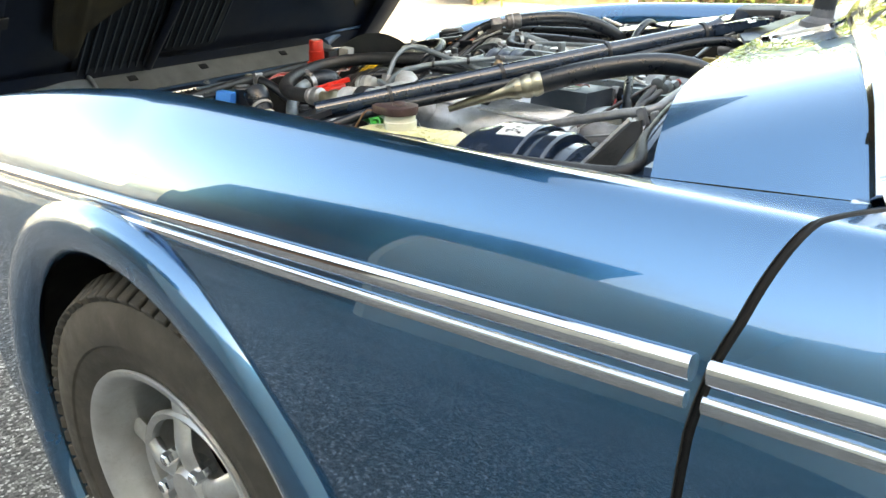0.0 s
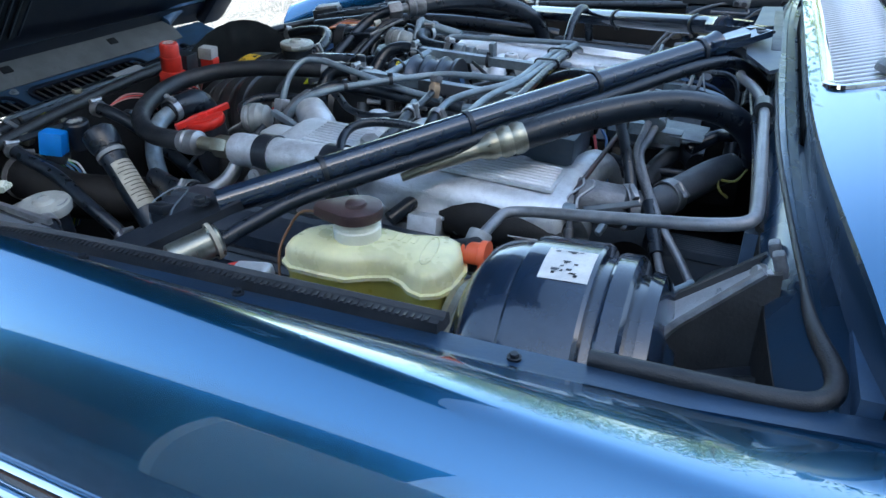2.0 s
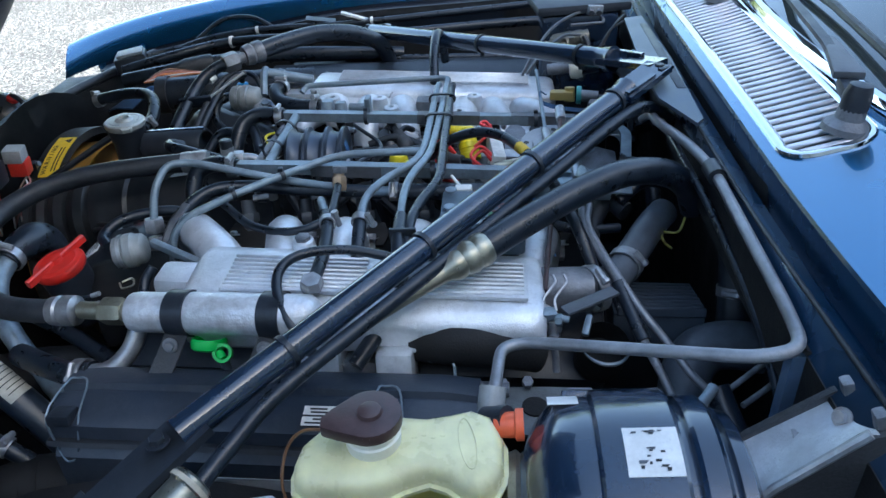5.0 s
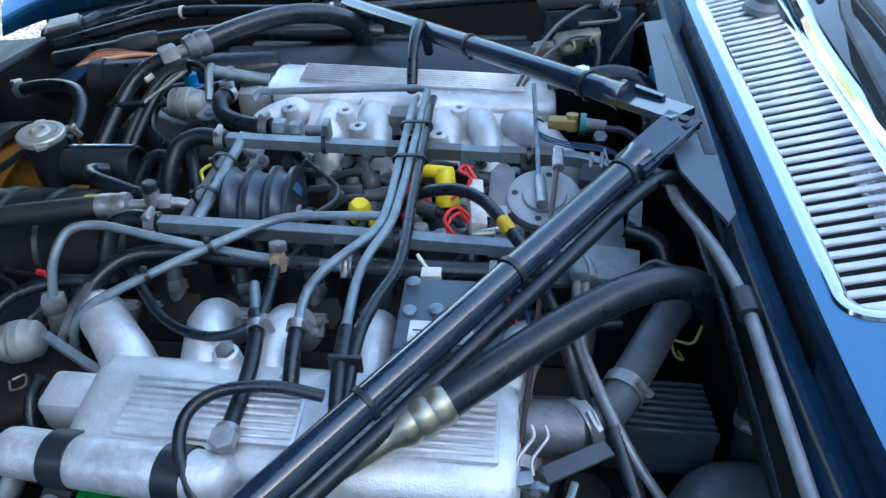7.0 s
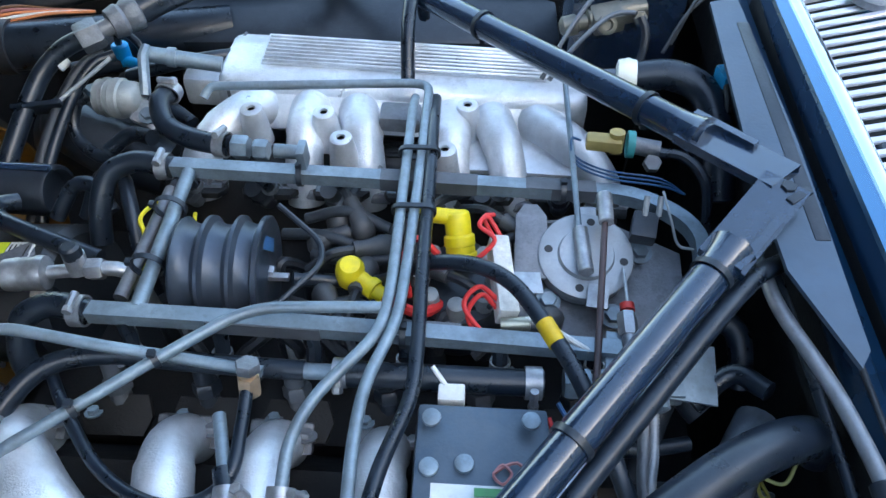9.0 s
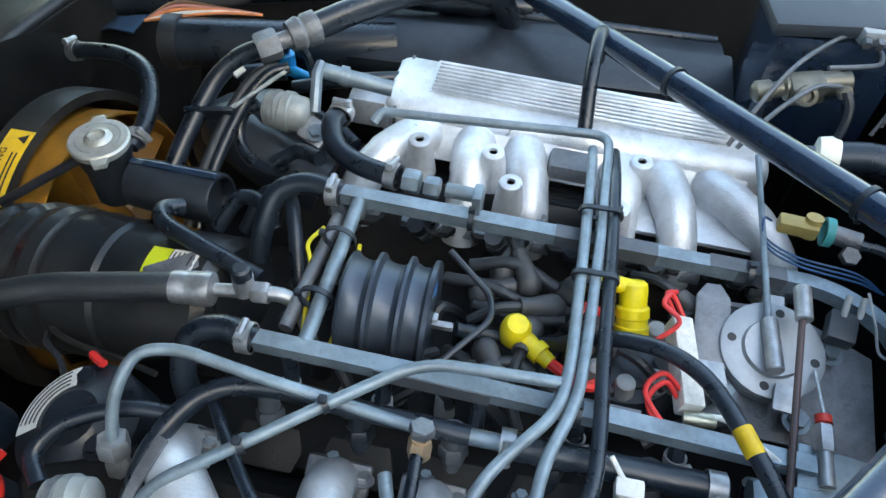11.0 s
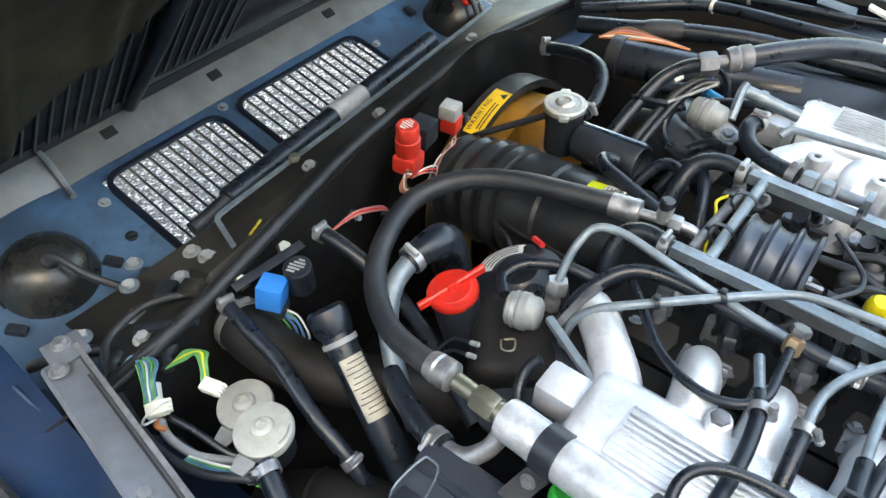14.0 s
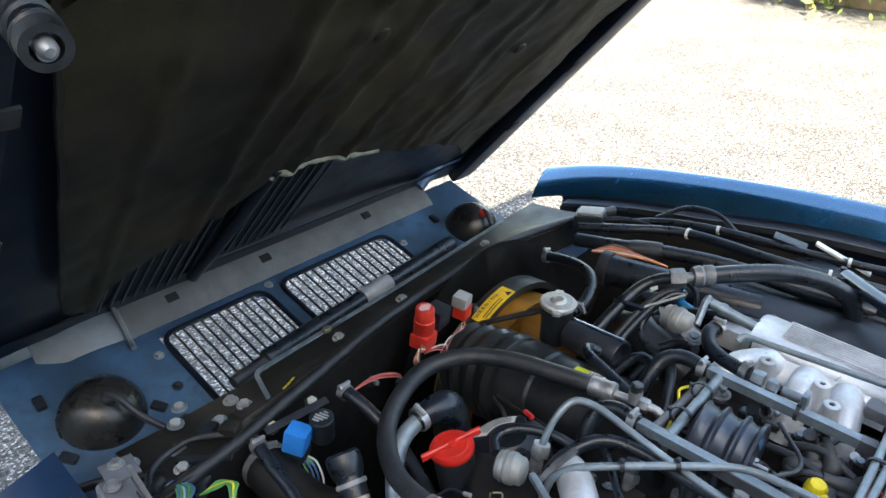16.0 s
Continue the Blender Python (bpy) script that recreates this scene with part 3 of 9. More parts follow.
# front wheel
def wheel(side):
    c, f = Vector((-0.005, side * 0.700, 0.292)), Vector((0, side, 0))
    t = part("wheel", lathe([(0.088, 0.197), (0.098, 0.205), (0.102, 0.204), (0.101, 0.196), (0.092, 0.186), (0.06, 0.178), (0.04, 0.174), (0.03, 0.172), (-0.09, 0.168)], c, f, 64, False), WHEEL, car, "silver alloy road wheel")
    tyre = lathe([(-0.105, 0.2), (-0.108, 0.26), (-0.095, 0.308), (-0.07, 0.323), (0.0, 0.326), (0.068, 0.323), (0.082, 0.319), (0.094, 0.308), (0.103, 0.285), (0.108, 0.26), (0.107, 0.245), (0.104, 0.242), (0.102, 0.225), (0.098, 0.208), (0.09, 0.196)], c, f, 96, False)
    part("tyre", tyre, TYRE, t, "black tyre with shoulder tread")
    blocks = bmesh.new()
    for i in range(72):
        a = 2 * math.pi * i / 72
        b = block((0.046, 0.021, 0.012), (0, 0, 0), (0, 0, 0), 0.002, 1)
        b.transform(frame_of(c, f) @ Matrix.Rotation(a, 4, "Z") @ Matrix.Translation((0.3195, 0, 0.078)) @ Matrix.Rotation(radians(62), 4, "Y"))
        me = bpy.data.meshes.new("t")
        b.to_mesh(me)
        b.free()
        blocks.from_mesh(me)
        bpy.data.meshes.remove(me)
    tagged(part("tread", blocks, TYRE, t), kind="stuff")
    part("wheel_back", lathe([(-0.06, 0.17), (-0.06, 0.0)], c, f, 40), BAY, t)
    for i in range(5):
        a = 2 * math.pi * i / 5 + 0.35
        path = [Vector((r * math.cos(a + w), r * math.sin(a + w), h)) for r, w, h in ((0.035, -0.1, 0.062), (0.07, 0.0, 0.066), (0.105, 0.10, 0.055), (0.14, 0.16, 0.045), (0.172, 0.18, 0.04))]
        sp = sweep(smooth_path(path, 4), 0.01, section=[(0.019 * math.cos(q), 0.011 * math.sin(q)) for q in [k * math.pi / 5 for k in range(10)]], up=(0, 0, 1))
        sp.transform(frame_of(c, f))
        part("spoke", sp, WHEEL, t)
        nut = lathe([(0.05, 0.011), (0.084, 0.011), (0.088, 0.008), (0.088, 0)], (0, 0, 0), (0, 0, 1), 6)
        nut.transform(frame_of(c, f) @ Matrix.Translation((0.055 * math.cos(a + 0.55), 0.055 * math.sin(a + 0.55), 0)))
        part("wheel_nut", nut, CHROME, t, "chrome wheel nut")
    inner = lathe([(0.048, 0.118), (0.06, 0.122), (0.066, 0.118), (0.062, 0.108), (0.05, 0.106), (0.048, 0.118)], c, f, 48, False)
    part("inner_ring", inner, WHEEL, t)
    part("hub_cap", lathe([(0.04, 0.04), (0.07, 0.036), (0.08, 0.03), (0.083, 0)], c, f, 28), WHEEL, t)


wheel(-1)
wheel(1)


# ---- scuttle, grille, windscreen ----
def cowl_z(x, y):
    t = abs(y / 0.69) ** 9
    return 0.886 + 0.26 * (x - 0.55) * (1 - 0.75 * t) + 0.014 * (1 - (y / 0.69) ** 2) - 0.036 * t


def cowl_front(y):
    return 0.556 + 0.049 * abs(y / 0.69) ** 4


G_Y0, G_Y1, G_X0, G_X1 = -0.276, 0.30, 0.572, 0.646


def cowl_pt(u, v):
    y = -0.695 + 1.39 * v
    x = cowl_front(y) + (0.76 + 0.10 * (y / 0.69) ** 2 - cowl_front(y)) * u
    return Vector((x, y, cowl_z(x, y)))


def ledge_in(y):
    return 0.528 + 0.034 * abs(y / 0.69) ** 6


def ledge_ridge(y):
    return 0.532 + 0.030 * abs(y / 0.6) ** 3


def ledge_z(y):
    return 0.867 - 0.040 * abs(y / 0.69) ** 7


def ledge_pt(u, v):
    """The painted gutter ahead of the scuttle: inner slope, ridge, flat ledge, upright step."""
    y = -0.672 + 1.344 * v
    a, r, f, z = ledge_in(y), ledge_ridge(y), cowl_front(y), ledge_z(y)
    o = f - 0.003 - 0.018 * abs(y / 0.69) ** 4
    r = min(r, o - 0.003)
    a = min(a, r - 0.003)
    prof = [(a, z - 0.020), (a + (r - a) * 0.6, z - 0.007), (r, z), (r + (o - r) * 0.45, z - 0.0008), (r + (o - r) * 0.52, z - 0.0022), (o, z - 0.004), (o + 0.001, z - 0.016), (f + 0.005, z - 0.016), (f - 0.0008, cowl_z(f, y) - 0.004), (f + 0.0008, cowl_z(f, y) - 0.0005)]
    x, zz = prof[round(u * 9)]
    return Vector((x, y, zz))


bm = grid(cowl_pt, 36, 46)
bmesh.ops.delete(bm, geom=[f for f in bm.faces if G_X0 + 0.002 < f.calc_center_median().x < G_X1 - 0.002 and G_Y0 + 0.006 < f.calc_center_median().y < G_Y1 - 0.006], context="FACES")
cowl = part("scuttle", bm, PAINT, car, "glossy blue scuttle ahead of the windscreen", angle=60)
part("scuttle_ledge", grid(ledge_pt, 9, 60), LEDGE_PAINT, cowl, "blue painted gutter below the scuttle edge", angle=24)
part("ledge_drop", grid(lambda u, v: Vector((ledge_in(-0.65 + 1.3 * v) + 0.001, -0.65 + 1.3 * v, ledge_z(-0.65 + 1.3 * v) - 0.020 - 0.05 * u)), 2, 40, 0.002), BAY, cowl, "black flange below the gutter")
part("scuttle_box", block((0.09, 0.58, 0.05), (0.604, 0.014, 0.855), bevel=0.004), BAY, cowl)

grille = thing("scuttle_grille", "chrome slatted air grille set into the scuttle", "air grille", (0.603, 0.014, 0.88))
fine_loop = []
for cx, cy, a0 in ((G_X0, G_Y0, 180), (G_X1, G_Y0, 270), (G_X1, G_Y1, 0), (G_X0, G_Y1, 90)):
    mx, my = cx + (0.024 if cx == G_X0 else -0.024), cy + (0.024 if cy == G_Y0 else -0.024)
    for k in range(9):
        a = radians(a0 + 90 * k / 8)
        fine_loop.append((mx + 0.024 * math.cos(a), my + 0.024 * math.sin(a)))
rim = []
for (ax, ay), (bx, by) in zip(fine_loop, fine_loop[1:] + fine_loop[:1]):
    n = max(1, round(math.hypot(bx - ax, by - ay) / 0.02))
    rim += [Vector((ax + (bx - ax) * k / n, ay + (by - ay) * k / n, cowl_z(ax + (bx - ax) * k / n, ay + (by - ay) * k / n) + 0.0015)) for k in range(n)]
rim.append(rim[0])
part("grille_frame", sweep(rim, 0.005, section=[(0.0055, -0.0025), (0.0052, 0.0008), (0.003, 0.002), (-0.003, 0.002), (-0.0052, 0.0008), (-0.0055, -0.0025)], up=(0, 0, 1)), CHROME, grille, "flat chrome frame")
slat_me = None
SLAT = mat("silver_slat", (0.74, 0.71, 0.75), 0.32, 0.4, 0.08, 40, 0.05, dirt=(0.4, 0.4, 0.4), dirt_amount=0.2)
for i in range(41):
    y = G_Y0 + 0.010 + i * 0.01385
    if slat_me is None:
        slat_me = as_mesh("slat", block((G_X1 - G_X0 - 0.004, 0.0072, 0.004), bevel=0.0012, seg=1), SLAT)
    xm = (G_X0 + G_X1) / 2
    part("slat", slat_me, SLAT, grille, m=pose(xm, y, cowl_z(xm, y) - 0.001, 0, -math.degrees(math.atan(0.26)), 0))
jet = thing("washer_jet", "small black washer jet in the grille", "washer jet", (0.585, 0.035, 0.895))
part("jet_body", lathe([(0, 0.009), (0.008, 0.009), (0.013, 0.006), (0.014, 0)], (0.588, 0.03, 0.896), (0, 0, 1), 16), BLACK, jet)
part("jet_tail", rod((0.594, 0.03, 0.902), (0.612, 0.033, 0.906), 0.003), CHROME, jet)


def wiper(y0, y1):
    t = thing("wiper_arm", "black windscreen wiper arm on its spindle", "wiper", (0.628, y0, 0.90), "wipers")
    z0 = cowl_z(0.628, y0)
    part("spindle_base", lathe([(0, 0.022), (0.006, 0.021), (0.012, 0.013), (0.022, 0.012)], (0.628, y0, z0), (0.1, 0, 1), 22), DULL_ALLOY, t, "satin grey spindle base")
    part("arm_root", slab([(0.619, y0 + 0.030), (0.646, y0 + 0.024), (0.659, y0 + 0.135), (0.648, y0 + 0.138)], 0.008, Matrix.Translation((0, 0, z0 + 0.038)), 0.002), SLEEVE, t, "broad grey arm root")
    part("spindle_cap", merged(lathe([(0.016, 0.012), (0.034, 0.0125), (0.044, 0.010), (0.047, 0.0)], (0.628, y0, z0), (0.1, 0, 1), 18), block((0.018, 0.034, 0.013), (0.632, y0 + 0.018, z0 + 0.032), (8, 0, -6), 0.004)), BLACK, t)
    part("arm", sweep([Vector((0.636, y0 + 0.04, z0 + 0.036)), Vector((0.645, y0 + 0.12, z0 + 0.045)), Vector((0.665, y1 - 0.1, z0 + 0.05)), Vector((0.69, y1, z0 + 0.052))], 0.006, section=[(0.005, -0.0025), (0.005, 0.0025), (-0.005, 0.0025), (-0.005, -0.0025)]), BLACK, t)
    part("blade", sweep([Vector((0.675, y0 + 0.02, z0 + 0.05)), Vector((0.688, (y0 + y1) / 2, z0 + 0.054)), Vector((0.70, y1 + 0.12, z0 + 0.05))], 0.005, 8), SEAL, t)


wiper(-0.247, 0.18)
wiper(0.215, 0.62)



def screen_pt(u, v):
    y = -0.70 + 1.40 * v
    x0 = 0.655 + 0.11 * (y / 0.7) ** 2
    return Vector((x0 + 0.62 * u, y * (1 - 0.12 * u), cowl_z(x0, y) + 0.006 + 0.33 * u))


screen = part("windscreen", grid(screen_pt, 6, 24, 0.005), GLASS, car, "raked windscreen glass")
part("chrome_surround", sweep([screen_pt(0.0, v) + Vector((-0.004, 0, 0.003)) for v in np.linspace(0, 1, 25)], 0.008, 8), CHROME, screen, "chrome surround")
for v in (0.0, 1.0):
    part("screen_pillar", sweep([screen_pt(u, v) for u in np.linspace(0, 1, 7)], 0.02, 10), CHROME, screen, "bright screen pillar")
    part("corner_finisher", sweep(smooth_path([screen_pt(0, v) + Vector((-0.02, 0, -0.01)), screen_pt(0.05, v) + Vector((0.02, (v - 0.5) * 0.05, -0.02)), screen_pt(0.3, v) + Vector((0, (v - 0.5) * 0.07, -0.02))], 5), 0.012, 10), CHROME, screen, "chrome corner finisher")
part("dashboard_top", grid(lambda u, v: Vector((0.74 + 0.5 * u, -0.66 + 1.32 * v, 0.895)), 2, 4, 0.01), BAY, screen)

# ---- rubber seals along the opening ----
s = thing("wing_seal", "black ribbed rubber sealing strip along the wing", "rubber seal", (0.0, -0.652, 0.80))
xs = np.linspace(-0.42, 0.352, 40)
part("seal_strip", sweep([Vector((x, -0.655, crest(x) - 0.036)) for x in xs], 0.01, section=[(-0.011, -0.008), (-0.010, 0.001), (-0.006, 0.0035), (-0.003, 0.001), (0.002, 0.001), (0.005, 0.0045), (0.009, 0.0035), (0.011, -0.008)], up=(0, 0, 1)), SEAL, s)
rib_me = as_mesh("seal_rib", block((0.0024, 0.005, 0.0012), bevel=0), SEAL)
for k in range(150):
    x = -0.41 + k * 0.00506
    part("seal_rib", rib_me, SEAL, s, m=pose(x, -0.662, crest(x) - 0.0315, 0, 0, 0))
s = thing("wing_seal", "black rubber sealing strip along the far wing", "rubber seal", (0.0, 0.652, 0.80))
part("seal_strip", sweep([Vector((x, 0.655, crest(x) - edge_drop(x, 1) - 0.006)) for x in xs], 0.01, section=[(-0.011, -0.008), (-0.010, 0.001), (-0.006, 0.0035), (-0.003, 0.001), (0.002, 0.001), (0.005, 0.0045), (0.009, 0.0035), (0.011, -0.008)], up=(0, 0, 1)), SEAL, s)
s = thing("cowl_seal", "black tubular rubber seal round the bay edge", "rubber seal", (0.54, 0, 0.85))
half_path = [(0.446, -0.655, 0.830), (0.50, -0.656, 0.832), (0.546, -0.658, 0.835), (0.568, -0.656, 0.838), (0.5755, -0.640, 0.843)] + [(ledge_ridge(y), y, ledge_z(y) + 0.001) for y in (-0.60, -0.55, -0.50, -0.40, -0.30, -0.12)]
full = half_path + [(0.532, 0.0, 0.868)] + [(x, -y, z) for x, y, z in reversed(half_path)]
full = smooth_path(full, 6)
part("seal_tube", sweep(full, [0.0022 + 0.0040 * min(1.0, max(0.0, (abs(p.y) - 0.57) / 0.06)) for p in full], 12), SEAL, s)

# ---- bonnet, hinged at the nose and open ----
BON = pose(-0.9, 0, 0.71, 0, -48, 0)
bonnet = thing("bonnet", "open blue bonnet with dark insulated underside", "bonnet", (-0.9, 0, 0.71))


def bon(u, y, w):
    return BON @ Vector((u, y, w))


part("outer_skin", grid(lambda u, v: bon(-0.02 + 1.42 * u, -0.665 + 1.33 * v, 0.035 + 0.02 * (1 - (2 * v - 1) ** 2)), 12, 16, 0.002), PAINT, bonnet)
# underside blue made near-black for the shade below the open bonnet
part("inner_skin", grid(lambda u, v: bon(-0.01 + 1.40 * u, -0.655 + 1.31 * v, 0.006 + 0.02 * (1 - (2 * v - 1) ** 2)), 12, 16, 0.002), SHADED_DARK_PAINT, bonnet)
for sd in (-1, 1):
    part("side_frame", merged(block((1.38, 0.075, 0.03), bon(0.70, sd * 0.605, -0.008), (0, -48, 0), 0.008), block((1.38, 0.012, 0.055), bon(0.70, sd * 0.655, 0.012), (0, -48, 0), 0.004)), SHADED_DARK_PAINT, bonnet, "dark blue folded side frame")
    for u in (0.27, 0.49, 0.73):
        # holes are black blocks, their inner shade given as colour
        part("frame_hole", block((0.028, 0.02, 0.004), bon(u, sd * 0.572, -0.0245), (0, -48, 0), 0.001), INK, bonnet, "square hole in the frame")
part("rear_frame", block((0.10, 1.22, 0.03), bon(1.32, 0, -0.006), (0, -48, 0), 0.008), SHADED_DARK_PAINT, bonnet)
bm = grid(lambda u, v: bon(0.925 + 0.17 * u, -0.59 + 1.18 * v, -0.03 - 0.015 * math.sin(math.pi * u)), 34, 236)
OVALS, INV = (-0.4915, 0.4915), BON.inverted()


def oval_reach(p, y):
    """Distance from an oval opening's middle, 1 on its rim, and the direction."""
    q = INV @ p
    a, b = (q.x - 0.9635) / 0.0265, (q.y - y) / 0.0265
    return math.hypot(a, b), a, b


bmesh.ops.delete(bm, geom=[f for f in bm.faces if any(oval_reach(f.calc_center_median(), y)[0] < 1 for y in OVALS)], context="FACES")
for v in bm.verts:
    for y in OVALS:
        d, a, b = oval_reach(v.co, y)
        if d < 1.16:
            q = INV @ v.co
            v.co = bon(0.9635 + 0.0265 * a / d, y + 0.0265 * b / d, q.z)
bmesh.ops.solidify(bm, geom=bm.faces[:], thickness=0.003)
bar = part("cross_frame", bm, SHADED_DARK_PAINT, bonnet, "dark blue pressed crossbar")
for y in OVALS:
    part("oval_rim", sweep([bon(0.9635 + 0.0275 * math.cos(a), y + 0.0275 * math.sin(a), -0.0395 - 0.0035 * math.cos(a)) for a in [2 * math.pi * k / 32 for k in range(33)]], 0.0028, 6), SHADED_DARK_PAINT, bar, "rolled edge of the oval opening")
    # black sheet behind the opening, put there for the shade inside
    part("oval_well", grid(lambda u, v: bon(0.9635 + 0.08 * (u - 0.5), y + 0.08 * (v - 0.5), -0.006), 2, 2, 0.002), BAY, bar)


def pad_low(y):
    return spline1([(-0.52, 0.17), (-0.48, 0.13), (-0.45, 0.215), (-0.36, 0.285), (-0.266, 0.345), (-0.235, 0.36), (-0.192, 0.435), (-0.12, 0.43), (0.07, 0.39), (0.25, 0.33), (0.42, 0.27), (0.52, 0.2)], y)


def pad_pt(u, v):
    y = -0.52 + 1.04 * v
    a = pad_low(y)
    top = 0.848 + 0.085 * max(0.0, min(1.0, (0.52 - abs(y)) / 0.09))
    x = a + (top - a) * u
    folds = 0.010 * math.exp(-(((y + 0.32) - 0.10 * (x - 0.3)) / 0.012) ** 2) + 0.009 * math.exp(-((y + 0.17 - 0.22 * (x - 0.4)) / 0.010) ** 2) + 0.006 * math.exp(-((y - 0.1 - 0.1 * x) / 0.014) ** 2)
    for y0, lean, wide, high in ((-0.44, 0.10, 0.006, 0.006), (-0.235, 0.20, 0.005, 0.006), (-0.02, 0.16, 0.007, 0.006), (0.21, 0.10, 0.006, 0.005), (0.36, 0.05, 0.009, 0.006)):
        folds += high * math.exp(-((y - y0 - lean * (x - 0.5)) / wide) ** 2)
    y *= spline1([(0.14, 0.845), (0.25, 0.885), (0.65, 0.985), (0.85, 1.04)], x)
    w = -0.012 - folds - 0.006 * noise.noise(Vector((x * 9, y * 9, 1.3))) - 0.003 * noise.noise(Vector((x * 30, y * 22, 4.1)))
    return bon(x, y, w)


pad = part("insulation_pad", grid(pad_pt, 60, 90, 0.006), PAD, bonnet, "sagging black insulation cloth", angle=80)
edge = [pad_pt(0.0, v) + (BON.to_3x3() @ Vector((0, 0, -0.004))) for v in np.linspace(0.31, 0.56, 40)]
part("torn_edge", sweep(edge, [0.005 + 0.006 * abs(noise.noise(p * 40)) for p in edge], 8), mat("torn_foam", (0.22, 0.21, 0.17), 0.9, 0, 0.4, 80, 0.6, 300), pad, "pale torn foam edge")
part("pad_border", sweep([pad_pt(u, 0.0) for u in np.linspace(0, 1, 30)], 0.006, 8), PAD, pad)
FLUTE = mat("fluted_panel_paint", (0.03, 0.042, 0.062), 0.4, 0.1, 0.25, 20, 0.05, dirt=(0.03, 0.03, 0.03), dirt_amount=0.4)
flute_me = as_mesh("flute", block((0.10, 0.0045, 0.004), bevel=0.0015), FLUTE)
FLUTED = mat("fluted_panel_ground", (0.007, 0.010, 0.015), 0.6, 0.0, 0.25, 20, 0.05, spec=0.25)
for y0, y1, lo in ((-0.385, -0.192, 0.045), (-0.172, -0.010, 0.095)):
    part("fluted_panel", grid(lambda u, v: bon(lo + (pad_low(y0 + (y1 - y0) * v) + 0.03 - lo) * u, y0 + (y1 - y0) * v, 0.004 + 0.008 * (2 * v - 1) ** 4), 4, 20, 0.002), FLUTED, bonnet, "dark blue fluted panel")
    for k in range(round((y1 - y0) / 0.021)):
        y = y0 + 0.012 + k * 0.021
        hi = pad_low(y) + 0.03
        part("flute", flute_me, FLUTE, bonnet, m=BON @ Matrix.Translation(((lo + hi) / 2 + 0.006, y, 0.001)) @ Matrix.Diagonal(((hi - lo - 0.02) * 10, 1, 1, 1)))
part("panel_rib", sweep([bon(0.06, -0.196, -0.004), bon(0.25, -0.186, -0.012), bon(0.44, -0.176, -0.014)], 0.011, 10), SHADED_DARK_PAINT, bonnet, "dark rib between the fluted panels")
for u, y in ((0.739, -0.152), (0.899, -0.141), (0.62, 0.25)):
    part("pad_clip", lathe([(0, 0.013), (0.003, 0.012), (0.005, 0.006), (0.005, 0)], bon(u, y, -0.02), BON.to_3x3() @ Vector((0, 0, -1)), 14), PAD, pad, "round trim clip")
for y0, y1, red in ((-0.460, -0.388, 1), (-0.362, -0.285, 0)):
    lab = part("paper_label", block((0.055, y1 - y0, 0.001), bon(0.996, (y0 + y1) / 2, -0.048), (0, -48, 0), 0), PAPER, bonnet, "printed paper label")
    for k in range(6):
        part("print_line", block((0.0025, (y1 - y0) * (0.85 - 0.12 * (k % 3)), 0.0006), bon(0.978 + k * 0.006, (y0 + y1) / 2, -0.0489), (0, -48, 0), 0), W["red"] if red and k == 5 else INK, lab)
for sd in (-1, 1):
    latch = part("latch_pin", merged(rod(bon(0.884, sd * 0.589, -0.01), bon(0.933, sd * 0.606, -0.116), 0.006), lathe([(0, 0.006), (0.008, 0.006), (0.012, 0.003), (0.012, 0)], bon(0.932, sd * 0.605, -0.109), bon(0.932, sd * 0.605, -0.109) - bon(0.884, sd * 0.589, -0.01), 16)), ZINC, bonnet, "spring-loaded bonnet catch pin")
    a, b = bon(0.884, sd * 0.589, -0.01), bon(0.932, sd * 0.605, -0.109)
    ax = (b - a).normalized()
    e1 = ax.orthogonal().normalized()
    e2 = ax.cross(e1)
    part("coil_spring", sweep([a + ax * ((b - a).length * k / 130) + (e1 * math.cos(k * 0.38) + e2 * math.sin(k * 0.38)) * 0.013 for k in range(131)], 0.0032, 7), BLACK, latch, "black coil spring")
    part("spring_cup", ring(b, ax, 0.0095, 0.012, 0.0055, 24), SEAL, latch)
# filler sheet added so no bright ground shows behind the hinge strip
part("hinge_shroud", grid(lambda u, v: Vector((-0.872, -0.62 + 1.24 * v, 0.741)).lerp(bon(0.075, -0.62 + 1.24 * v, 0.004), u), 4, 20, 0.002), SHADED_DARK_PAINT, bonnet)
part("hinge_strip", grid(lambda u, v: Vector((-0.884 + 0.062 * u, -0.345 + 0.775 * v, 0.750 - 0.046 * u + 0.006 * math.sin(math.pi * u))), 6, 30, 0.003), mat("dusty_grey_paint", (0.15, 0.15, 0.143), 0.42, 0.2, 0.25, 14, 0.15, dirt=(0.09, 0.085, 0.08), dirt_amount=0.5), bonnet, "dusty grey slotted hinge strip")
for y in (-0.245, -0.04, 0.235):
    # slots are solid black pieces; the dark inside them is painted on
    part("strip_slot", block((0.016, 0.023, 0.004), (-0.851, y, 0.7315), (0, 37, 0), 0.001), BAY, bonnet, "dark square slot")
part("corner_flange", slab([(-1.0, -0.70), (-0.90, -0.60), (-0.868, -0.53), (-0.868, -0.44), (-1.0, -0.44)], 0.006, Matrix.Translation((0, 0, 0.682)), 0.002), BAY, bonnet, "black folded corner flange")
# lip and joint get a paler grey than the hinge strip
PALE_LIP = mat("pale_grey_lip_paint", (0.22, 0.235, 0.25), 0.42, 0.2, 0.25, 14, 0.1, dirt=(0.08, 0.08, 0.08), dirt_amount=0.4)
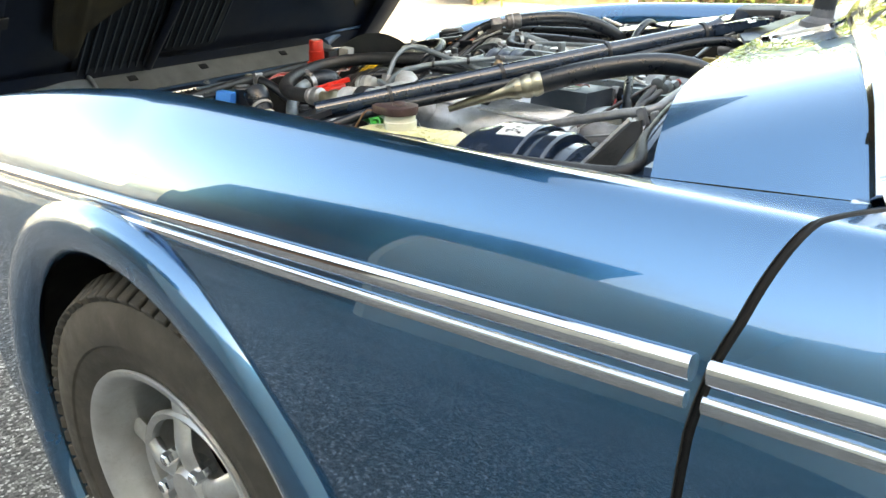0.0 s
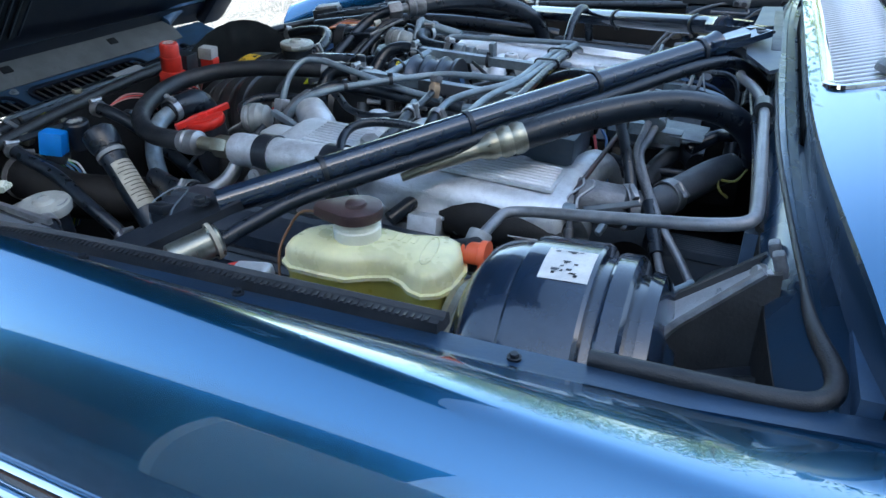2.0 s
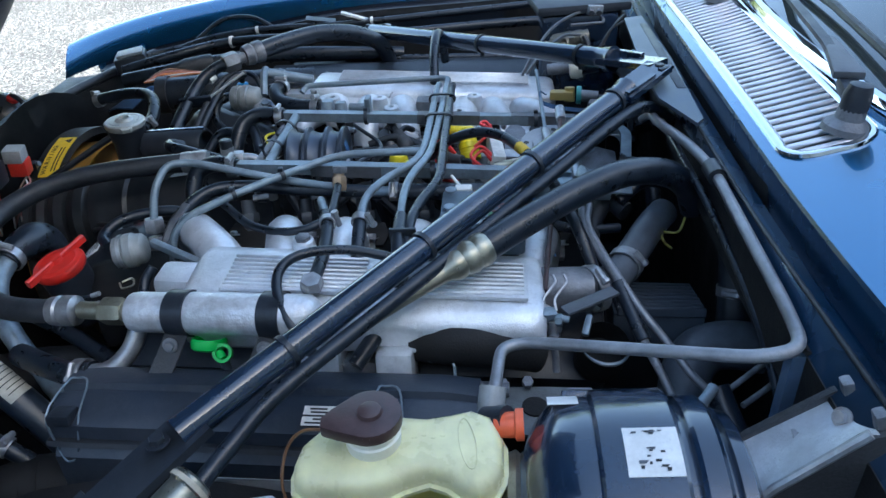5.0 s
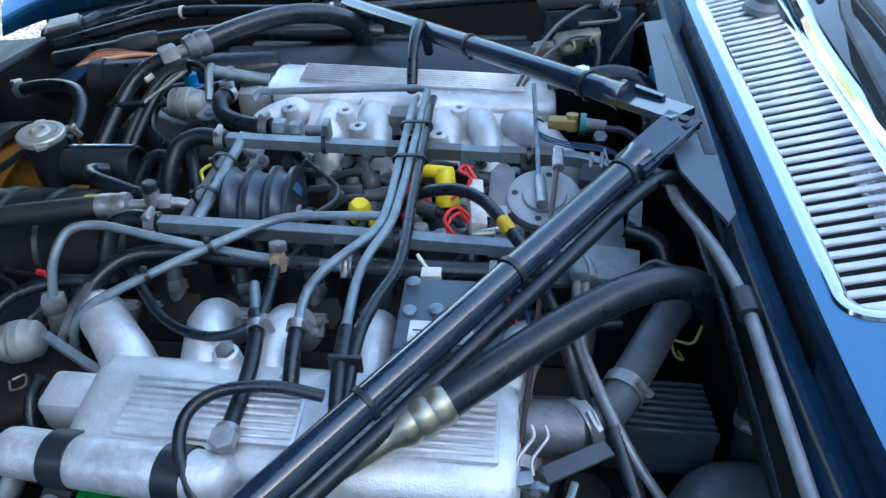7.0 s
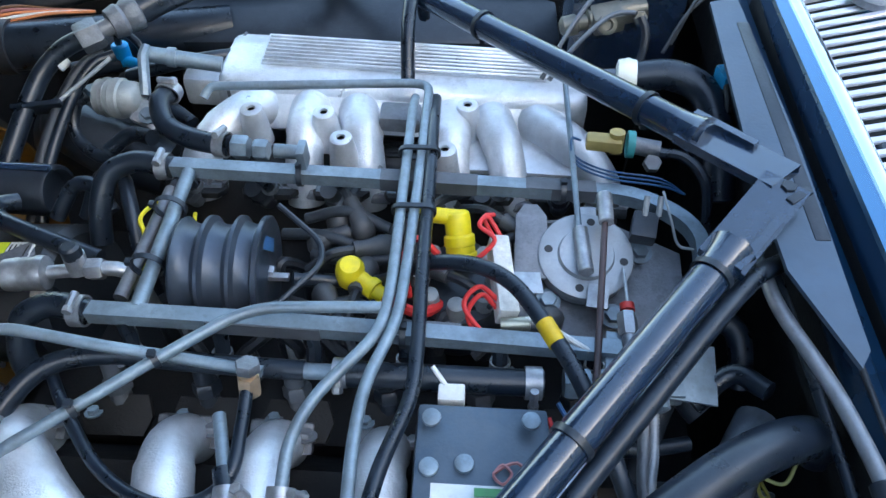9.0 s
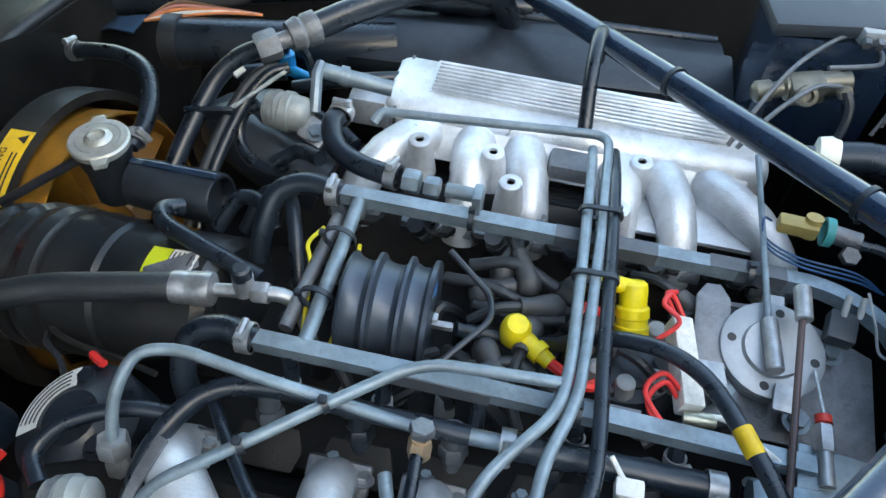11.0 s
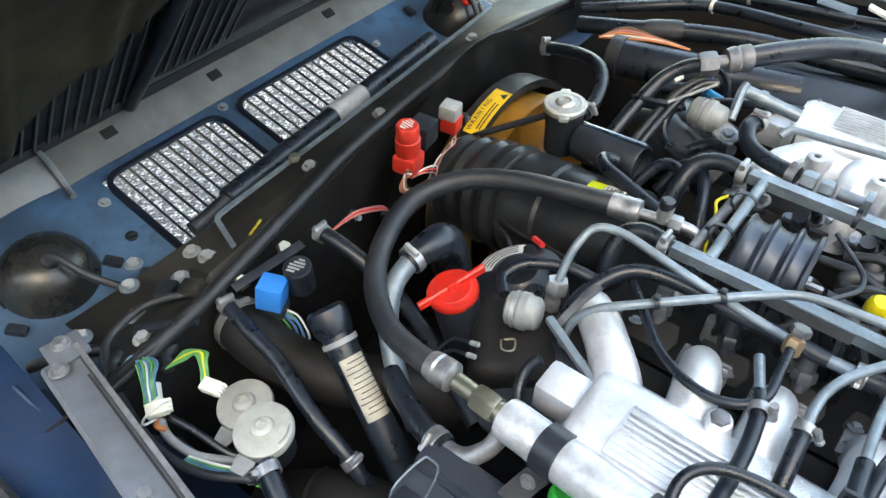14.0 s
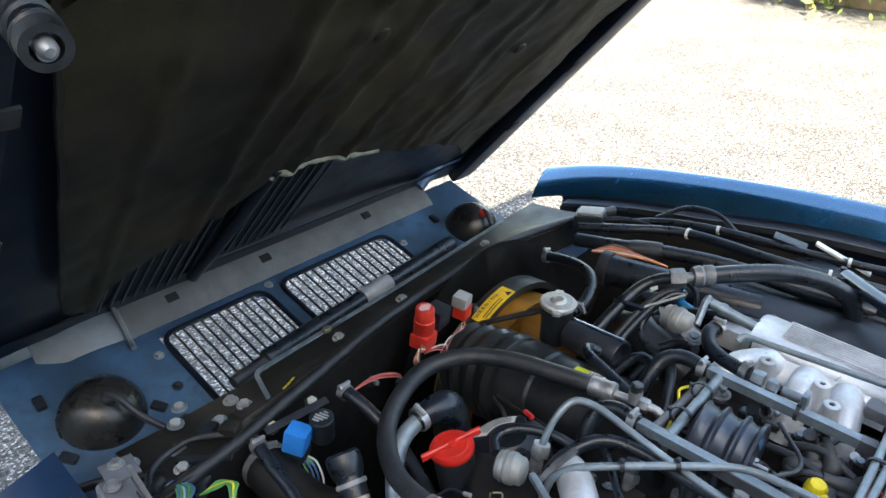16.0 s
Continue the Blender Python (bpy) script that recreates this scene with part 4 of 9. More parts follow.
part("front_lip", grid(lambda u, v: Vector((-0.884 + 0.058 * u - 0.02 * v * v, -0.348 - 0.135 * v, 0.749 - 0.044 * u + 0.010 * math.sin(math.pi * u) - 0.010 * v + 0.008 * math.sin(math.pi * v))), 8, 14, 0.003), PALE_LIP, bonnet, "pale curved nose lip")
part("lip_joint", sweep(smooth_path([(-0.888, -0.346, 0.755), (-0.85, -0.346, 0.742), (-0.82, -0.347, 0.706), (-0.80, -0.35, 0.700)], 5), 0.005, 8), PALE_LIP, bonnet)
part("front_lip", sweep(smooth_path([(-0.865, 0.42, 0.738), (-0.872, 0.47, 0.758), (-0.872, 0.53, 0.775), (-0.86, 0.60, 0.785)], 6), 0.016, 10), INNER_PAINT, bonnet, "light blue brace below the bonnet edge")
part("exposed_foam", sweep(smooth_path([bon(0.868, -0.525, -0.030), bon(0.872, -0.505, -0.032), bon(0.872, -0.480, -0.030)], 4), [0.001, 0.002, 0.003, 0.0035, 0.004, 0.0035, 0.003, 0.002, 0.001], 8), mat("old_orange_foam", (0.28, 0.13, 0.02), 0.9, 0.0, 0.4, 80, 0.5, 300), pad, "old orange foam at the pad corner")

# ---- nose panel with its two air openings ----
def nose_z(x):
    return 0.69 - 0.3 * (x + 0.79)


NOSE_PAINT = mat("grimy_blue_paint", (0.050, 0.120, 0.215), 0.45, 0.1, 0.4, 7, 0.15, dirt=(0.03, 0.034, 0.038), dirt_amount=0.62)
LAMP_BLACK = mat("lamp_back_black", (0.009, 0.010, 0.011), 0.28, 0.0, 0.3, 20, 0.06, dirt=(0.07, 0.07, 0.065), dirt_amount=0.25)
OPEN = ((-0.302, -0.084), (-0.050, 0.246))
bm = grid(lambda u, v: Vector((-0.875 + 0.32 * u, -0.555 + 1.11 * v, nose_z(-0.875 + 0.32 * u))), 32, 111, 0.0)
bmesh.ops.delete(bm, geom=[f for f in bm.faces for a, b in OPEN if -0.805 < f.calc_center_median().x < -0.585 and a < f.calc_center_median().y < b and not (f.calc_center_median().x < -0.77 and (f.calc_center_median().y < a + (f.calc_center_median().x + 0.805) * 0 or f.calc_center_median().y > b - 0.03 + (f.calc_center_median().x + 0.805)))], context="FACES")
bmesh.ops.solidify(bm, geom=bm.faces[:], thickness=0.003)
nose = thing("nose_panel", "dusty light blue nose panel with slatted air openings", "car panel", (-0.75, 0, 0.62))
part("nose_skin", bm, NOSE_PAINT, nose)
bar_me = as_mesh("grille_bar", block((0.235, 0.0036, 0.0045), bevel=0.0008, seg=1), BLACK)
for a, b in OPEN:
    n = 12 if a < -0.2 else 15
    for i in range(n):
        y = a + (b - a) * (i + 0.5) / n
        part("grille_bar", bar_me, BLACK, nose, m=pose(-0.695, y, nose_z(-0.695) - 0.006, 0, math.degrees(math.atan(0.3)), 0))
    part("opening_rim", sweep(bent_path([(-0.585, a, nose_z(-0.585) + 0.002), (-0.805, a, nose_z(-0.805) + 0.002), (-0.805, b, nose_z(-0.805) + 0.002), (-0.585, b, nose_z(-0.585) + 0.002)], 0.03), 0.004, section=[(0.006, -0.001), (0.006, 0.0015), (0.004, 0.003), (-0.003, 0.003), (-0.004, -0.001)], up=(0, 0, 1)), SHADED_DARK_PAINT, nose)
for x, y in ((-0.77, -0.325), (-0.70, -0.335), (-0.81, -0.067), (-0.76, 0.262), (-0.70, -0.40), (-0.64, -0.36)):
    bolt(nose, (x, y, nose_z(x) + 0.001), (0.28, 0, 1), 0.006, GREY_PLASTIC if y > -0.33 else BLACK)
for sd in (-1, 1):
    lamp = thing("headlamp_bowl", "black domed back of a headlamp with wiring", "headlamp", (-0.735, sd * 0.445, 0.66), "headlamps")
    ax = Vector((0.55, sd * -0.05, 0.83))
    part("bowl", lathe([(-0.02, 0.0635), (0.0, 0.065), (0.012, 0.064), (0.028, 0.0585), (0.042, 0.049), (0.052, 0.038), (0.059, 0.025), (0.062, 0.0125), (0.063, 0.0)], (-0.717, sd * 0.452, 0.664), ax, 40), LAMP_BLACK, lamp)
    part("bulb_holder", lathe([(0.052, 0.012), (0.069, 0.011), (0.072, 0.008), (0.072, 0)], (-0.717, sd * 0.452, 0.664), ax, 18), BLACK if sd < 0 else RED, lamp)
    part("lamp_lead", hose([(-0.682, sd * 0.45, 0.725), (-0.664, sd * 0.442, 0.722), (-0.64, sd * 0.43, 0.70), (-0.61, sd * 0.405, 0.672)], 0.0055, 8), MATT_HOSE, lamp)
    for dx, dy in ((-0.062, -0.062), (0.046, -0.074), (0.040, 0.072)):
        part("adjuster", block((0.026, 0.016, 0.010), (-0.72 + dx, sd * 0.452 + dy, nose_z(-0.72 + dx) + 0.004), (0, 17, 20 + dx * 400), 0.004), BLACK, lamp)
    part("lamp_rim", ring((-0.717, sd * 0.452, 0.660), ax, 0.064, 0.010, 0.003, 40), LAMP_BLACK, lamp)
# lower nose under the openings
# added bar blocks bright ground otherwise seen through the air openings
solid("grille_header", grid(lambda u, v: Vector((-0.915 - 0.03 * math.sin(math.pi * u), -0.52 + 1.04 * v, 0.625 + 0.04 * u)), 4, 16, 0.004), SHADED_DARK_PAINT, "dark bar added over the front grille to hide bright ground", "car panel", kind="structure")
solid("front_apron", grid(lambda u, v: Vector((-0.90 - 0.08 * math.sin(math.pi * u), -0.52 + 1.04 * v, 0.22 + 0.16 * u)), 4, 16, 0.004), PAINT, "blue front apron below the air intake", "car panel", kind="structure")

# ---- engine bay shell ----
solid("bay_floor", block((1.11, 1.24, 0.02), (0.055, 0, 0.33), bevel=0), BAY, "dark engine bay floor", "floor", kind="structure")
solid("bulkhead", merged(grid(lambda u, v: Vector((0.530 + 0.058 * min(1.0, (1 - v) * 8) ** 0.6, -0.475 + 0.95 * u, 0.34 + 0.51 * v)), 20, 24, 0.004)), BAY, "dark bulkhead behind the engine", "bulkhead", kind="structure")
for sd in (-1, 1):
    # same painted wall twice: near in blue, unseen far one simply coloured near-black
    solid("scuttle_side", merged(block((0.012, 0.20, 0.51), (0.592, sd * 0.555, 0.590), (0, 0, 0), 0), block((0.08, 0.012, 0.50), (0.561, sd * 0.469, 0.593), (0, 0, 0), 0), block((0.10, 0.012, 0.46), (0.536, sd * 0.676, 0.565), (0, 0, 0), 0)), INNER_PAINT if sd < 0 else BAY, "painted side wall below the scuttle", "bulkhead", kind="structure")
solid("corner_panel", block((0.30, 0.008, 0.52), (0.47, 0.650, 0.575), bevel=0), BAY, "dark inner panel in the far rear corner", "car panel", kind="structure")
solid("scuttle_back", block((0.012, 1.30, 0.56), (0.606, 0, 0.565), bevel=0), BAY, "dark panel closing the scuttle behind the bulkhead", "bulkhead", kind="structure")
cross = thing("radiator_crossmember", "dusty black crossmember over the radiator", "crossmember", (-0.52, 0, 0.6))
RIDGE = [(-0.425, -0.56, 0.735), (-0.43, -0.41, 0.748), (-0.452, -0.27, 0.755), (-0.487, -0.08, 0.757), (-0.505, 0.13, 0.757), (-0.508, 0.31, 0.757), (-0.468, 0.48, 0.757), (-0.43, 0.60, 0.755)]
ridge_y, ridge_x = [q[1] for q in RIDGE], [q[0] for q in RIDGE]


def cross_pt(u, v):
    y = -0.495 + 1.095 * v
    xr = float(np.interp(y, ridge_y, ridge_x))
    xf = -0.575 - 0.085 * (y + 0.235) if y > -0.3 else -0.57 - 0.25 * (y + 0.3) ** 2
    x = xf + (xr - xf) * u
    return Vector((x, y, 0.712 + 0.036 * u ** 2 + (0.012 if 0.45 < u < 0.85 and 0.12 < v < 0.86 else 0.0) - 0.02 * max(0.0, abs(2 * v - 1) - 0.75)))


part("top_panel", grid(cross_pt, 20, 48, 0.003), CROSS, cross, angle=25)
part("top_ridge", sweep(smooth_path(RIDGE, 6), 0.009, 10), SEAL, cross, "black rubber edge bead")
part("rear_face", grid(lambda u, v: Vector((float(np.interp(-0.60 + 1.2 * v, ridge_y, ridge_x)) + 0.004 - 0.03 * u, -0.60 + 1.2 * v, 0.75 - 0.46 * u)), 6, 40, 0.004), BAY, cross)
for x, y in ((-0.50, -0.335), (-0.455, -0.46), (-0.545, -0.33), (-0.50, -0.44), (-0.53, 0.02), (-0.56, 0.30), (-0.53, -0.13)):
    xf = -0.575 - 0.085 * (y + 0.235)
    u = max(0.05, (x - xf) / (float(np.interp(y, ridge_y, ridge_x)) - xf))
    bolt(cross, cross_pt(u, (y + 0.495) / 1.095), (0, 0, 1), 0.008, GREY_PLASTIC)
part("stay_strip", sweep(bent_path([(-0.475, -0.31, 0.742), (-0.545, -0.285, 0.742), (-0.562, 0.05, 0.745), (-0.59, 0.40, 0.745)], 0.012), 0.004, section=[(0.0035, -0.0015), (0.0035, 0.0015), (-0.0035, 0.0015), (-0.0035, -0.0015)], up=(0, 0, 1)), PIPE, cross, "grey metal stay strip")
part("stay_bolt", hex_nut((-0.548, -0.14, 0.744), (0, 0, 1), 0.008, 0.008), BRASS, cross)
part("loom_tube", rod((-0.592, -0.235, 0.715), (-0.632, 0.275, 0.722), 0.017, n=18, chamfer=0.003), HOSE, cross, "black taped tube along the crossmember")
part("tape_wrap", rod((-0.611, -0.005, 0.7185), (-0.617, 0.07, 0.7193), 0.0185, n=18), GREY_PLASTIC, cross, "clear tape wrap")
part("tape_end", rod((-0.586, -0.30, 0.71), (-0.592, -0.235, 0.715), 0.011, n=12), MATT_HOSE, cross)
part("yellow_mark", block((0.0035, 0.030, 0.001), (-0.475, -0.275, 0.754), (0, 0, 20), 0), mat("worn_yellow_paint", (0.40, 0.33, 0.02), 0.6, 0.0, 0.5, 300, 0.1, dirt=(0.03, 0.03, 0.02), dirt_amount=0.5), cross)
# flange block and bracket on the left corner
SHELF = mat("blue_shelf_paint", (0.05, 0.125, 0.26), 0.36, 0.15, 0.35, 9, 0.1, dirt=(0.045, 0.048, 0.05), dirt_amount=0.5)
for sd in (-1, 1):
    solid("headlamp_shelf", grid(lambda u, v: Vector((-0.556 + 0.13 * u, sd * (0.43 + 0.125 * v), 0.622 + 0.085 * min(1.0, u * 1.5) - 0.01 * u)), 8, 6, 0.003), SHELF, "blue painted shelf beside the headlamp", "car panel", kind="structure")
part("shelf_bead", sweep(smooth_path([(-0.44, -0.445, 0.722), (-0.487, -0.478, 0.715), (-0.535, -0.52, 0.706), (-0.57, -0.552, 0.69)], 5), 0.007, 10), SEAL, cross, "black rubber bead beside the blue shelf")
part("corner_channel", block((0.075, 0.012, 0.006), (-0.448, -0.435, 0.738), (0, -8, 40), 0.002), BLACK, cross)
part("corner_tab", block((0.026, 0.022, 0.012), (-0.462, -0.385, 0.748), (0, -6, 28), 0.003), CROSS, cross)
brk = thing("corner_bracket", "grey steel bracket rail beside the wing", "bracket", (-0.36, -0.565, 0.74))
RAIL = mat("grey_rail_paint", (0.15, 0.17, 0.20), 0.42, 0.25, 0.2, 25, 0.1, dirt=(0.1, 0.1, 0.1), dirt_amount=0.3)
part("rail", sweep([Vector((-0.475, -0.540, 0.757)), Vector((-0.10, -0.598, 0.772))], 0.02, section=[(-0.021, -0.028), (-0.021, 0.004), (-0.017, 0.008), (0.016, 0.008), (0.020, 0.004), (0.021, -0.028)], up=(0, 0, 1)), RAIL, brk)
part("rail_edge", sweep([Vector((-0.475, -0.518, 0.7665)), Vector((-0.10, -0.576, 0.7815))], 0.002, section=[(-0.0025, -0.002), (-0.0025, 0.004), (0.0025, 0.004), (0.0025, -0.002)], up=(0, 0, 1)), ZINC, brk, "bright folded edge")
part("rail_groove", sweep([Vector((-0.43, -0.532, 0.7672)), Vector((-0.12, -0.580, 0.7795))], 0.002, section=[(-0.0012, -0.001), (-0.0012, 0.001), (0.0012, 0.001), (0.0012, -0.001)], up=(0, 0, 1)), INK, brk)
part("end_tab", slab([(-0.50, -0.545), (-0.462, -0.551), (-0.455, -0.512), (-0.492, -0.506)], 0.004, Matrix.Translation((0, 0, 0.7665)), 0.001), RAIL, brk)
for x, y in ((-0.486, -0.528), (-0.455, -0.548), (-0.27, -0.576)):
    bolt(brk, (x, y, 0.7705), (0, 0, 1), 0.007)
NAVY = mat("navy_inner_paint", (0.010, 0.034, 0.085), 0.34, 0.1, 0.3, 14, 0.06, dirt=(0.05, 0.055, 0.065), dirt_amount=0.3)
solid("blue_inner_wing", grid(lambda u, v: Vector((-0.50 + 0.9 * u, -0.585 + 0.10 * v, 0.748 - 0.03 * u - 0.16 * v)), 10, 5, 0.003), NAVY, "dark blue sloping inner wing panel", "panel", kind="structure")
solid("wing_shelf", grid(lambda u, v: Vector((-0.60 + 0.48 * u, -0.560 - 0.035 * u - (0.094 - 0.035 * u) * v, 0.742 + 0.016 * u + (crest(-0.60 + 0.48 * u) - 0.060 - 0.742 - 0.016 * u) * v)), 12, 4, 0.003), NAVY, "deep blue shelf between rail and wing", "panel", kind="structure")

# ---- engine block under the manifolds ----
engine = thing("engine_block", "dark grimy vee engine block under the manifolds", "engine", (0.12, 0, 0.35))
for sd in (-1, 1):
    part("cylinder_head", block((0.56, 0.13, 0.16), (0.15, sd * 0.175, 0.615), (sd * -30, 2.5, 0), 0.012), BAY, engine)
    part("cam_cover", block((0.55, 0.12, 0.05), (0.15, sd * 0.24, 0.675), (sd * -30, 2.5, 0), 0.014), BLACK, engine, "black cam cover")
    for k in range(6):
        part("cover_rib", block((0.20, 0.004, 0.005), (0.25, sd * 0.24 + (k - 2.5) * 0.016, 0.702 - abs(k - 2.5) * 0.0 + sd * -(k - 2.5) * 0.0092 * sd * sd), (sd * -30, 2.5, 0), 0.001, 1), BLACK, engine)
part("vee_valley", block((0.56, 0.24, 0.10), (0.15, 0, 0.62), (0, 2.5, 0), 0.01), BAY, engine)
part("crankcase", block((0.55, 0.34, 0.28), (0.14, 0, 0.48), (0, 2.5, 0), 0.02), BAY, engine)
for k in range(6):
    for sd in (-1, 1):
        x = -0.015 + k * 0.075
        part("injector", merged(rod((x, sd * 0.098, 0.775), (x + 0.004, sd * 0.118, 0.735), 0.009, n=10), hex_nut((x + 0.002, sd * 0.106, 0.76), (0.1, sd * 0.45, -0.9), 0.012, 0.012)), BLACK if k % 2 else SLEEVE, engine, "fuel injector")
        part("injector_plate", slab([(-0.024, -0.016), (0.024, -0.016), (0.03, 0.0), (0.024, 0.018), (-0.024, 0.018), (-0.03, 0.0)], 0.006, Matrix.Translation((x + 0.004, sd * 0.128, 0.735)) @ Matrix.Rotation(radians(-sd * 25), 4, "X"), 0.001), BAY, engine)
        bolt(engine, (x - 0.015, sd * 0.13, 0.742), (0, -sd * 0.4, 0.9), 0.005, PIPE)


# ---- inlet manifolds ----
def manifold(sd):
    """One bank's cast plenum with ribbed lid, six swept runners and bosses. Runs along the car, falling slightly to the rear."""
    t = thing("inlet_manifold", "silver cast inlet manifold with ribbed plenum", "inlet manifold", (0.17, sd * 0.28, 0.70), "inlet manifolds")
    top = 0.800 if sd < 0 else 0.794
    S = lambda x, y, z: Vector((x, sd * y, top + z - 0.055 * (x - 0.0)))
    out = 0.352 if sd < 0 else 0.345
    xa, xb = (-0.012, 0.352) if sd < 0 else (-0.008, 0.40)
    # plenum: a rounded cast box
    sec = [(0.238, -0.008), (0.246, 0.0), (0.262, 0.0025), (0.30, 0.001), (0.332, -0.003), (out - 0.006, -0.010), (out, -0.022), (out - 0.002, -0.05), (out - 0.02, -0.068), (0.26, -0.07), (0.24, -0.055)]
    bm, rings = bmesh.new(), []
    for x, k in ((xa, 0.86), (xa + 0.004, 0.95), (xa + 0.012, 1.0), (0.06, 1), (0.12, 1), (0.18, 1), (0.24, 1), (0.30, 1), (xb - 0.012, 1), (xb - 0.004, 0.95), (xb, 0.86)):
        rings.append([bm.verts.new(S(x, 0.292 + (y - 0.292) * k, -0.034 + (z + 0.034) * k)) for y, z in sec])
    for a, b in zip(rings, rings[1:]):
        for j in range(len(sec)):
            bm.faces.new((a[j - 1], a[j], b[j], b[j - 1]))
    bm.faces.new(rings[0]), bm.faces.new(rings[-1])
    body = part("plenum", bm, ALLOY, t, "silver cast plenum", angle=50)
    # raised rib panels
    spans = ((0.028, 0.175), (0.20, 0.335)) if sd < 0 else ((0.035, 0.36),)
    for a, b in spans:
        part("rib_panel", block((b - a, 0.056, 0.005), S((a + b) / 2, 0.298, 0.0015), (sd * 1.5, 3.15, 0), 0.002), ALLOY, body)
        for k in range(8):
            y = 0.272 + k * 0.0068
            part("rib", block((b - a - 0.006, 0.0032, 0.0045), S((a + b) / 2, y, 0.0066 - (k * 0.0003)), (sd * 1.5, 3.15, 0), 0.0012, 1), ALLOY, body)
    part("end_cap", merged(block((0.046, 0.040, 0.038), S(xa - 0.024, 0.275, -0.032), (0, 3.15, 0), 0.007), block((0.01, 0.090, 0.052), S(xa + 0.002, 0.287, -0.033), (0, 3.15, 0), 0.004)), ALLOY, body)
    part("end_seam", block((0.004, 0.098, 0.058), S(xa + 0.011, 0.287, -0.0315), (0, 3.15, 0), 0.001), DULL_ALLOY, body)
    # runners, fanning out from the plenum's inner edge and flared where they leave it
    roots = (0.008, 0.072, 0.130, 0.215, 0.275, 0.335) if sd < 0 else (0.045, 0.095, 0.145, 0.250, 0.292, 0.335)
    ends = (-0.072, 0.052, 0.127, 0.213, 0.285, 0.360) if sd < 0 else (-0.013, 0.097, 0.164, 0.252, 0.314, 0.413)
    for k in range(6):
        a, b = roots[k], ends[k]
        lift = 0.006 if sd < 0 else 0.0
        path = smooth_path([S(a, 0.296, -0.046), S(a, 0.266, -0.036), S(a + (b - a) * 0.12, 0.238, -0.027 + lift), S(a + (b - a) * 0.45, 0.208, -0.022 + lift), S(a + (b - a) * 0.8, 0.178, -0.027 + lift), S(b, 0.155, -0.044), S(b, 0.140, -0.076)], 5)
        flare = [0.015 * max(0.0, 1 - max(0, i - 3) / 13) ** 2.0 for i in range(len(path))]
        path = [p - Vector((0, 0, f * 0.9)) for p, f in zip(path, flare)]
        part("runner", sweep(path, [0.0218 + f - 0.0018 * (i > 18) for i, f in enumerate(flare)], 20), ALLOY, t)
        part("runner_flange", block((0.052, 0.026, 0.012), S(b, 0.140, -0.060), (sd * -30, 3, 0), 0.003), DULL_ALLOY, t)
        bolt(t, S(b + 0.022, 0.144, -0.050), (0, -sd * 0.5, 0.86), 0.006)
    part("apron", grid(lambda u, v: S(xa + 0.03 + (xb - xa - 0.05) * u, 0.262 - 0.046 * v, -0.002 - 0.010 * v - 0.030 * v ** 3), 10, 6, 0.010), ALLOY, t, "smooth apron between plenum and runners")
    if sd > 0:
        part("skirt", slab([(0.232, 0.168), (0.385, 0.160), (0.39, 0.222), (0.228, 0.222)], 0.006, Matrix.Translation((0, 0, 0.735)), 0.001), ALLOY, t, "flat cast skirt")
        part("dark_web", block((0.045, 0.03, 0.02), (0.197, 0.208, 0.775), (0, 3, 0), 0.006), DULL_ALLOY, t)
    for x, y, h in ((0.044, 0.188, 0.004), (0.119, 0.190, 0.004), (0.142, 0.153, 0.004), (0.247, 0.148, 0.002), (0.268, 0.222, -0.001)) if sd > 0 else ((0.095, 0.24, 0.004), (0.26, 0.225, 0.0)):
        b = part("boss", lathe([(-0.04, 0.0165), (-0.01, 0.0135), (0.0, 0.0122), (0.004, 0.0112), (0.005, 0.0095), (0.005, 0.0045 if sd > 0 else 0.0), (0.002, 0.004 if sd > 0 else 0.0), (0.002, 0)][: 8 if sd > 0 else 6], S(x, y, h), (0, 0, 1), 22), ALLOY, t, "cast mounting boss")
        part("boss_bore", lathe([(0.0022, 0.0042), (0.0022, 0)] if sd > 0 else [(0.004, 0.009), (0.009, 0.0085), (0.010, 0.006), (0.010, 0)], S(x, y, h), (0, 0, 1), 14 if sd > 0 else 6), INK if sd > 0 else DULL_ALLOY, b)
    return t


manifold(-1)
manifold(1)
# tail pipe of the left plenum to its stubby hose
GREY_RUBBER = mat("grey_blue_rubber", (0.085, 0.10, 0.12), 0.45, 0.1, 0.25, 40, 0.15, dirt=(0.05, 0.05, 0.055), dirt_amount=0.4)
tail = thing("plenum_outlet", "cast outlet with rubber elbow behind the plenum", "hose", (0.42, -0.25, 0.72))
part("outlet_stub", rod((0.345, -0.272, 0.757), (0.405, -0.266, 0.752), 0.024, 0.024, 20, 0.004), DULL_ALLOY, tail, "dull silver outlet stub")
part("elbow", hose([(0.40, -0.266, 0.752), (0.43, -0.245, 0.752), (0.455, -0.205, 0.757), (0.482, -0.158, 0.762), (0.503, -0.125, 0.762)], 0.0175, 16), GREY_RUBBER, tail)
clamp(tail, (0.405, -0.264, 0.752), (0.7, 0.4, 0), 0.0245, (0.2, -0.4, 1))
clamp(tail, (0.444, -0.224, 0.755), (0.5, 0.85, 0.05), 0.0185, (0.5, -0.3, 0.6), 0.013)
part("flat_link", block((0.058, 0.017, 0.003), (0.396, -0.312, 0.772), (-10, -6, 26), 0.001), SLEEVE, tail, "flat dull link plate")

# ---- fuel rails ----
rail = thing("fuel_rail", "grey square fuel rail looping round the vee", "fuel rail", (0.2, 0, 0.78))


def square(path, a=0.0066, b=0.0068):
    return sweep(path, 0.01, section=[(a, -b), (a, b), (-a, b), (-a, -b)], up=(0, 0, 1))


RZ = lambda x: 0.812 - 0.045 * x
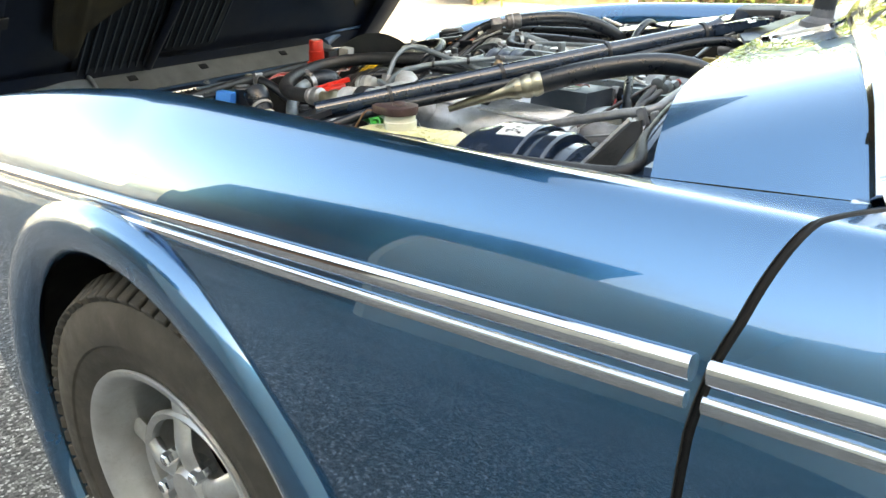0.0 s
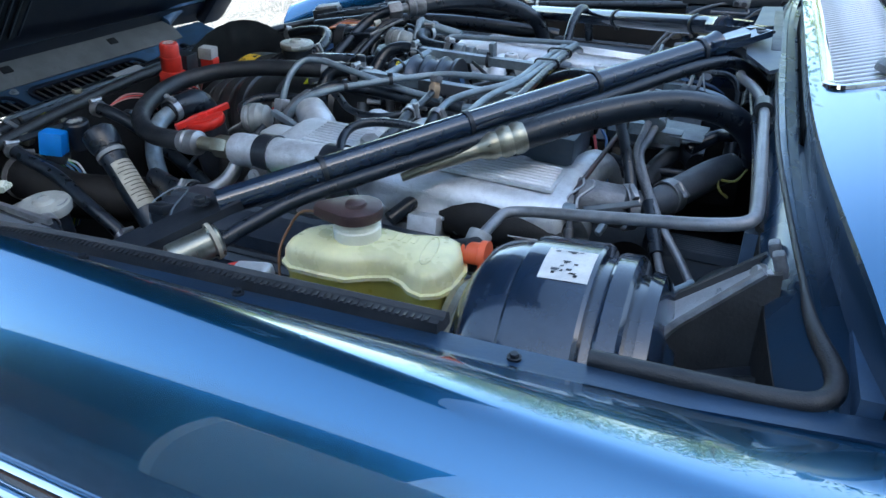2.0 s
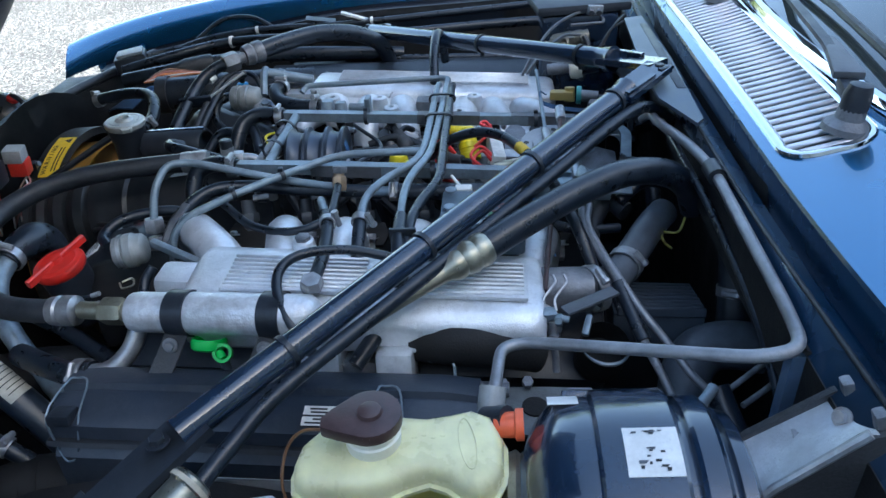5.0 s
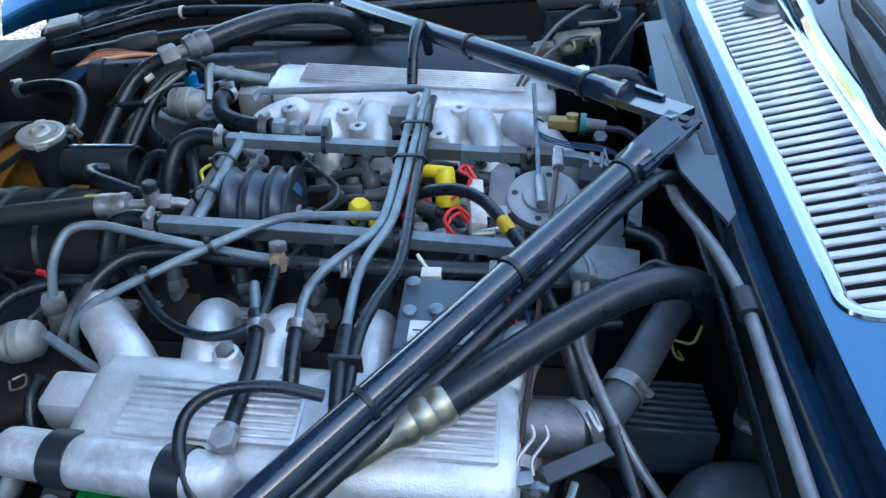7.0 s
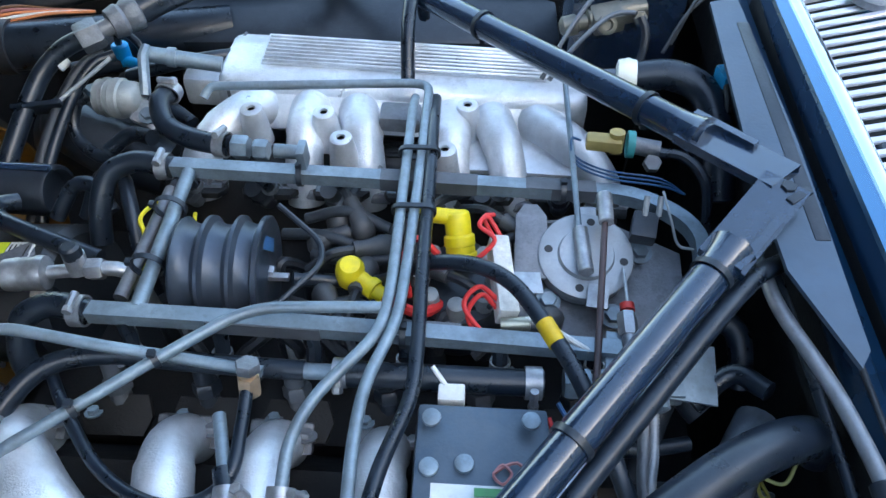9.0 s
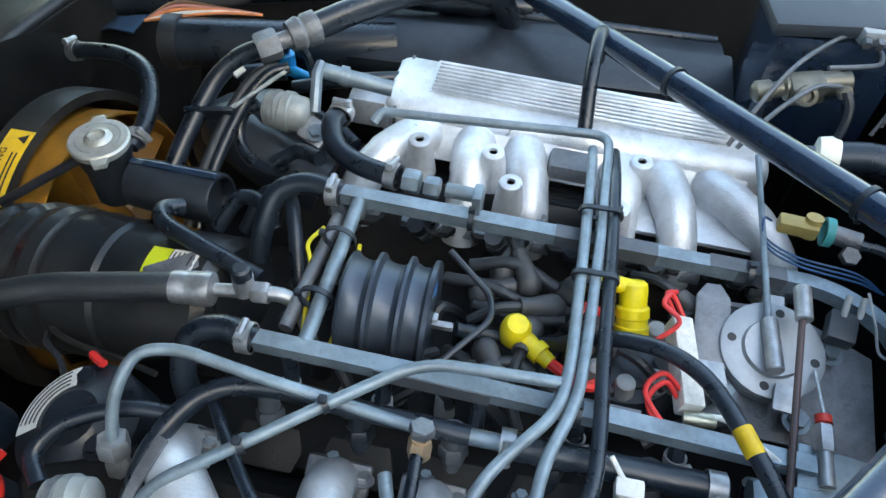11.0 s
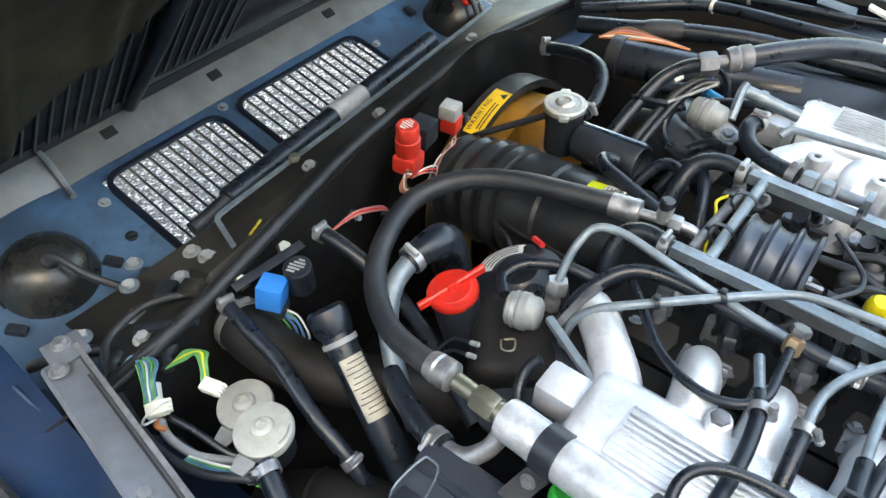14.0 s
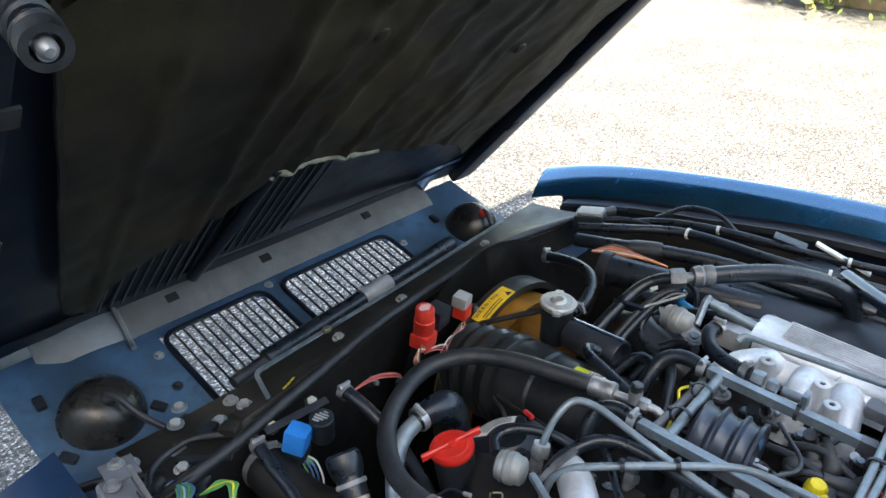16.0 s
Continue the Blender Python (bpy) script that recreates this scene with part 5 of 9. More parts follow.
part("far_rail", square(bent_path([(-0.006, 0.088, RZ(0)), (0.205, 0.0865, RZ(0.2)), (0.43, 0.085, RZ(0.43)), (0.482, 0.045, RZ(0.46)), (0.468, -0.045, RZ(0.46))], 0.03)), PIPE, rail, "grey plated square tube")
part("near_rail", square([Vector((-0.026, -0.0765, RZ(0))), Vector((0.10, -0.078, RZ(0.1))), Vector((0.25, -0.081, RZ(0.25))), Vector((0.395, -0.086, RZ(0.39)))]), PIPE, rail, "grey plated square tube")
part("cross_tube", rod((0.012, 0.082, 0.812), (0.012, -0.072, 0.812), 0.0064, n=14), PIPE, rail, "round cross tube")
for s0, s1 in ((0.10, 0.19), (0.235, 0.30)):
    part("rail_sleeve", square([Vector((s0 + 0.09, 0.0865, RZ(s0 + 0.09))), Vector((s1 + 0.09, 0.0858, RZ(s1 + 0.09)))], 0.0073, 0.0075), SLEEVE, rail, "dark rubber sleeve")
    part("rail_sleeve", square([Vector((s0 - 0.03, -0.0782, RZ(s0))), Vector((s1 - 0.03, -0.0795, RZ(s1)))], 0.0073, 0.0075), SLEEVE, rail, "dark rubber sleeve")
for k in range(6):
    for sd, y in ((1, 0.087), (-1, -0.079)):
        x = 0.0 + k * 0.075
        part("rail_tail", hose([(x, y, RZ(x) - 0.008), (x + 0.002, y + sd * 0.006, 0.785), (x + 0.002, y + sd * 0.016, 0.77)], 0.0065, 8, 4), HOSE, rail)
        if k != 2:
            clamp(rail, (x + 0.002, y + sd * 0.012, 0.777), (0, sd * 0.3, -1), 0.007, (0.5, sd, 0.3), 0.007)
for y, x in ((0.0865, 0.115), (-0.0815, 0.225), (0.085, 0.36)):
    tie(rail, (x, y, RZ(x)), (1, 0, 0), 0.0098, (0, 0, 1))
part("rail_lug", block((0.008, 0.02, 0.024), (0.118, 0.096, 0.822), bevel=0.002), PIPE, rail)
part("rail_bracket", block((0.085, 0.05, 0.003), (0.425, -0.098, 0.792), (4, 3, -6), 0.001), PIPE, rail, "grey bracket plate")
part("rail_end_stub", merged(hex_nut((0.35, -0.113, 0.79), (1, 0, 0), 0.013, 0.02), hex_nut((0.376, -0.113, 0.789), (1, 0, 0), 0.014, 0.022), block((0.045, 0.022, 0.016), (0.418, -0.112, 0.787), (0, 3, 0), 0.002)), PIPE, rail)
for p, d, pts in (((-0.026, -0.0765, RZ(0)), 0.0095, [(-0.026, -0.0765, 0.811), (-0.055, -0.073, 0.815), (-0.078, -0.082, 0.808), (-0.083, -0.10, 0.785), (-0.08, -0.11, 0.76)]), ((-0.006, 0.088, RZ(0)), 0.0095, [(-0.006, 0.088, 0.811), (-0.04, 0.092, 0.814), (-0.066, 0.082, 0.806), (-0.075, 0.06, 0.785), (-0.078, 0.04, 0.755)])):
    h = thing("rail_feed_hose", "short black hose clipped to the fuel rail", "hose", pts[0], "fuel rail hoses")
    part("hose", hose(pts, 0.0105, 12), HOSE, h)
    clamp(h, Vector(pts[0]) + Vector((-0.008, 0.001, 0)), (1, 0, 0), 0.0115, (0, 0, 1))

# ---- steel pipes over the vee ----
PZ = 0.826
far_pipe = thing("steel_fuel_pipe", "bent grey steel pipe crossing the engine", "pipe", (0.22, 0.1, 0.80), "crossing pipes")
part("pipe", pipe([(-0.006, 0.196, 0.806), (-0.0, 0.206, 0.813), (0.19, 0.213, 0.816), (0.229, 0.214, 0.816), (0.229, 0.17, 0.822), (0.228, 0.07, PZ), (0.2255, -0.02, PZ), (0.222, -0.085, PZ), (0.203, -0.137, 0.824), (0.200, -0.18, 0.824), (0.202, -0.24, 0.822)], 0.0047, 0.022), PIPE, far_pipe)
part("rubber_joint", hose([(0.202, -0.225, 0.822), (0.204, -0.27, 0.818), (0.208, -0.32, 0.80)], 0.0072, 10), HOSE, far_pipe, "black rubber joint hose")
mid_pipe = thing("steel_fuel_pipe", "bent grey steel pipe with rubber end hose", "pipe", (0.21, 0.05, 0.80), "crossing pipes")
part("pipe", pipe([(0.215, 0.198, 0.810), (0.215, 0.17, 0.821), (0.215, 0.057, PZ), (0.2145, -0.055, PZ), (0.210, -0.095, PZ), (0.168, -0.148, 0.822), (0.155, -0.18, 0.820), (0.155, -0.222, 0.812)], 0.0047, 0.025), PIPE, mid_pipe)
part("end_hose", hose([(0.155, -0.212, 0.813), (0.156, -0.24, 0.805), (0.158, -0.275, 0.785), (0.16, -0.30, 0.75)], 0.0074, 12), HOSE, mid_pipe, "black rubber end hose")
clamp(mid_pipe, (0.155, -0.216, 0.812), (0, 1, 0.25), 0.0082, (1, 0, 0.3), 0.009)
part("side_branch", pipe([(0.209, -0.073, PZ), (0.16, -0.0745, PZ), (0.106, -0.0765, 0.825), (0.047, -0.122, 0.822), (-0.004, -0.163, 0.818), (-0.05, -0.193, 0.808), (-0.068, -0.205, 0.79), (-0.074, -0.212, 0.755)], 0.0047, 0.03), PIPE, mid_pipe)
for y in (0.10, 0.028):
    part("cable_tie", strap_round((0.2148, y, PZ), (0.238, y, PZ), 0.0068, (0, 1, 0)), BLACK, mid_pipe)
black_line = thing("black_vacuum_line", "thin black line running beside the steel pipes", "hose", (0.237, 0.0, 0.80))
part("hose", hose([(0.236, 0.20, 0.808), (0.237, 0.15, 0.822), (0.238, 0.07, PZ), (0.238, -0.04, PZ), (0.239, -0.11, PZ), (0.236, -0.15, 0.824), (0.22, -0.20, 0.823), (0.213, -0.245, 0.82), (0.212, -0.32, 0.80)], 0.0056, 10), HOSE, black_line)
part("pipe_tie", block((0.028, 0.004, 0.018), (0.208, -0.262, 0.82), bevel=0.001), BLACK, black_line)
tie(mid_pipe, (0.045, -0.123, 0.822), (0.75, 0.6, 0), 0.0058, (0, 0, 1))
tie(mid_pipe, (-0.004, -0.163, 0.818), (0.75, 0.6, 0), 0.0058, (0, 0, 1))
upper = thing("dipping_black_pipe", "short black pipe rising over the silver plenum", "pipe", (0.2, 0.25, 0.79))
part("pipe", hose([(0.205, 0.222, 0.806), (0.203, 0.27, 0.84), (0.205, 0.315, 0.855), (0.21, 0.35, 0.84), (0.212, 0.375, 0.79)], 0.0075, 10), HOSE, upper)

loop_pipe = thing("looped_steel_pipe", "looped grey steel pipe with hexagon union", "pipe", (-0.09, -0.13, 0.76))
part("pipe", pipe([(-0.108, -0.168, 0.785), (-0.106, -0.148, 0.82), (-0.098, -0.118, 0.838), (-0.07, -0.108, 0.835), (0.0, -0.112, 0.82), (0.055, -0.113, 0.808), (0.12, -0.118, 0.80)], 0.0047, 0.018), PIPE, loop_pipe)
part("union", merged(hex_nut((-0.108, -0.166, 0.79), (0, -0.25, -0.9), 0.0125, 0.017), hex_nut((-0.109, -0.172, 0.768), (0, -0.25, -0.9), 0.0095, 0.016)), ZINC, loop_pipe, "plated hexagon union")
bank_hose = thing("bank_hose", "black hose arching along one cylinder bank", "hose", (0.1, -0.11, 0.77))
part("hose", hose([(-0.082, -0.205, 0.77), (-0.076, -0.165, 0.79), (-0.05, -0.124, 0.802), (-0.005, -0.108, 0.80), (0.06, -0.109, 0.795), (0.15, -0.111, 0.791)], 0.0082, 12), HOSE, bank_hose)
part("joiner", rod((0.148, -0.111, 0.791), (0.182, -0.111, 0.79), 0.0065), PIPE, bank_hose, "grey joiner pipe")
part("rear_hose", rod((0.18, -0.1115, 0.79), (0.335, -0.113, 0.788), 0.0105, n=14), HOSE, bank_hose)
clamp(bank_hose, (0.178, -0.111, 0.79), (1, 0, 0), 0.0105, (0, -0.6, 0.6))
clamp(bank_hose, (0.327, -0.113, 0.788), (1, 0, 0), 0.0115, (0, -0.8, 0.2), 0.013)
dip_hose = thing("drooping_vacuum_hose", "thin black vacuum hose drooping over the runners", "hose", (0.03, -0.2, 0.77))
part("hose", hose([(-0.05, -0.118, 0.79), (-0.02, -0.155, 0.80), (0.02, -0.198, 0.80), (0.06, -0.220, 0.802), (0.095, -0.222, 0.806), (0.118, -0.205, 0.812), (0.119, -0.17, 0.815), (0.118, -0.145, 0.818)], 0.0048, 10), HOSE, dip_hose)
part("brass_union", merged(hex_nut((0.118, -0.142, 0.810), (0.05, 0.35, 0.9), 0.0088, 0.017), rod((0.118, -0.138, 0.822), (0.119, -0.133, 0.832), 0.006)), COPPER, dip_hose, "brass hexagon union")
part("union_neck", hex_nut((0.119, -0.134, 0.829), (0.05, 0.35, 0.9), 0.0095, 0.008), DULL_ALLOY, dip_hose)
stub = thing("clipped_riser_hose", "black hose rising to a clipped grey stub", "hose", (0.115, -0.24, 0.76))
part("stub_pipe", rod((0.098, -0.158, 0.806), (0.118, -0.214, 0.812), 0.0050), PIPE, stub, "grey metal stub")
part("hose", hose([(0.112, -0.20, 0.812), (0.12, -0.225, 0.811), (0.124, -0.265, 0.806), (0.122, -0.315, 0.80)], 0.0070, 12), HOSE, stub)
clamp(stub, (0.119, -0.218, 0.811), (0.12, -1, 0), 0.0080, (1, 0, 0.2), 0.009)
arc = thing("looped_black_hose", "black hose looped over the ribbed plenum", "hose", (0.15, -0.33, 0.78))
part("hose", hose([(0.195, -0.292, 0.815), (0.155, -0.290, 0.822), (0.115, -0.298, 0.824), (0.095, -0.318, 0.822), (0.095, -0.345, 0.812), (0.112, -0.372, 0.795), (0.135, -0.388, 0.765)], 0.0052, 10), HOSE, arc)
part("heater_tee", merged(rod((0.118, -0.32, 0.797), (0.126, -0.335, 0.815), 0.008), hex_nut((0.126, -0.334, 0.808), (0.1, -0.2, 1), 0.011, 0.012), ring((0.124, -0.325, 0.805), (0, -1, 0.1), 0.009, 0.01)), ZINC, arc, "plated screw clip")

# ---- strut bars meeting over the bulkhead ----
brace = thing("strut_brace", "black tubular brace bars meeting at the bulkhead", "strut brace", (0.5, 0, 0.86))
APEX = Vector((0.506, -0.008, 0.893))
for sd in (-1, 1):
    a, b = Vector((0.462, sd * 0.055, 0.890)), Vector((0.062, sd * 0.520, 0.806))
    d = (b - a).normalized()
    bar = part("brace_tube", rod(a, b, 0.0135, n=20), GLOSS_BLACK, brace, "glossy black steel tube")
    flat_end = lambda p, q, w, th: sweep([Vector(p), Vector(q)], 0.01, section=[(w, -th), (w, th), (-w, th), (-w, -th)], up=(0, 0, 1))
    part("flattened_end", flat_end(a - d * 0.07, a + d * 0.02, 0.0175, 0.004), GLOSS_BLACK, bar)
    part("folded_lug", flat_end(a - d * 0.035 + Vector((0.009, sd * 0.009, 0.004)), a + d * 0.022 + Vector((0.008, sd * 0.009, 0.0065)), 0.0032, 0.0042), GLOSS_BLACK, bar)
    part("crimp", lathe([(-0.012, 0.0175), (-0.004, 0.0155), (0.012, 0.0137)], a + d * 0.016, d, 20), GLOSS_BLACK, bar)
    part("foot_plate", merged(flat_end(b - d * 0.02, b + d * 0.075 + Vector((0, 0, -0.014)), 0.019, 0.004), flat_end(b + d * 0.07 + Vector((0, 0, -0.013)), b + d * 0.14 + Vector((0, 0, -0.024)), 0.026, 0.003)), BLACK, bar)
    bolt(bar, b + d * 0.015 + Vector((0, 0, 0.006)), (0, 0, 1), 0.006, BLACK)
    bolt(bar, b + d * 0.125 + Vector((0, 0, -0.018)), (0, 0, 1), 0.006, BLACK)
    for q in ((0.05, 0.30, 0.565, 0.83) if sd < 0 else (0.10, 0.45)):
        p = a.lerp(b, q)
        tie(bar, p, d, 0.0142, (0.4, sd * -0.6, -0.5))
bolt(brace, APEX + Vector((0, 0, 0.005)), (0, 0, 1), 0.006, BLACK)
part("apex_clip", block((0.022, 0.007, 0.004), APEX + Vector((0.006, -0.008, 0.008)), (0, 0, 35), 0.0012), BLACK, brace)
plate = thing("bulkhead_plate", "blue grey gusset plate joining brace to bulkhead", "bracket", (0.51, 0.05, 0.86))
part("gusset", slab([(0.503, 0.259), (0.531, 0.268), (0.536, 0.06), (0.531, -0.135), (0.522, -0.148), (0.495, -0.072), (0.494, -0.036), (0.487, -0.018), (0.494, 0.05)], 0.004, Matrix.Translation((0, 0, 0.882))), mat("gusset_paint", (0.050, 0.075, 0.11), 0.35, 0.1, 0.2, 20, 0.1, dirt=(0.07, 0.08, 0.095), dirt_amount=0.3), plate)
part("gusset_flange", block((0.012, 0.27, 0.03), (0.527, 0.09, 0.872), bevel=0.002), BLACK, plate)
servo_pipe = thing("brace_side_pipe", "thin black pipe tied under the brace bar", "pipe", (0.25, -0.3, 0.83))
off = Vector((0.0155, -0.0128, -0.0115))
a, b = Vector((0.462, -0.055, 0.890)), Vector((0.062, -0.520, 0.806))
part("pipe", hose([Vector((0.53, -0.02, 0.83)), Vector((0.505, -0.045, 0.858)), a.lerp(b, 0.04) + off, a.lerp(b, 0.3) + off, a.lerp(b, 0.6) + off, a.lerp(b, 0.86) + off, a.lerp(b, 0.95) + off + Vector((0.006, -0.004, -0.004)), b + Vector((0.022, -0.028, -0.022))], 0.0072, 12), HOSE, servo_pipe)

# ---- big rubber hose with ferrule and tapered pipe ----
big = thing("brake_vacuum_hose", "thick black hose with plated ferrule", "hose", (0.4, -0.25, 0.80))
part("hose", hose([(0.288, -0.310, 0.831), (0.335, -0.278, 0.845), (0.39, -0.238, 0.855), (0.44, -0.203, 0.856), (0.485, -0.178, 0.843), (0.515, -0.165, 0.818), (0.528, -0.158, 0.785)], 0.0148, 18), HOSE, big)
f0, f1 = Vector((0.262, -0.327, 0.824)), Vector((0.298, -0.303, 0.834))
fd = (f1 - f0).normalized()
part("ferrule", lathe([(-0.012, 0.009), (-0.006, 0.011), (0.0, 0.0138), (0.006, 0.0155), (0.012, 0.0138), (0.016, 0.0162), (0.022, 0.0175), (0.027, 0.0155), (0.031, 0.0175), (0.038, 0.017), (0.042, 0.015)], f0, fd, 22), BRASS, big, "ribbed plated ferrule")
part("tapered_pipe", sweep([f0 - fd * (0.004 + 0.09 * k / 12) + Vector((0, 0, -0.006 * (k / 12) ** 2)) for k in range(13)], [0.0100 - 0.0055 * k / 12 for k in range(13)], 14), BRASS, big, "yellow plated pipe")

DULL_PIPE = mat("dull_grey_pipe", (0.27, 0.28, 0.30), 0.4, 0.4, 0.2, 50, 0.08, 500, dirt=(0.07, 0.07, 0.075), dirt_amount=0.35)
hl = thing("bulkhead_hard_line", "bent satin grey pipe along the bulkhead", "pipe", (0.5, -0.3, 0.82))
part("pipe", pipe([(0.298, -0.470, 0.765), (0.302, -0.452, 0.785), (0.308, -0.402, 0.790), (0.33, -0.397, 0.792), (0.495, -0.478, 0.846), (0.527, -0.476, 0.852), (0.527, -0.43, 0.858), (0.523, -0.225, 0.868), (0.513, -0.155, 0.866), (0.492, -0.085, 0.862), (0.494, -0.045, 0.855), (0.497, 0.02, 0.82)], 0.0054, 0.03, 12), DULL_PIPE, hl)
part("end_hose", hose([(0.298, -0.475, 0.758), (0.299, -0.462, 0.775), (0.301, -0.448, 0.787)], 0.0115, 12), GREY_PLASTIC, hl, "grey rubber connector")
part("line_sleeve", rod((0.5225, -0.24, 0.868), (0.522, -0.215, 0.868), 0.0095), BLACK, hl)
for pts in ([(0.507, -0.03, 0.845), (0.514, -0.14, 0.84), (0.524, -0.26, 0.825), (0.53, -0.40, 0.80), (0.532, -0.52, 0.74)],):
    q = thing("bulkhead_pipe", "thin dark pipe along the bulkhead", "pipe", pts[0], "bulkhead pipes")
    part("pipe", hose(pts, 0.0040, 10), HOSE, q)

# ---- brake servo ----
servo = thing("brake_servo", "glossy black brake servo drum with white label", "brake servo", (0.41, -0.54, 0.55))
SC, SA = Vector((0.325, -0.542, 0.722)), Vector((1, 0.0, 0.05)).normalized()
part("servo_shell", lathe([(-0.008, 0.0), (-0.008, 0.045), (0.0, 0.062), (0.012, 0.085), (0.022, 0.097), (0.03, 0.101), (0.046, 0.1035), (0.052, 0.1035), (0.055, 0.1075), (0.061, 0.1085), (0.106, 0.1085), (0.109, 0.107), (0.110, 0.098), (0.116, 0.097), (0.117, 0.1015), (0.120, 0.103), (0.133, 0.1025), (0.136, 0.100), (0.137, 0.088), (0.143, 0.087), (0.144, 0.092), (0.153, 0.090), (0.157, 0.084), (0.162, 0.066), (0.168, 0.06), (0.170, 0.0)], SC, SA, 64), GLOSS_BLACK, servo, "glossy black pressed shell", angle=25)
for a0 in (-55, 65, 185):
    a = radians(a0)
    e1 = (Vector((0, 0, 1)) - SA * SA.z).normalized()
    e2 = SA.cross(e1)
    rad = e1 * math.cos(a) + e2 * math.sin(a)
    part("crimp_lug", block((0.035, 0.012, 0.006), SC + SA * 0.052 + rad * 0.106, (math.degrees(a) * 1.0, 0, 0), 0.002), GLOSS_BLACK, servo)


def on_servo(h, deg, r=0.109):
    e1 = (Vector((0, 0, 1)) - SA * SA.z).normalized()
    e2 = SA.cross(e1)
    a = radians(deg)
    return SC + SA * h + (e1 * math.cos(a) + e2 * math.sin(a)) * r


def servo_label(h0, h1, d0, d1, name, material, r):
    bm = grid(lambda u, v: on_servo(h0 + (h1 - h0) * u, d0 + (d1 - d0) * v, r), 4, 10, 0.0005)
    return part(name, bm, material, servo, "peeling white paper label")


sl = servo_label(0.070, 0.106, -3, 17, "maker_label", PAPER, 0.1092)
rl = random.Random(12)
for k in range(26):
    h0, d0 = 0.075 + 0.026 * rl.random(), (-1.6 + 0.8 * rl.random()) if k < 7 else rl.uniform(3.5, 14.5)
    if k >= 7 and rl.random() < 0.35:
        continue
    w, e = rl.uniform(0.0015, 0.006), rl.uniform(0.4, 1.3)
    part("worn_print", grid(lambda u, v: on_servo(h0 + w * (u - 0.3 * v * rl.random()), d0 + e * v, 0.1099), 3, 3, 0.0002), INK if k % 3 else SLEEVE, sl)
servo_label(0.022, 0.045, -42, -26, "small_label", PAPER, 0.1038)
part("front_plug", lathe([(-0.019, 0.0085), (-0.017, 0.0098), (-0.003, 0.0102), (-0.002, 0.0125), (0.004, 0.0125)], SC + Vector((-0.004, 0.048, 0.07)), -SA * -1, 22), ORANGE, servo, "orange plastic valve plug")
part("check_valve", merged(rod(SC + Vector((-0.012, 0.050, 0.072)), SC + Vector((-0.03, 0.058, 0.062)), 0.012), rod((0.299, -0.468, 0.765), (0.31, -0.49, 0.787), 0.010)), BLACK, servo)
part("front_gasket", lathe([(-0.014, 0.052), (-0.010, 0.062), (-0.004, 0.064), (0.0, 0.06)], SC, SA, 40), BRASS, servo)
CAST_DARK = mat("dark_cast_alloy", (0.034, 0.036, 0.04), 0.5, 0.1, 0.3, 40, 0.5, 300, dirt=(0.075, 0.075, 0.075), dirt_amount=0.3)
pb = thing("servo_bracket", "dull cast aluminium bracket behind the servo", "bracket", (0.52, -0.56, 0.72))
pb.location.z -= 0.009
m1 = Matrix(((1, 0, 0, 0), (0, 0, -1, 0), (0, 1, 0, 0), (0, 0, 0, 1)))
part("inner_cheek", slab([(0.474, 0.70), (0.476, 0.80), (0.484, 0.812), (0.536, 0.856), (0.548, 0.856), (0.552, 0.70)], 0.005, Matrix.Translation((0, -0.508, 0)) @ m1, 0.0), CAST_DARK, pb)
part("slope_web", grid(lambda u, v: Vector((0.478 + 0.062 * u, -0.510 - 0.054 * v, 0.797 + 0.050 * u + 0.014 * v * u + 0.008 * v - 0.008 * math.sin(math.pi * v))), 6, 8, 0.004), ALLOY, pb, "brushed sloping web")
part("outer_cheek", slab([(0.472, 0.66), (0.472, 0.785), (0.476, 0.800), (0.484, 0.812), (0.530, 0.866), (0.545, 0.870), (0.560, 0.66)], 0.006, Matrix.Translation((0, -0.560, 0)) @ m1, 0.0), CAST_DARK, pb, "cast triangular cheek")
part("cheek_edge", sweep(bent_path([(0.473, -0.5635, 0.68), (0.473, -0.5635, 0.786), (0.483, -0.5635, 0.812), (0.535, -0.5635, 0.869)], 0.012), 0.0035, 8), ZINC, pb, "bright worn edge")
for p in ((0.543, -0.556, 0.872), (0.542, -0.515, 0.860)):
    part("top_lug", block((0.008, 0.010, 0.018), p, (0, -20, 0), 0.0025), DULL_ALLOY, pb)
bolt(pb, (0.534, -0.533, 0.851), (-0.8, -0.3, 0.5), 0.0048)
bolt(pb, (0.489, -0.567, 0.772), (0, -1, 0.1), 0.008, PIPE)
part("rubber_gaiter", hose([(0.548, -0.575, 0.80), (0.556, -0.595, 0.76), (0.556, -0.60, 0.70)], 0.024, 14), SEAL, pb, "black rubber gaiter")
part("side_flap", block((0.05, 0.05, 0.004), (0.53, -0.605, 0.80), (0, 0, 30), 0.001), BLACK, pb)

# ---- brake fluid reservoir and master cylinder ----
res = thing("brake_fluid_reservoir", "yellowed plastic brake fluid reservoir with brown cap", "reservoir", (0.225, -0.53, 0.70))
OUT = [(0.155, -0.540), (0.158, -0.553), (0.168, -0.560), (0.200, -0.561), (0.222, -0.560), (0.237, -0.550), (0.255, -0.543), (0.270, -0.548), (0.281, -0.557), (0.292, -0.560), (0.303, -0.554), (0.309, -0.540), (0.309, -0.512), (0.301, -0.492), (0.285, -0.484), (0.268, -0.489), (0.250, -0.493), (0.228, -0.491), (0.190, -0.497), (0.168, -0.507), (0.157, -0.522)]
cx, cy = 0.232, -0.524


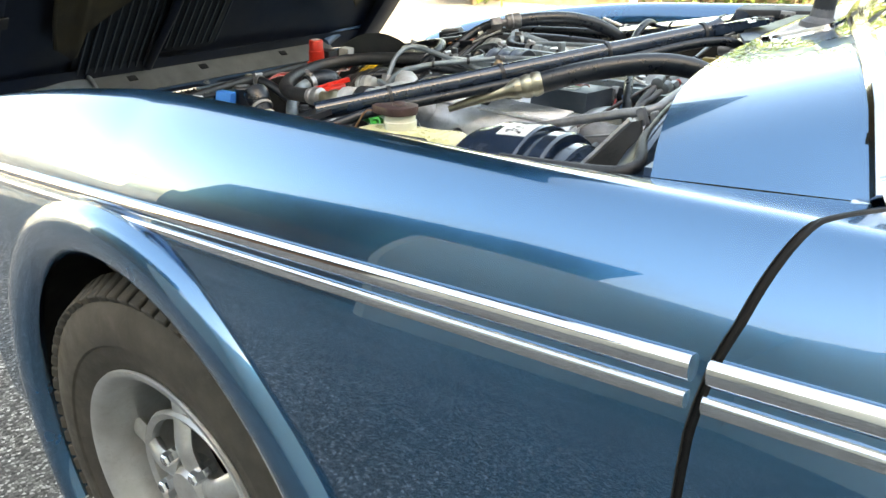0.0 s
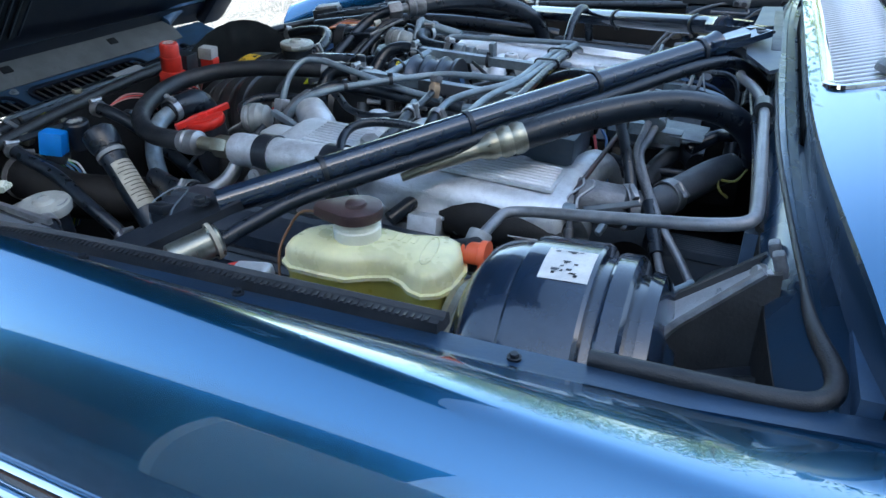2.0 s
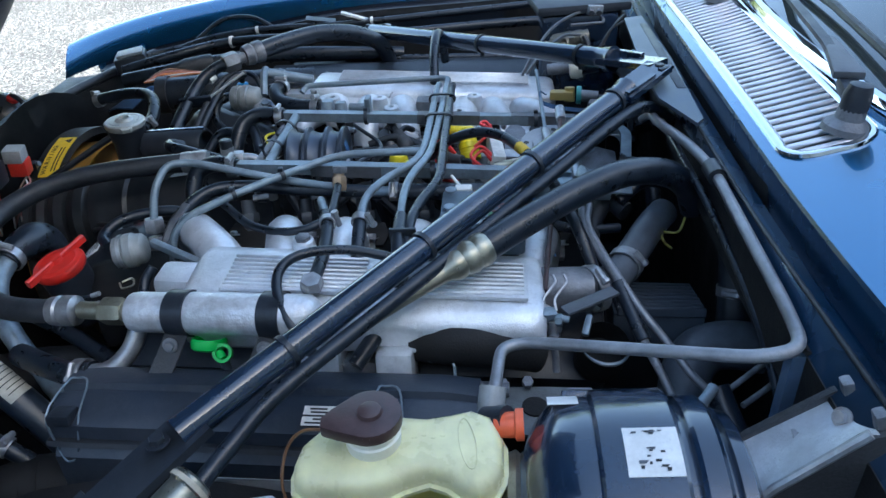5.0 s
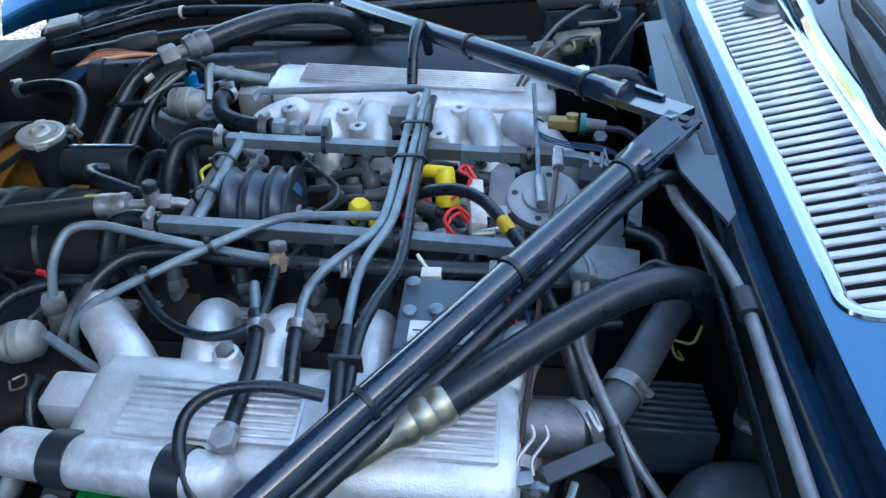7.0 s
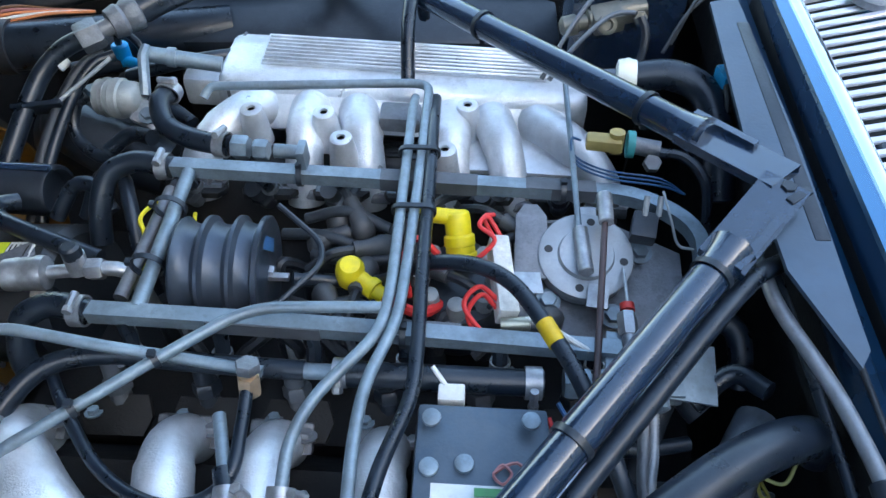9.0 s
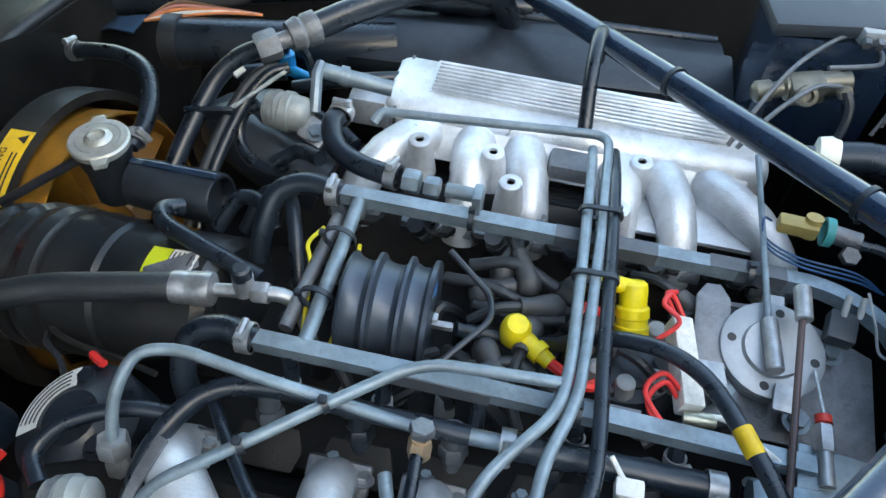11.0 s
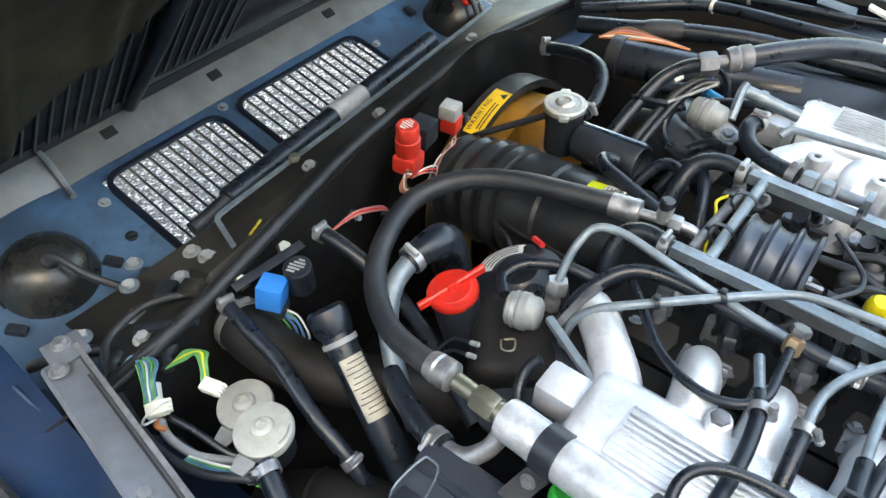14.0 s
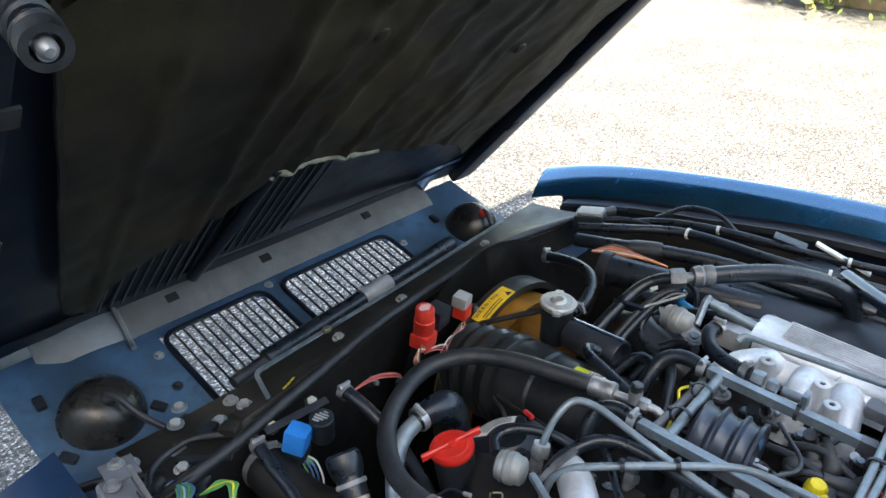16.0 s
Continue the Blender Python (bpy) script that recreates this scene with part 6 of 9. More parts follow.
def tank(levels):
    bm, rings = bmesh.new(), []
    for z, grow in levels:
        row = []
        for j, (x, y) in enumerate(OUT):
            (ax, ay), (bx, by) = OUT[j - 1], OUT[(j + 1) % len(OUT)]
            n = Vector((-(by - ay), bx - ax)).normalized() * grow
            row.append(bm.verts.new((x - n.x, y - n.y, z)))
        rings.append(row)
    for p, q in zip(rings, rings[1:]):
        for j in range(len(OUT)):
            bm.faces.new((p[j - 1], p[j], q[j], q[j - 1]))
    bm.faces.new(rings[0]), bm.faces.new(rings[-1])
    return bm


upper_half = part("tank_upper", tank([(0.7795, 0.0), (0.7797, 0.0036), (0.7832, 0.0038), (0.7836, 0.0004), (0.790, 0.0), (0.795, -0.0008), (0.799, -0.003), (0.8015, -0.007), (0.8025, -0.013)]), TANK, res, "cloudy yellowed tank", angle=40)
part("tank_lower", tank([(0.752, -0.009), (0.754, -0.005), (0.758, -0.0025), (0.780, 0.0)]), FLUID, res, "amber lower half holding fluid", angle=60)
NECK = Vector((0.213, -0.520, 0.800))
part("filler_neck", lathe([(0, 0.0195), (0.002, 0.0205), (0.012, 0.021), (0.013, 0.0195), (0.022, 0.0195), (0.024, 0.018)], NECK, (0, 0, 1), 32), CLEAR_CAP, res, "cream filler neck")
lobe = [(0.0235 * math.cos(a), 0.0235 * math.sin(a)) for a in [radians(-115 + 230 * k / 20) for k in range(21)]] + [(-0.026, 0.012), (-0.036, 0.005), (-0.037, -0.005), (-0.026, -0.012)]
cap = part("filler_cap", merged(slab(lobe, 0.011, Matrix.Translation(NECK + Vector((0, 0, 0.0205))) @ Matrix.Rotation(radians(15), 4, "Z"), 0.0028), lathe([(0.030, 0.010), (0.0345, 0.0085), (0.036, 0.006), (0.036, 0)], NECK, (0, 0, 1), 24)), BROWN_CAP, res, "brown screw cap with float switch")
part("switch_lead", hose([NECK + Vector((-0.030, -0.008, 0.022)), NECK + Vector((-0.05, -0.008, 0.020)), (0.149, -0.530, 0.803), (0.146, -0.545, 0.785), (0.152, -0.558, 0.76)], 0.0013, 6), W["brown"], cap)
part("embossed_oval", sweep([Vector((0.283 + 0.006 * math.cos(t) - 0.004 * math.sin(t), -0.522 + 0.024 * math.sin(t), 0.8026)) for t in [2 * math.pi * k / 24 for k in range(25)]], 0.0007, 5), TANK, upper_half)
for k in range(4):
    part("embossed_mark", block((0.004, 0.012, 0.001), (0.243 + 0.007 * k, -0.512 + 0.002 * (k % 2), 0.8026), bevel=0), TANK, upper_half)
RUSTY = mat("rusty_steel", (0.07, 0.035, 0.03), 0.55, 0.4, 0.3, 60, 0.2, dirt=(0.05, 0.04, 0.035), dirt_amount=0.4)
mc = thing("brake_master_cylinder", "dark cast master cylinder under the reservoir", "master cylinder", (0.23, -0.55, 0.63))
part("cylinder_body", lathe([(0, 0.016), (0.02, 0.020), (0.14, 0.021), (0.15, 0.03), (0.175, 0.032), (0.18, 0.02)], (0.145, -0.537, 0.722), (1, 0.0, 0.05), 24), BLACK, mc)
for x in (0.185, 0.238):
    part("pipe_union", merged(hex_nut((x, -0.552, 0.735), (0, -0.8, 0.5), 0.0068, 0.010), rod((x, -0.566, 0.742), (x - 0.012, -0.592, 0.70), 0.004)), RUSTY, mc, "rusty brake pipe union")
for x in (0.19, 0.27):
    part("reservoir_seat", rod((x, -0.53, 0.735), (x, -0.53, 0.756), 0.016), BLACK, mc)
wl = thing("brake_wiring_lead", "thin black lead looped under the reservoir", "wiring", (0.15, -0.58, 0.7))
part("lead", hose([(0.12, -0.57, 0.76), (0.13, -0.59, 0.74), (0.16, -0.60, 0.72), (0.20, -0.615, 0.715), (0.24, -0.62, 0.70)], 0.0045, 8), HOSE, wl)
part("lead", hose([(0.14, -0.56, 0.74), (0.136, -0.58, 0.72), (0.15, -0.60, 0.70)], 0.003, 8), HOSE, wl)
modb = thing("grey_metal_cover", "small bright pressed metal cover beside the reservoir", "cover", (0.12, -0.565, 0.72))
part("cover", block((0.038, 0.032, 0.040), (0.124, -0.562, 0.752), (4, -4, 8), 0.007, 3), ALLOY, modb)
pot = thing("fuel_filter_pot", "small dull zinc cylinder with crimped rim", "canister", (0.085, -0.585, 0.75))
pa, pbv = Vector((0.054, -0.586, 0.776)), Vector((0.078, -0.546, 0.784))
part("pot_body", lathe([(0, 0.0), (0.0, 0.010), (0.003, 0.0145), (0.008, 0.0148), (0.040, 0.0150), (0.042, 0.0170), (0.048, 0.0170), (0.050, 0.014), (0.050, 0)], pa, pbv - pa, 26), mat("tarnished_zinc_can", (0.27, 0.28, 0.25), 0.3, 0.75, 0.3, 50, 0.05, dirt=(0.10, 0.10, 0.08), dirt_amount=0.35), pot)
part("pot_gasket", ring(pbv - (pbv - pa).normalized() * 0.004, pbv - pa, 0.0168, 0.004, 0.0012, 26), OLD_PAPER, pot, "pale rubber ring")
part("red_terminal", hose([(0.090, -0.562, 0.756), (0.095, -0.557, 0.764), (0.103, -0.553, 0.766), (0.109, -0.552, 0.760)], 0.0026, 8), RED_DULL, pot)
loop_wires("wing_side_wires", "loose red and blue wires beside the wing", [[(0.06, -0.60, 0.755), (0.09, -0.605, 0.758), (0.12, -0.59, 0.765)], [(0.07, -0.61, 0.75), (0.10, -0.61, 0.752), (0.13, -0.60, 0.75)], [(0.04, -0.59, 0.76), (0.07, -0.605, 0.762), (0.10, -0.60, 0.766)]], [W["red"], W["blue"], W["brown"]], 0.0022)

# ---- black cover along one cylinder bank ----
cov = thing("air_filter_box", "long matt black air filter box with wire clips", "air filter", (0.08, -0.41, 0.6))
BOX = mat("filter_box_plastic", (0.014, 0.022, 0.036), 0.36, 0.0, 0.3, 14, 0.15, dirt=(0.075, 0.08, 0.09), dirt_amount=0.35)


def box_line(sec, x0, x1, n=12):
    """A moulded length of the filter box: its section drawn along the bank, drifting outward to the rear."""
    bm, rings = bmesh.new(), []
    for k in range(n + 1):
        x = x0 + (x1 - x0) * k / n
        e = 0.004 if k in (0, n) else 0.0
        rings.append([bm.verts.new((x, y - 0.035 * (x + 0.11) + (0.0 if y > -0.42 else e), z - e)) for y, z in sec])
    for p, q in zip(rings, rings[1:]):
        for m in range(len(sec)):
            bm.faces.new((p[m - 1], p[m], q[m], q[m - 1]))
    bm.faces.new(rings[0]), bm.faces.new(rings[-1])
    return bm


part("box_body", box_line([(-0.375, 0.60), (-0.375, 0.715), (-0.440, 0.712), (-0.452, 0.700), (-0.458, 0.60)], -0.115, 0.283), BOX, cov)
lid = part("box_lid", box_line([(-0.362, 0.722), (-0.366, 0.736), (-0.372, 0.740), (-0.395, 0.7415), (-0.3985, 0.736), (-0.402, 0.736), (-0.405, 0.740), (-0.432, 0.734), (-0.440, 0.729), (-0.443, 0.716), (-0.40, 0.712)], -0.12, 0.288), BOX, cov, "black moulded lid", angle=30)
part("lid_seam", box_line([(-0.40, 0.708), (-0.447, 0.708), (-0.450, 0.711), (-0.447, 0.715), (-0.40, 0.715)], -0.121, 0.289), SEAL, cov)
for x in (-0.105, 0.20):
    y = -0.438 - 0.035 * (x + 0.11)
    part("wire_clip", sweep(smooth_path([(x - 0.006, y - 0.006, 0.700), (x - 0.012, y + 0.004, 0.736), (x - 0.006, y + 0.040, 0.745), (x + 0.0, y + 0.046, 0.744), (x + 0.014, y + 0.040, 0.745), (x + 0.020, y + 0.004, 0.736), (x + 0.014, y - 0.010, 0.700), (x + 0.004, y - 0.014, 0.694), (x - 0.006, y - 0.006, 0.700)], 4), 0.0011, 6), PIPE, cov, "spring wire clip")
    part("clip_seat", block((0.022, 0.02, 0.012), (x + 0.004, y + 0.004, 0.735), (-12, 0, 0), 0.003), BLACK, cov)
part("box_label", block((0.13, 0.001, 0.036), (0.10, -0.467, 0.672), (0, 0, -2), 0), GREY_PLASTIC, cov, "dull printed label")
pl = part("lid_paper", block((0.064, 0.020, 0.001), (0.160, -0.4345, 0.7372), (12, 0, -2), 0), PAPER, lid, "dusty paper label")
for k in range(5):
    part("print_line", block((0.016 + 0.006 * (k % 3), 0.0016, 0.0006), (0.142 + 0.004 * (k % 2), -0.4275 - 0.0035 * k, 0.7395 - 0.00078 * k), (12, 0, -2), 0), INK, pl)
snk = thing("air_intake_trunk", "black ribbed intake trunk at the inner wing", "duct", (-0.2, -0.42, 0.62))
part("trunk", hose([(-0.13, -0.42, 0.615), (-0.18, -0.43, 0.62), (-0.23, -0.45, 0.605), (-0.28, -0.47, 0.57)], 0.036, 18), BAY, snk)
for k in range(5):
    part("rib", ring(Vector((-0.16, -0.4265, 0.6175)).lerp(Vector((-0.225, -0.448, 0.6085)), k / 4), (-0.065, -0.02, -0.006), 0.0356, 0.005, 0.003, 24), BAY, snk)

# ---- fuel cooler cylinder on the left plenum ----
FOIL = mat("wrinkled_foil", (0.62, 0.65, 0.69), 0.4, 0.4, 0.2, 70, 0.9, 90, dirt=(0.3, 0.3, 0.31), dirt_amount=0.35)
cool = thing("fuel_cooler", "silver painted fuel cooler cylinder held by black straps", "fuel cooler", (0.03, -0.345, 0.75))
ca, cb = Vector((-0.062, -0.333, 0.779)), Vector((0.135, -0.357, 0.790))
cd = (cb - ca).normalized()
part("cooler_body", lathe([(0, 0.012), (0.006, 0.018), (0.045, 0.0185), (0.05, 0.0215), (0.19, 0.0215), (0.197, 0.016), (0.2, 0.010)], ca, cd, 28), FOIL, cool)
for q in (0.055, 0.155):
    p = ca + cd * q
    st = part("strap", ring(p, cd, 0.0217, 0.022, 0.002, 26), BLACK, cool, "black rubber strap")
    part("strap_leg", grid(lambda u, v: p + Vector((-0.012 + 0.024 * v - 0.020 * u, -0.0195 - 0.009 * u - 0.016 * u * u, -0.006 - 0.038 * u)), 8, 3, 0.0025), CAST_DARK, st, "dark metal strap end")
    bolt(st, p + Vector((-0.008, -0.0265, -0.019)), (0, -1, 0.35), 0.0052, DULL_ALLOY)
part("cooler_union", merged(hex_nut(ca - cd * 0.036, cd, 0.0145, 0.026), rod(ca - cd * 0.062, ca - cd * 0.03, 0.0092), rod(ca - cd * 0.012, ca, 0.011)), BRASS, cool, "plated hexagon union")
part("foil_sleeve", lathe([(0, 0.0195), (0.006, 0.0205), (0.044, 0.0205), (0.048, 0.0195)], ca, cd, 22), FOIL, cool, "wrinkled silver foil sleeve")
loop_hose = thing("fuel_cooler_hose", "thick black hose looping to the compressor", "hose", (-0.25, -0.2, 0.74))
part("hose", hose([(-0.138, -0.322, 0.774), (-0.17, -0.322, 0.772), (-0.225, -0.309, 0.770), (-0.278, -0.270, 0.772), (-0.310, -0.215, 0.778), (-0.323, -0.150, 0.784), (-0.295, -0.095, 0.792), (-0.235, -0.062, 0.798), (-0.165, -0.045, 0.80), (-0.105, -0.032, 0.799)], 0.0128, 18, 8), MATT_HOSE, loop_hose)
part("near_ferrule", lathe([(0, 0.0145), (0.010, 0.0162), (0.013, 0.0145), (0.016, 0.0162), (0.028, 0.0158), (0.032, 0.010)], (-0.158, -0.322, 0.772), (1, -0.05, 0.06), 22), ZINC, loop_hose, "plated ferrule")
part("far_ferrule", lathe([(0, 0.0138), (0.010, 0.0148), (0.013, 0.0138), (0.016, 0.0148), (0.024, 0.0145), (0.028, 0.0155), (0.034, 0.0145), (0.036, 0.008)], (-0.118, -0.034, 0.799), (1, 0.12, 0.0), 22), ZINC, loop_hose, "plated ferrule")
part("far_union", merged(rod((-0.085, -0.030, 0.799), (-0.045, -0.025, 0.80), 0.006), rod((-0.058, -0.026, 0.797), (-0.058, -0.022, 0.815), 0.009), hex_nut((-0.05, -0.026, 0.80), (1, 0.1, 0), 0.010, 0.014)), ZINC, loop_hose, "bright pipe union")
part("far_bend", pipe([(-0.045, -0.025, 0.80), (-0.018, -0.022, 0.798), (-0.006, -0.03, 0.77), (-0.004, -0.034, 0.74)], 0.0065, 0.014), ZINC, loop_hose)
part("valve_cap", lathe([(0, 0.0085), (0.012, 0.0085), (0.014, 0.006), (0.014, 0)], (-0.058, -0.023, 0.812), (0, 0.1, 1), 14), BLACK, loop_hose)

dip = thing("dipstick", "green plastic dipstick loop in its tube", "dipstick", (0.03, -0.365, 0.70))
part("handle", merged(lathe([(-0.004, 0.0145), (-0.002, 0.0172), (0.003, 0.0178), (0.007, 0.0170), (0.008, 0.0155), (0.006, 0.0125), (0.003, 0.012), (0.003, 0)], (0.020, -0.360, 0.757), (0.05, 0.50, 0.86), 30), ring((0.0375, -0.371, 0.757), (0.1, -0.75, 0.6), 0.0065, 0.006, 0.003, 18)), GREEN, dip, "green plastic handle")
part("stem", rod((0.030, -0.366, 0.757), (0.038, -0.374, 0.752), 0.0045), GREEN, dip)
part("tube", rod((0.036, -0.370, 0.750), (0.05, -0.385, 0.66), 0.005), BLACK, dip)

# ---- oil filler and front timing cover ----
tc = thing("front_pump_housing", "black cast pump housing with paper label", "pump", (-0.18, -0.17, 0.6))
part("housing", lathe([(0, 0.048), (0.02, 0.055), (0.060, 0.055), (0.0632, 0.054), (0.0722, 0.028), (0.076, 0.024), (0.076, 0)], (-0.163, -0.134, 0.672), (-0.15, -0.1, 1), 44), BLACK, tc)
part("cover_neck", block((0.10, 0.11, 0.06), (-0.130, -0.21, 0.708), (8, 4, 30), 0.02, 3), BAY, tc)
hm = Matrix(((0.989, 0, -0.148, -0.163), (0, 0.995, -0.098, -0.134), (0.148, 0.098, 0.984, 0.672), (0, 0, 0, 1)))
hl_ = part("housing_label", grid(lambda u, v: hm @ Vector(((0.0535 - 0.0215 * u) * math.cos(2.0 + 1.5 * v), (0.0535 - 0.0215 * u) * math.sin(2.0 + 1.5 * v), 0.0640 + 0.0074 * u)), 3, 16, 0.0006), PAPER, tc, "curved paper label")
for k in range(4):
    part("print_line", grid(lambda u, v: hm @ Vector(((0.0512 - 0.0050 * k - 0.0018 * u) * math.cos(2.15 + 1.2 * v), (0.0512 - 0.0050 * k - 0.0018 * u) * math.sin(2.15 + 1.2 * v), 0.0654 + 0.00173 * k + 0.0006 * u)), 1, 12, 0.0002), INK, hl_)
for q in ((-0.182, -0.102, 0.738), (-0.135, -0.118, 0.746), (-0.140, -0.16, 0.745)):
    bolt(tc, q, (-0.15, -0.1, 1), 0.008, BLACK)
part("gold_mark", sweep(smooth_path([(-0.128, -0.238, 0.748), (-0.118, -0.232, 0.749), (-0.112, -0.244, 0.748), (-0.122, -0.25, 0.748), (-0.13, -0.24, 0.748)], 5), 0.0012, 5), BRASS, tc)
oil = thing("oil_filler_cap", "bright red oil filler cap with grip bar", "filler cap", (-0.2, -0.225, 0.73))
oc, oa = Vector((-0.203, -0.225, 0.757)), Vector((-0.12, -0.12, 1)).normalized()
part("cap_disc", lathe([(0, 0.027), (0.003, 0.0292), (0.009, 0.0297), (0.0125, 0.028), (0.013, 0.0225), (0.0138, 0.0215), (0.0138, 0)], oc, oa, 40), RED, oil)
ob_ = sweep([Vector((-0.0425, 0, 0.0145)), Vector((0.0425, 0, 0.0145))], 0.004, section=[(0.0032, -0.004), (0.0032, 0.0035), (0.0015, 0.0052), (-0.0015, 0.0052), (-0.0032, 0.0035), (-0.0032, -0.004)], up=(0, 0, 1))
ob_ = merged(ob_, lathe([(0.012, 0.0075), (0.0195, 0.0065), (0.0195, 0)], (0, 0, 0), (0, 0, 1), 16))
ob_.transform(Matrix.Translation(oc) @ oa.to_track_quat("Z", "Y").to_matrix().to_4x4())
grip = part("grip_bar", ob_, RED, oil)
grip.matrix_basis = Matrix.Translation(oc) @ Matrix.Rotation(radians(-66), 4, oa) @ Matrix.Translation(-oc)
part("filler_tube", rod(oc - oa * 0.07, oc, 0.026, 0.027, 24), BLACK, oil)

hb = thing("water_pump_elbow", "black rubber elbow with clip and alloy pipe", "hose", (-0.25, -0.2, 0.70))
part("elbow", hose([(-0.262, -0.150, 0.70), (-0.262, -0.158, 0.748), (-0.262, -0.175, 0.768), (-0.267, -0.205, 0.772), (-0.270, -0.222, 0.768)], [0.0225] * 12 + [0.0222, 0.0215, 0.0205, 0.0195, 0.0185, 0.0175, 0.0165, 0.0158] + [0.0155] * 5, 18), HOSE, hb)
clamp(hb, (-0.268, -0.217, 0.770), (-0.1, -1, -0.15), 0.0160, (0.3, -0.3, 1), 0.010)
part("alloy_pipe", hose([(-0.269, -0.21, 0.77), (-0.268, -0.25, 0.758), (-0.25, -0.285, 0.735), (-0.215, -0.315, 0.70), (-0.18, -0.33, 0.65)], 0.0118, 14), PIPE, hb, "dull alloy pipe")
tube = thing("radiator_top_hose", "black radiator hose with worn paper label", "hose", (-0.25, -0.34, 0.65))
t0, t1 = Vector((-0.290, -0.333, 0.762)), Vector((-0.150, -0.380, 0.625))
td = (t1 - t0).normalized()
part("hose", rod(t0, t1, 0.0175, n=22), HOSE, tube)
part("mouth", lathe([(-0.010, 0.012), (-0.012, 0.018), (-0.008, 0.0222), (0.0, 0.0228), (0.012, 0.0215), (0.02, 0.019)], t0, td, 26), HOSE, tube)
part("hose_band", ring(t0 + td * 0.028, td, 0.0182, 0.006, 0.0018, 26), GREY_PLASTIC, tube)
q1 = td.cross(Vector((0, 0, 1))).normalized()
q2 = q1.cross(td)
OLD_LABEL = mat("greyed_label", (0.48, 0.46, 0.38), 0.55, 0.0, 0.15, 60, 0.0, dirt=(0.2, 0.19, 0.16), dirt_amount=0.4)
lab = part("hose_label", grid(lambda u, v: t0 + td * (0.046 + 0.072 * u) + (q1 * math.sin(-0.85 + 1.7 * v) + q2 * math.cos(-0.85 + 1.7 * v)) * 0.0179, 4, 12, 0.0004), OLD_LABEL, tube, "dusty paper label")
for k in range(11):
    part("print_line", grid(lambda u, v: t0 + td * (0.051 + 0.0058 * k + 0.0011 * u) + (q1 * math.sin(-0.8 + (1.2 + 0.35 * ((k * 7) % 3) / 2) * v) + q2 * math.cos(-0.8 + (1.2 + 0.35 * ((k * 7) % 3) / 2) * v)) * 0.0184, 1, 8, 0.0001), INK, lab)
fat = thing("lower_radiator_hose", "fat dusty black hose below the relays, darkened for shade", "hose", (-0.33, -0.36, 0.62))
# bay black replaces hose rubber here, for the shadow the hose lies in
part("hose", hose([(-0.425, -0.365, 0.70), (-0.385, -0.372, 0.70), (-0.33, -0.365, 0.685), (-0.275, -0.345, 0.68), (-0.22, -0.31, 0.67), (-0.17, -0.27, 0.64)], 0.032, 18), BAY, fat)
clamp(fat, (-0.410, -0.3675, 0.7003), (1, -0.17, 0.0), 0.0332, (0, 0.3, 1))
thin = thing("expansion_hose", "slim black hose crossing below the relays", "hose", (-0.35, -0.38, 0.7))
part("hose", hose([(-0.435, -0.372, 0.742), (-0.402, -0.378, 0.740), (-0.365, -0.384, 0.733), (-0.323, -0.388, 0.722), (-0.259, -0.405, 0.70), (-0.212, -0.410, 0.675), (-0.16, -0.415, 0.63)], 0.0088, 12), HOSE, thin)
clamp(thin, (-0.412, -0.376, 0.741), (0.95, -0.15, -0.1), 0.0098, (-0.3, 0.2, 1))
clamp(thin, (-0.200, -0.411, 0.667), (0.9, -0.1, -0.6), 0.0098, (0.3, 0.2, 1))
upl = thing("heater_feed_hose", "slim black hose from the crossmember", "hose", (-0.35, -0.2, 0.7))
part("hose", hose([(-0.392, -0.243, 0.766), (-0.37, -0.24, 0.762), (-0.33, -0.236, 0.745), (-0.28, -0.235, 0.715), (-0.2, -0.26, 0.69), (-0.12, -0.30, 0.67)], 0.0095, 12), HOSE, upl)
clamp(upl, (-0.388, -0.243, 0.766), (1, 0, -0.1), 0.0105, (0, 0, 1))
low = thing("cross_water_hose", "black water hose with clip beside the cooler", "hose", (-0.15, -0.35, 0.70))
part("hose", hose([(-0.215, -0.325, 0.715), (-0.175, -0.345, 0.718), (-0.135, -0.362, 0.722), (-0.105, -0.368, 0.728)], 0.0125, 14), HOSE, low)
clamp(low, (-0.118, -0.366, 0.726), (1, -0.2, 0.2), 0.0135, (-0.2, -0.6, 0.8), 0.014)
part("metal_elbow", pipe([(-0.112, -0.367, 0.727), (-0.085, -0.369, 0.731), (-0.066, -0.352, 0.745), (-0.06, -0.335, 0.765)], 0.0095, 0.014), ZINC, low, "bright metal elbow")
for p0, p1 in (((-0.155, -0.26, 0.745), (-0.13, -0.258, 0.752)), ((-0.15, -0.273, 0.742), (-0.125, -0.271, 0.748))):
    q = thing("wire_terminal", "white wire terminal on a black lead", "connector", p0, "white terminals")
    part("terminal", rod(p0, Vector(p0).lerp(p1, 0.4), 0.0029, n=8), GREY_PLASTIC, q)
    part("lead", hose([p0, Vector(p0) + Vector((-0.02, -0.004, -0.004)), Vector(p0) + Vector((-0.035, -0.02, -0.02))], 0.002, 6), HOSE, q)

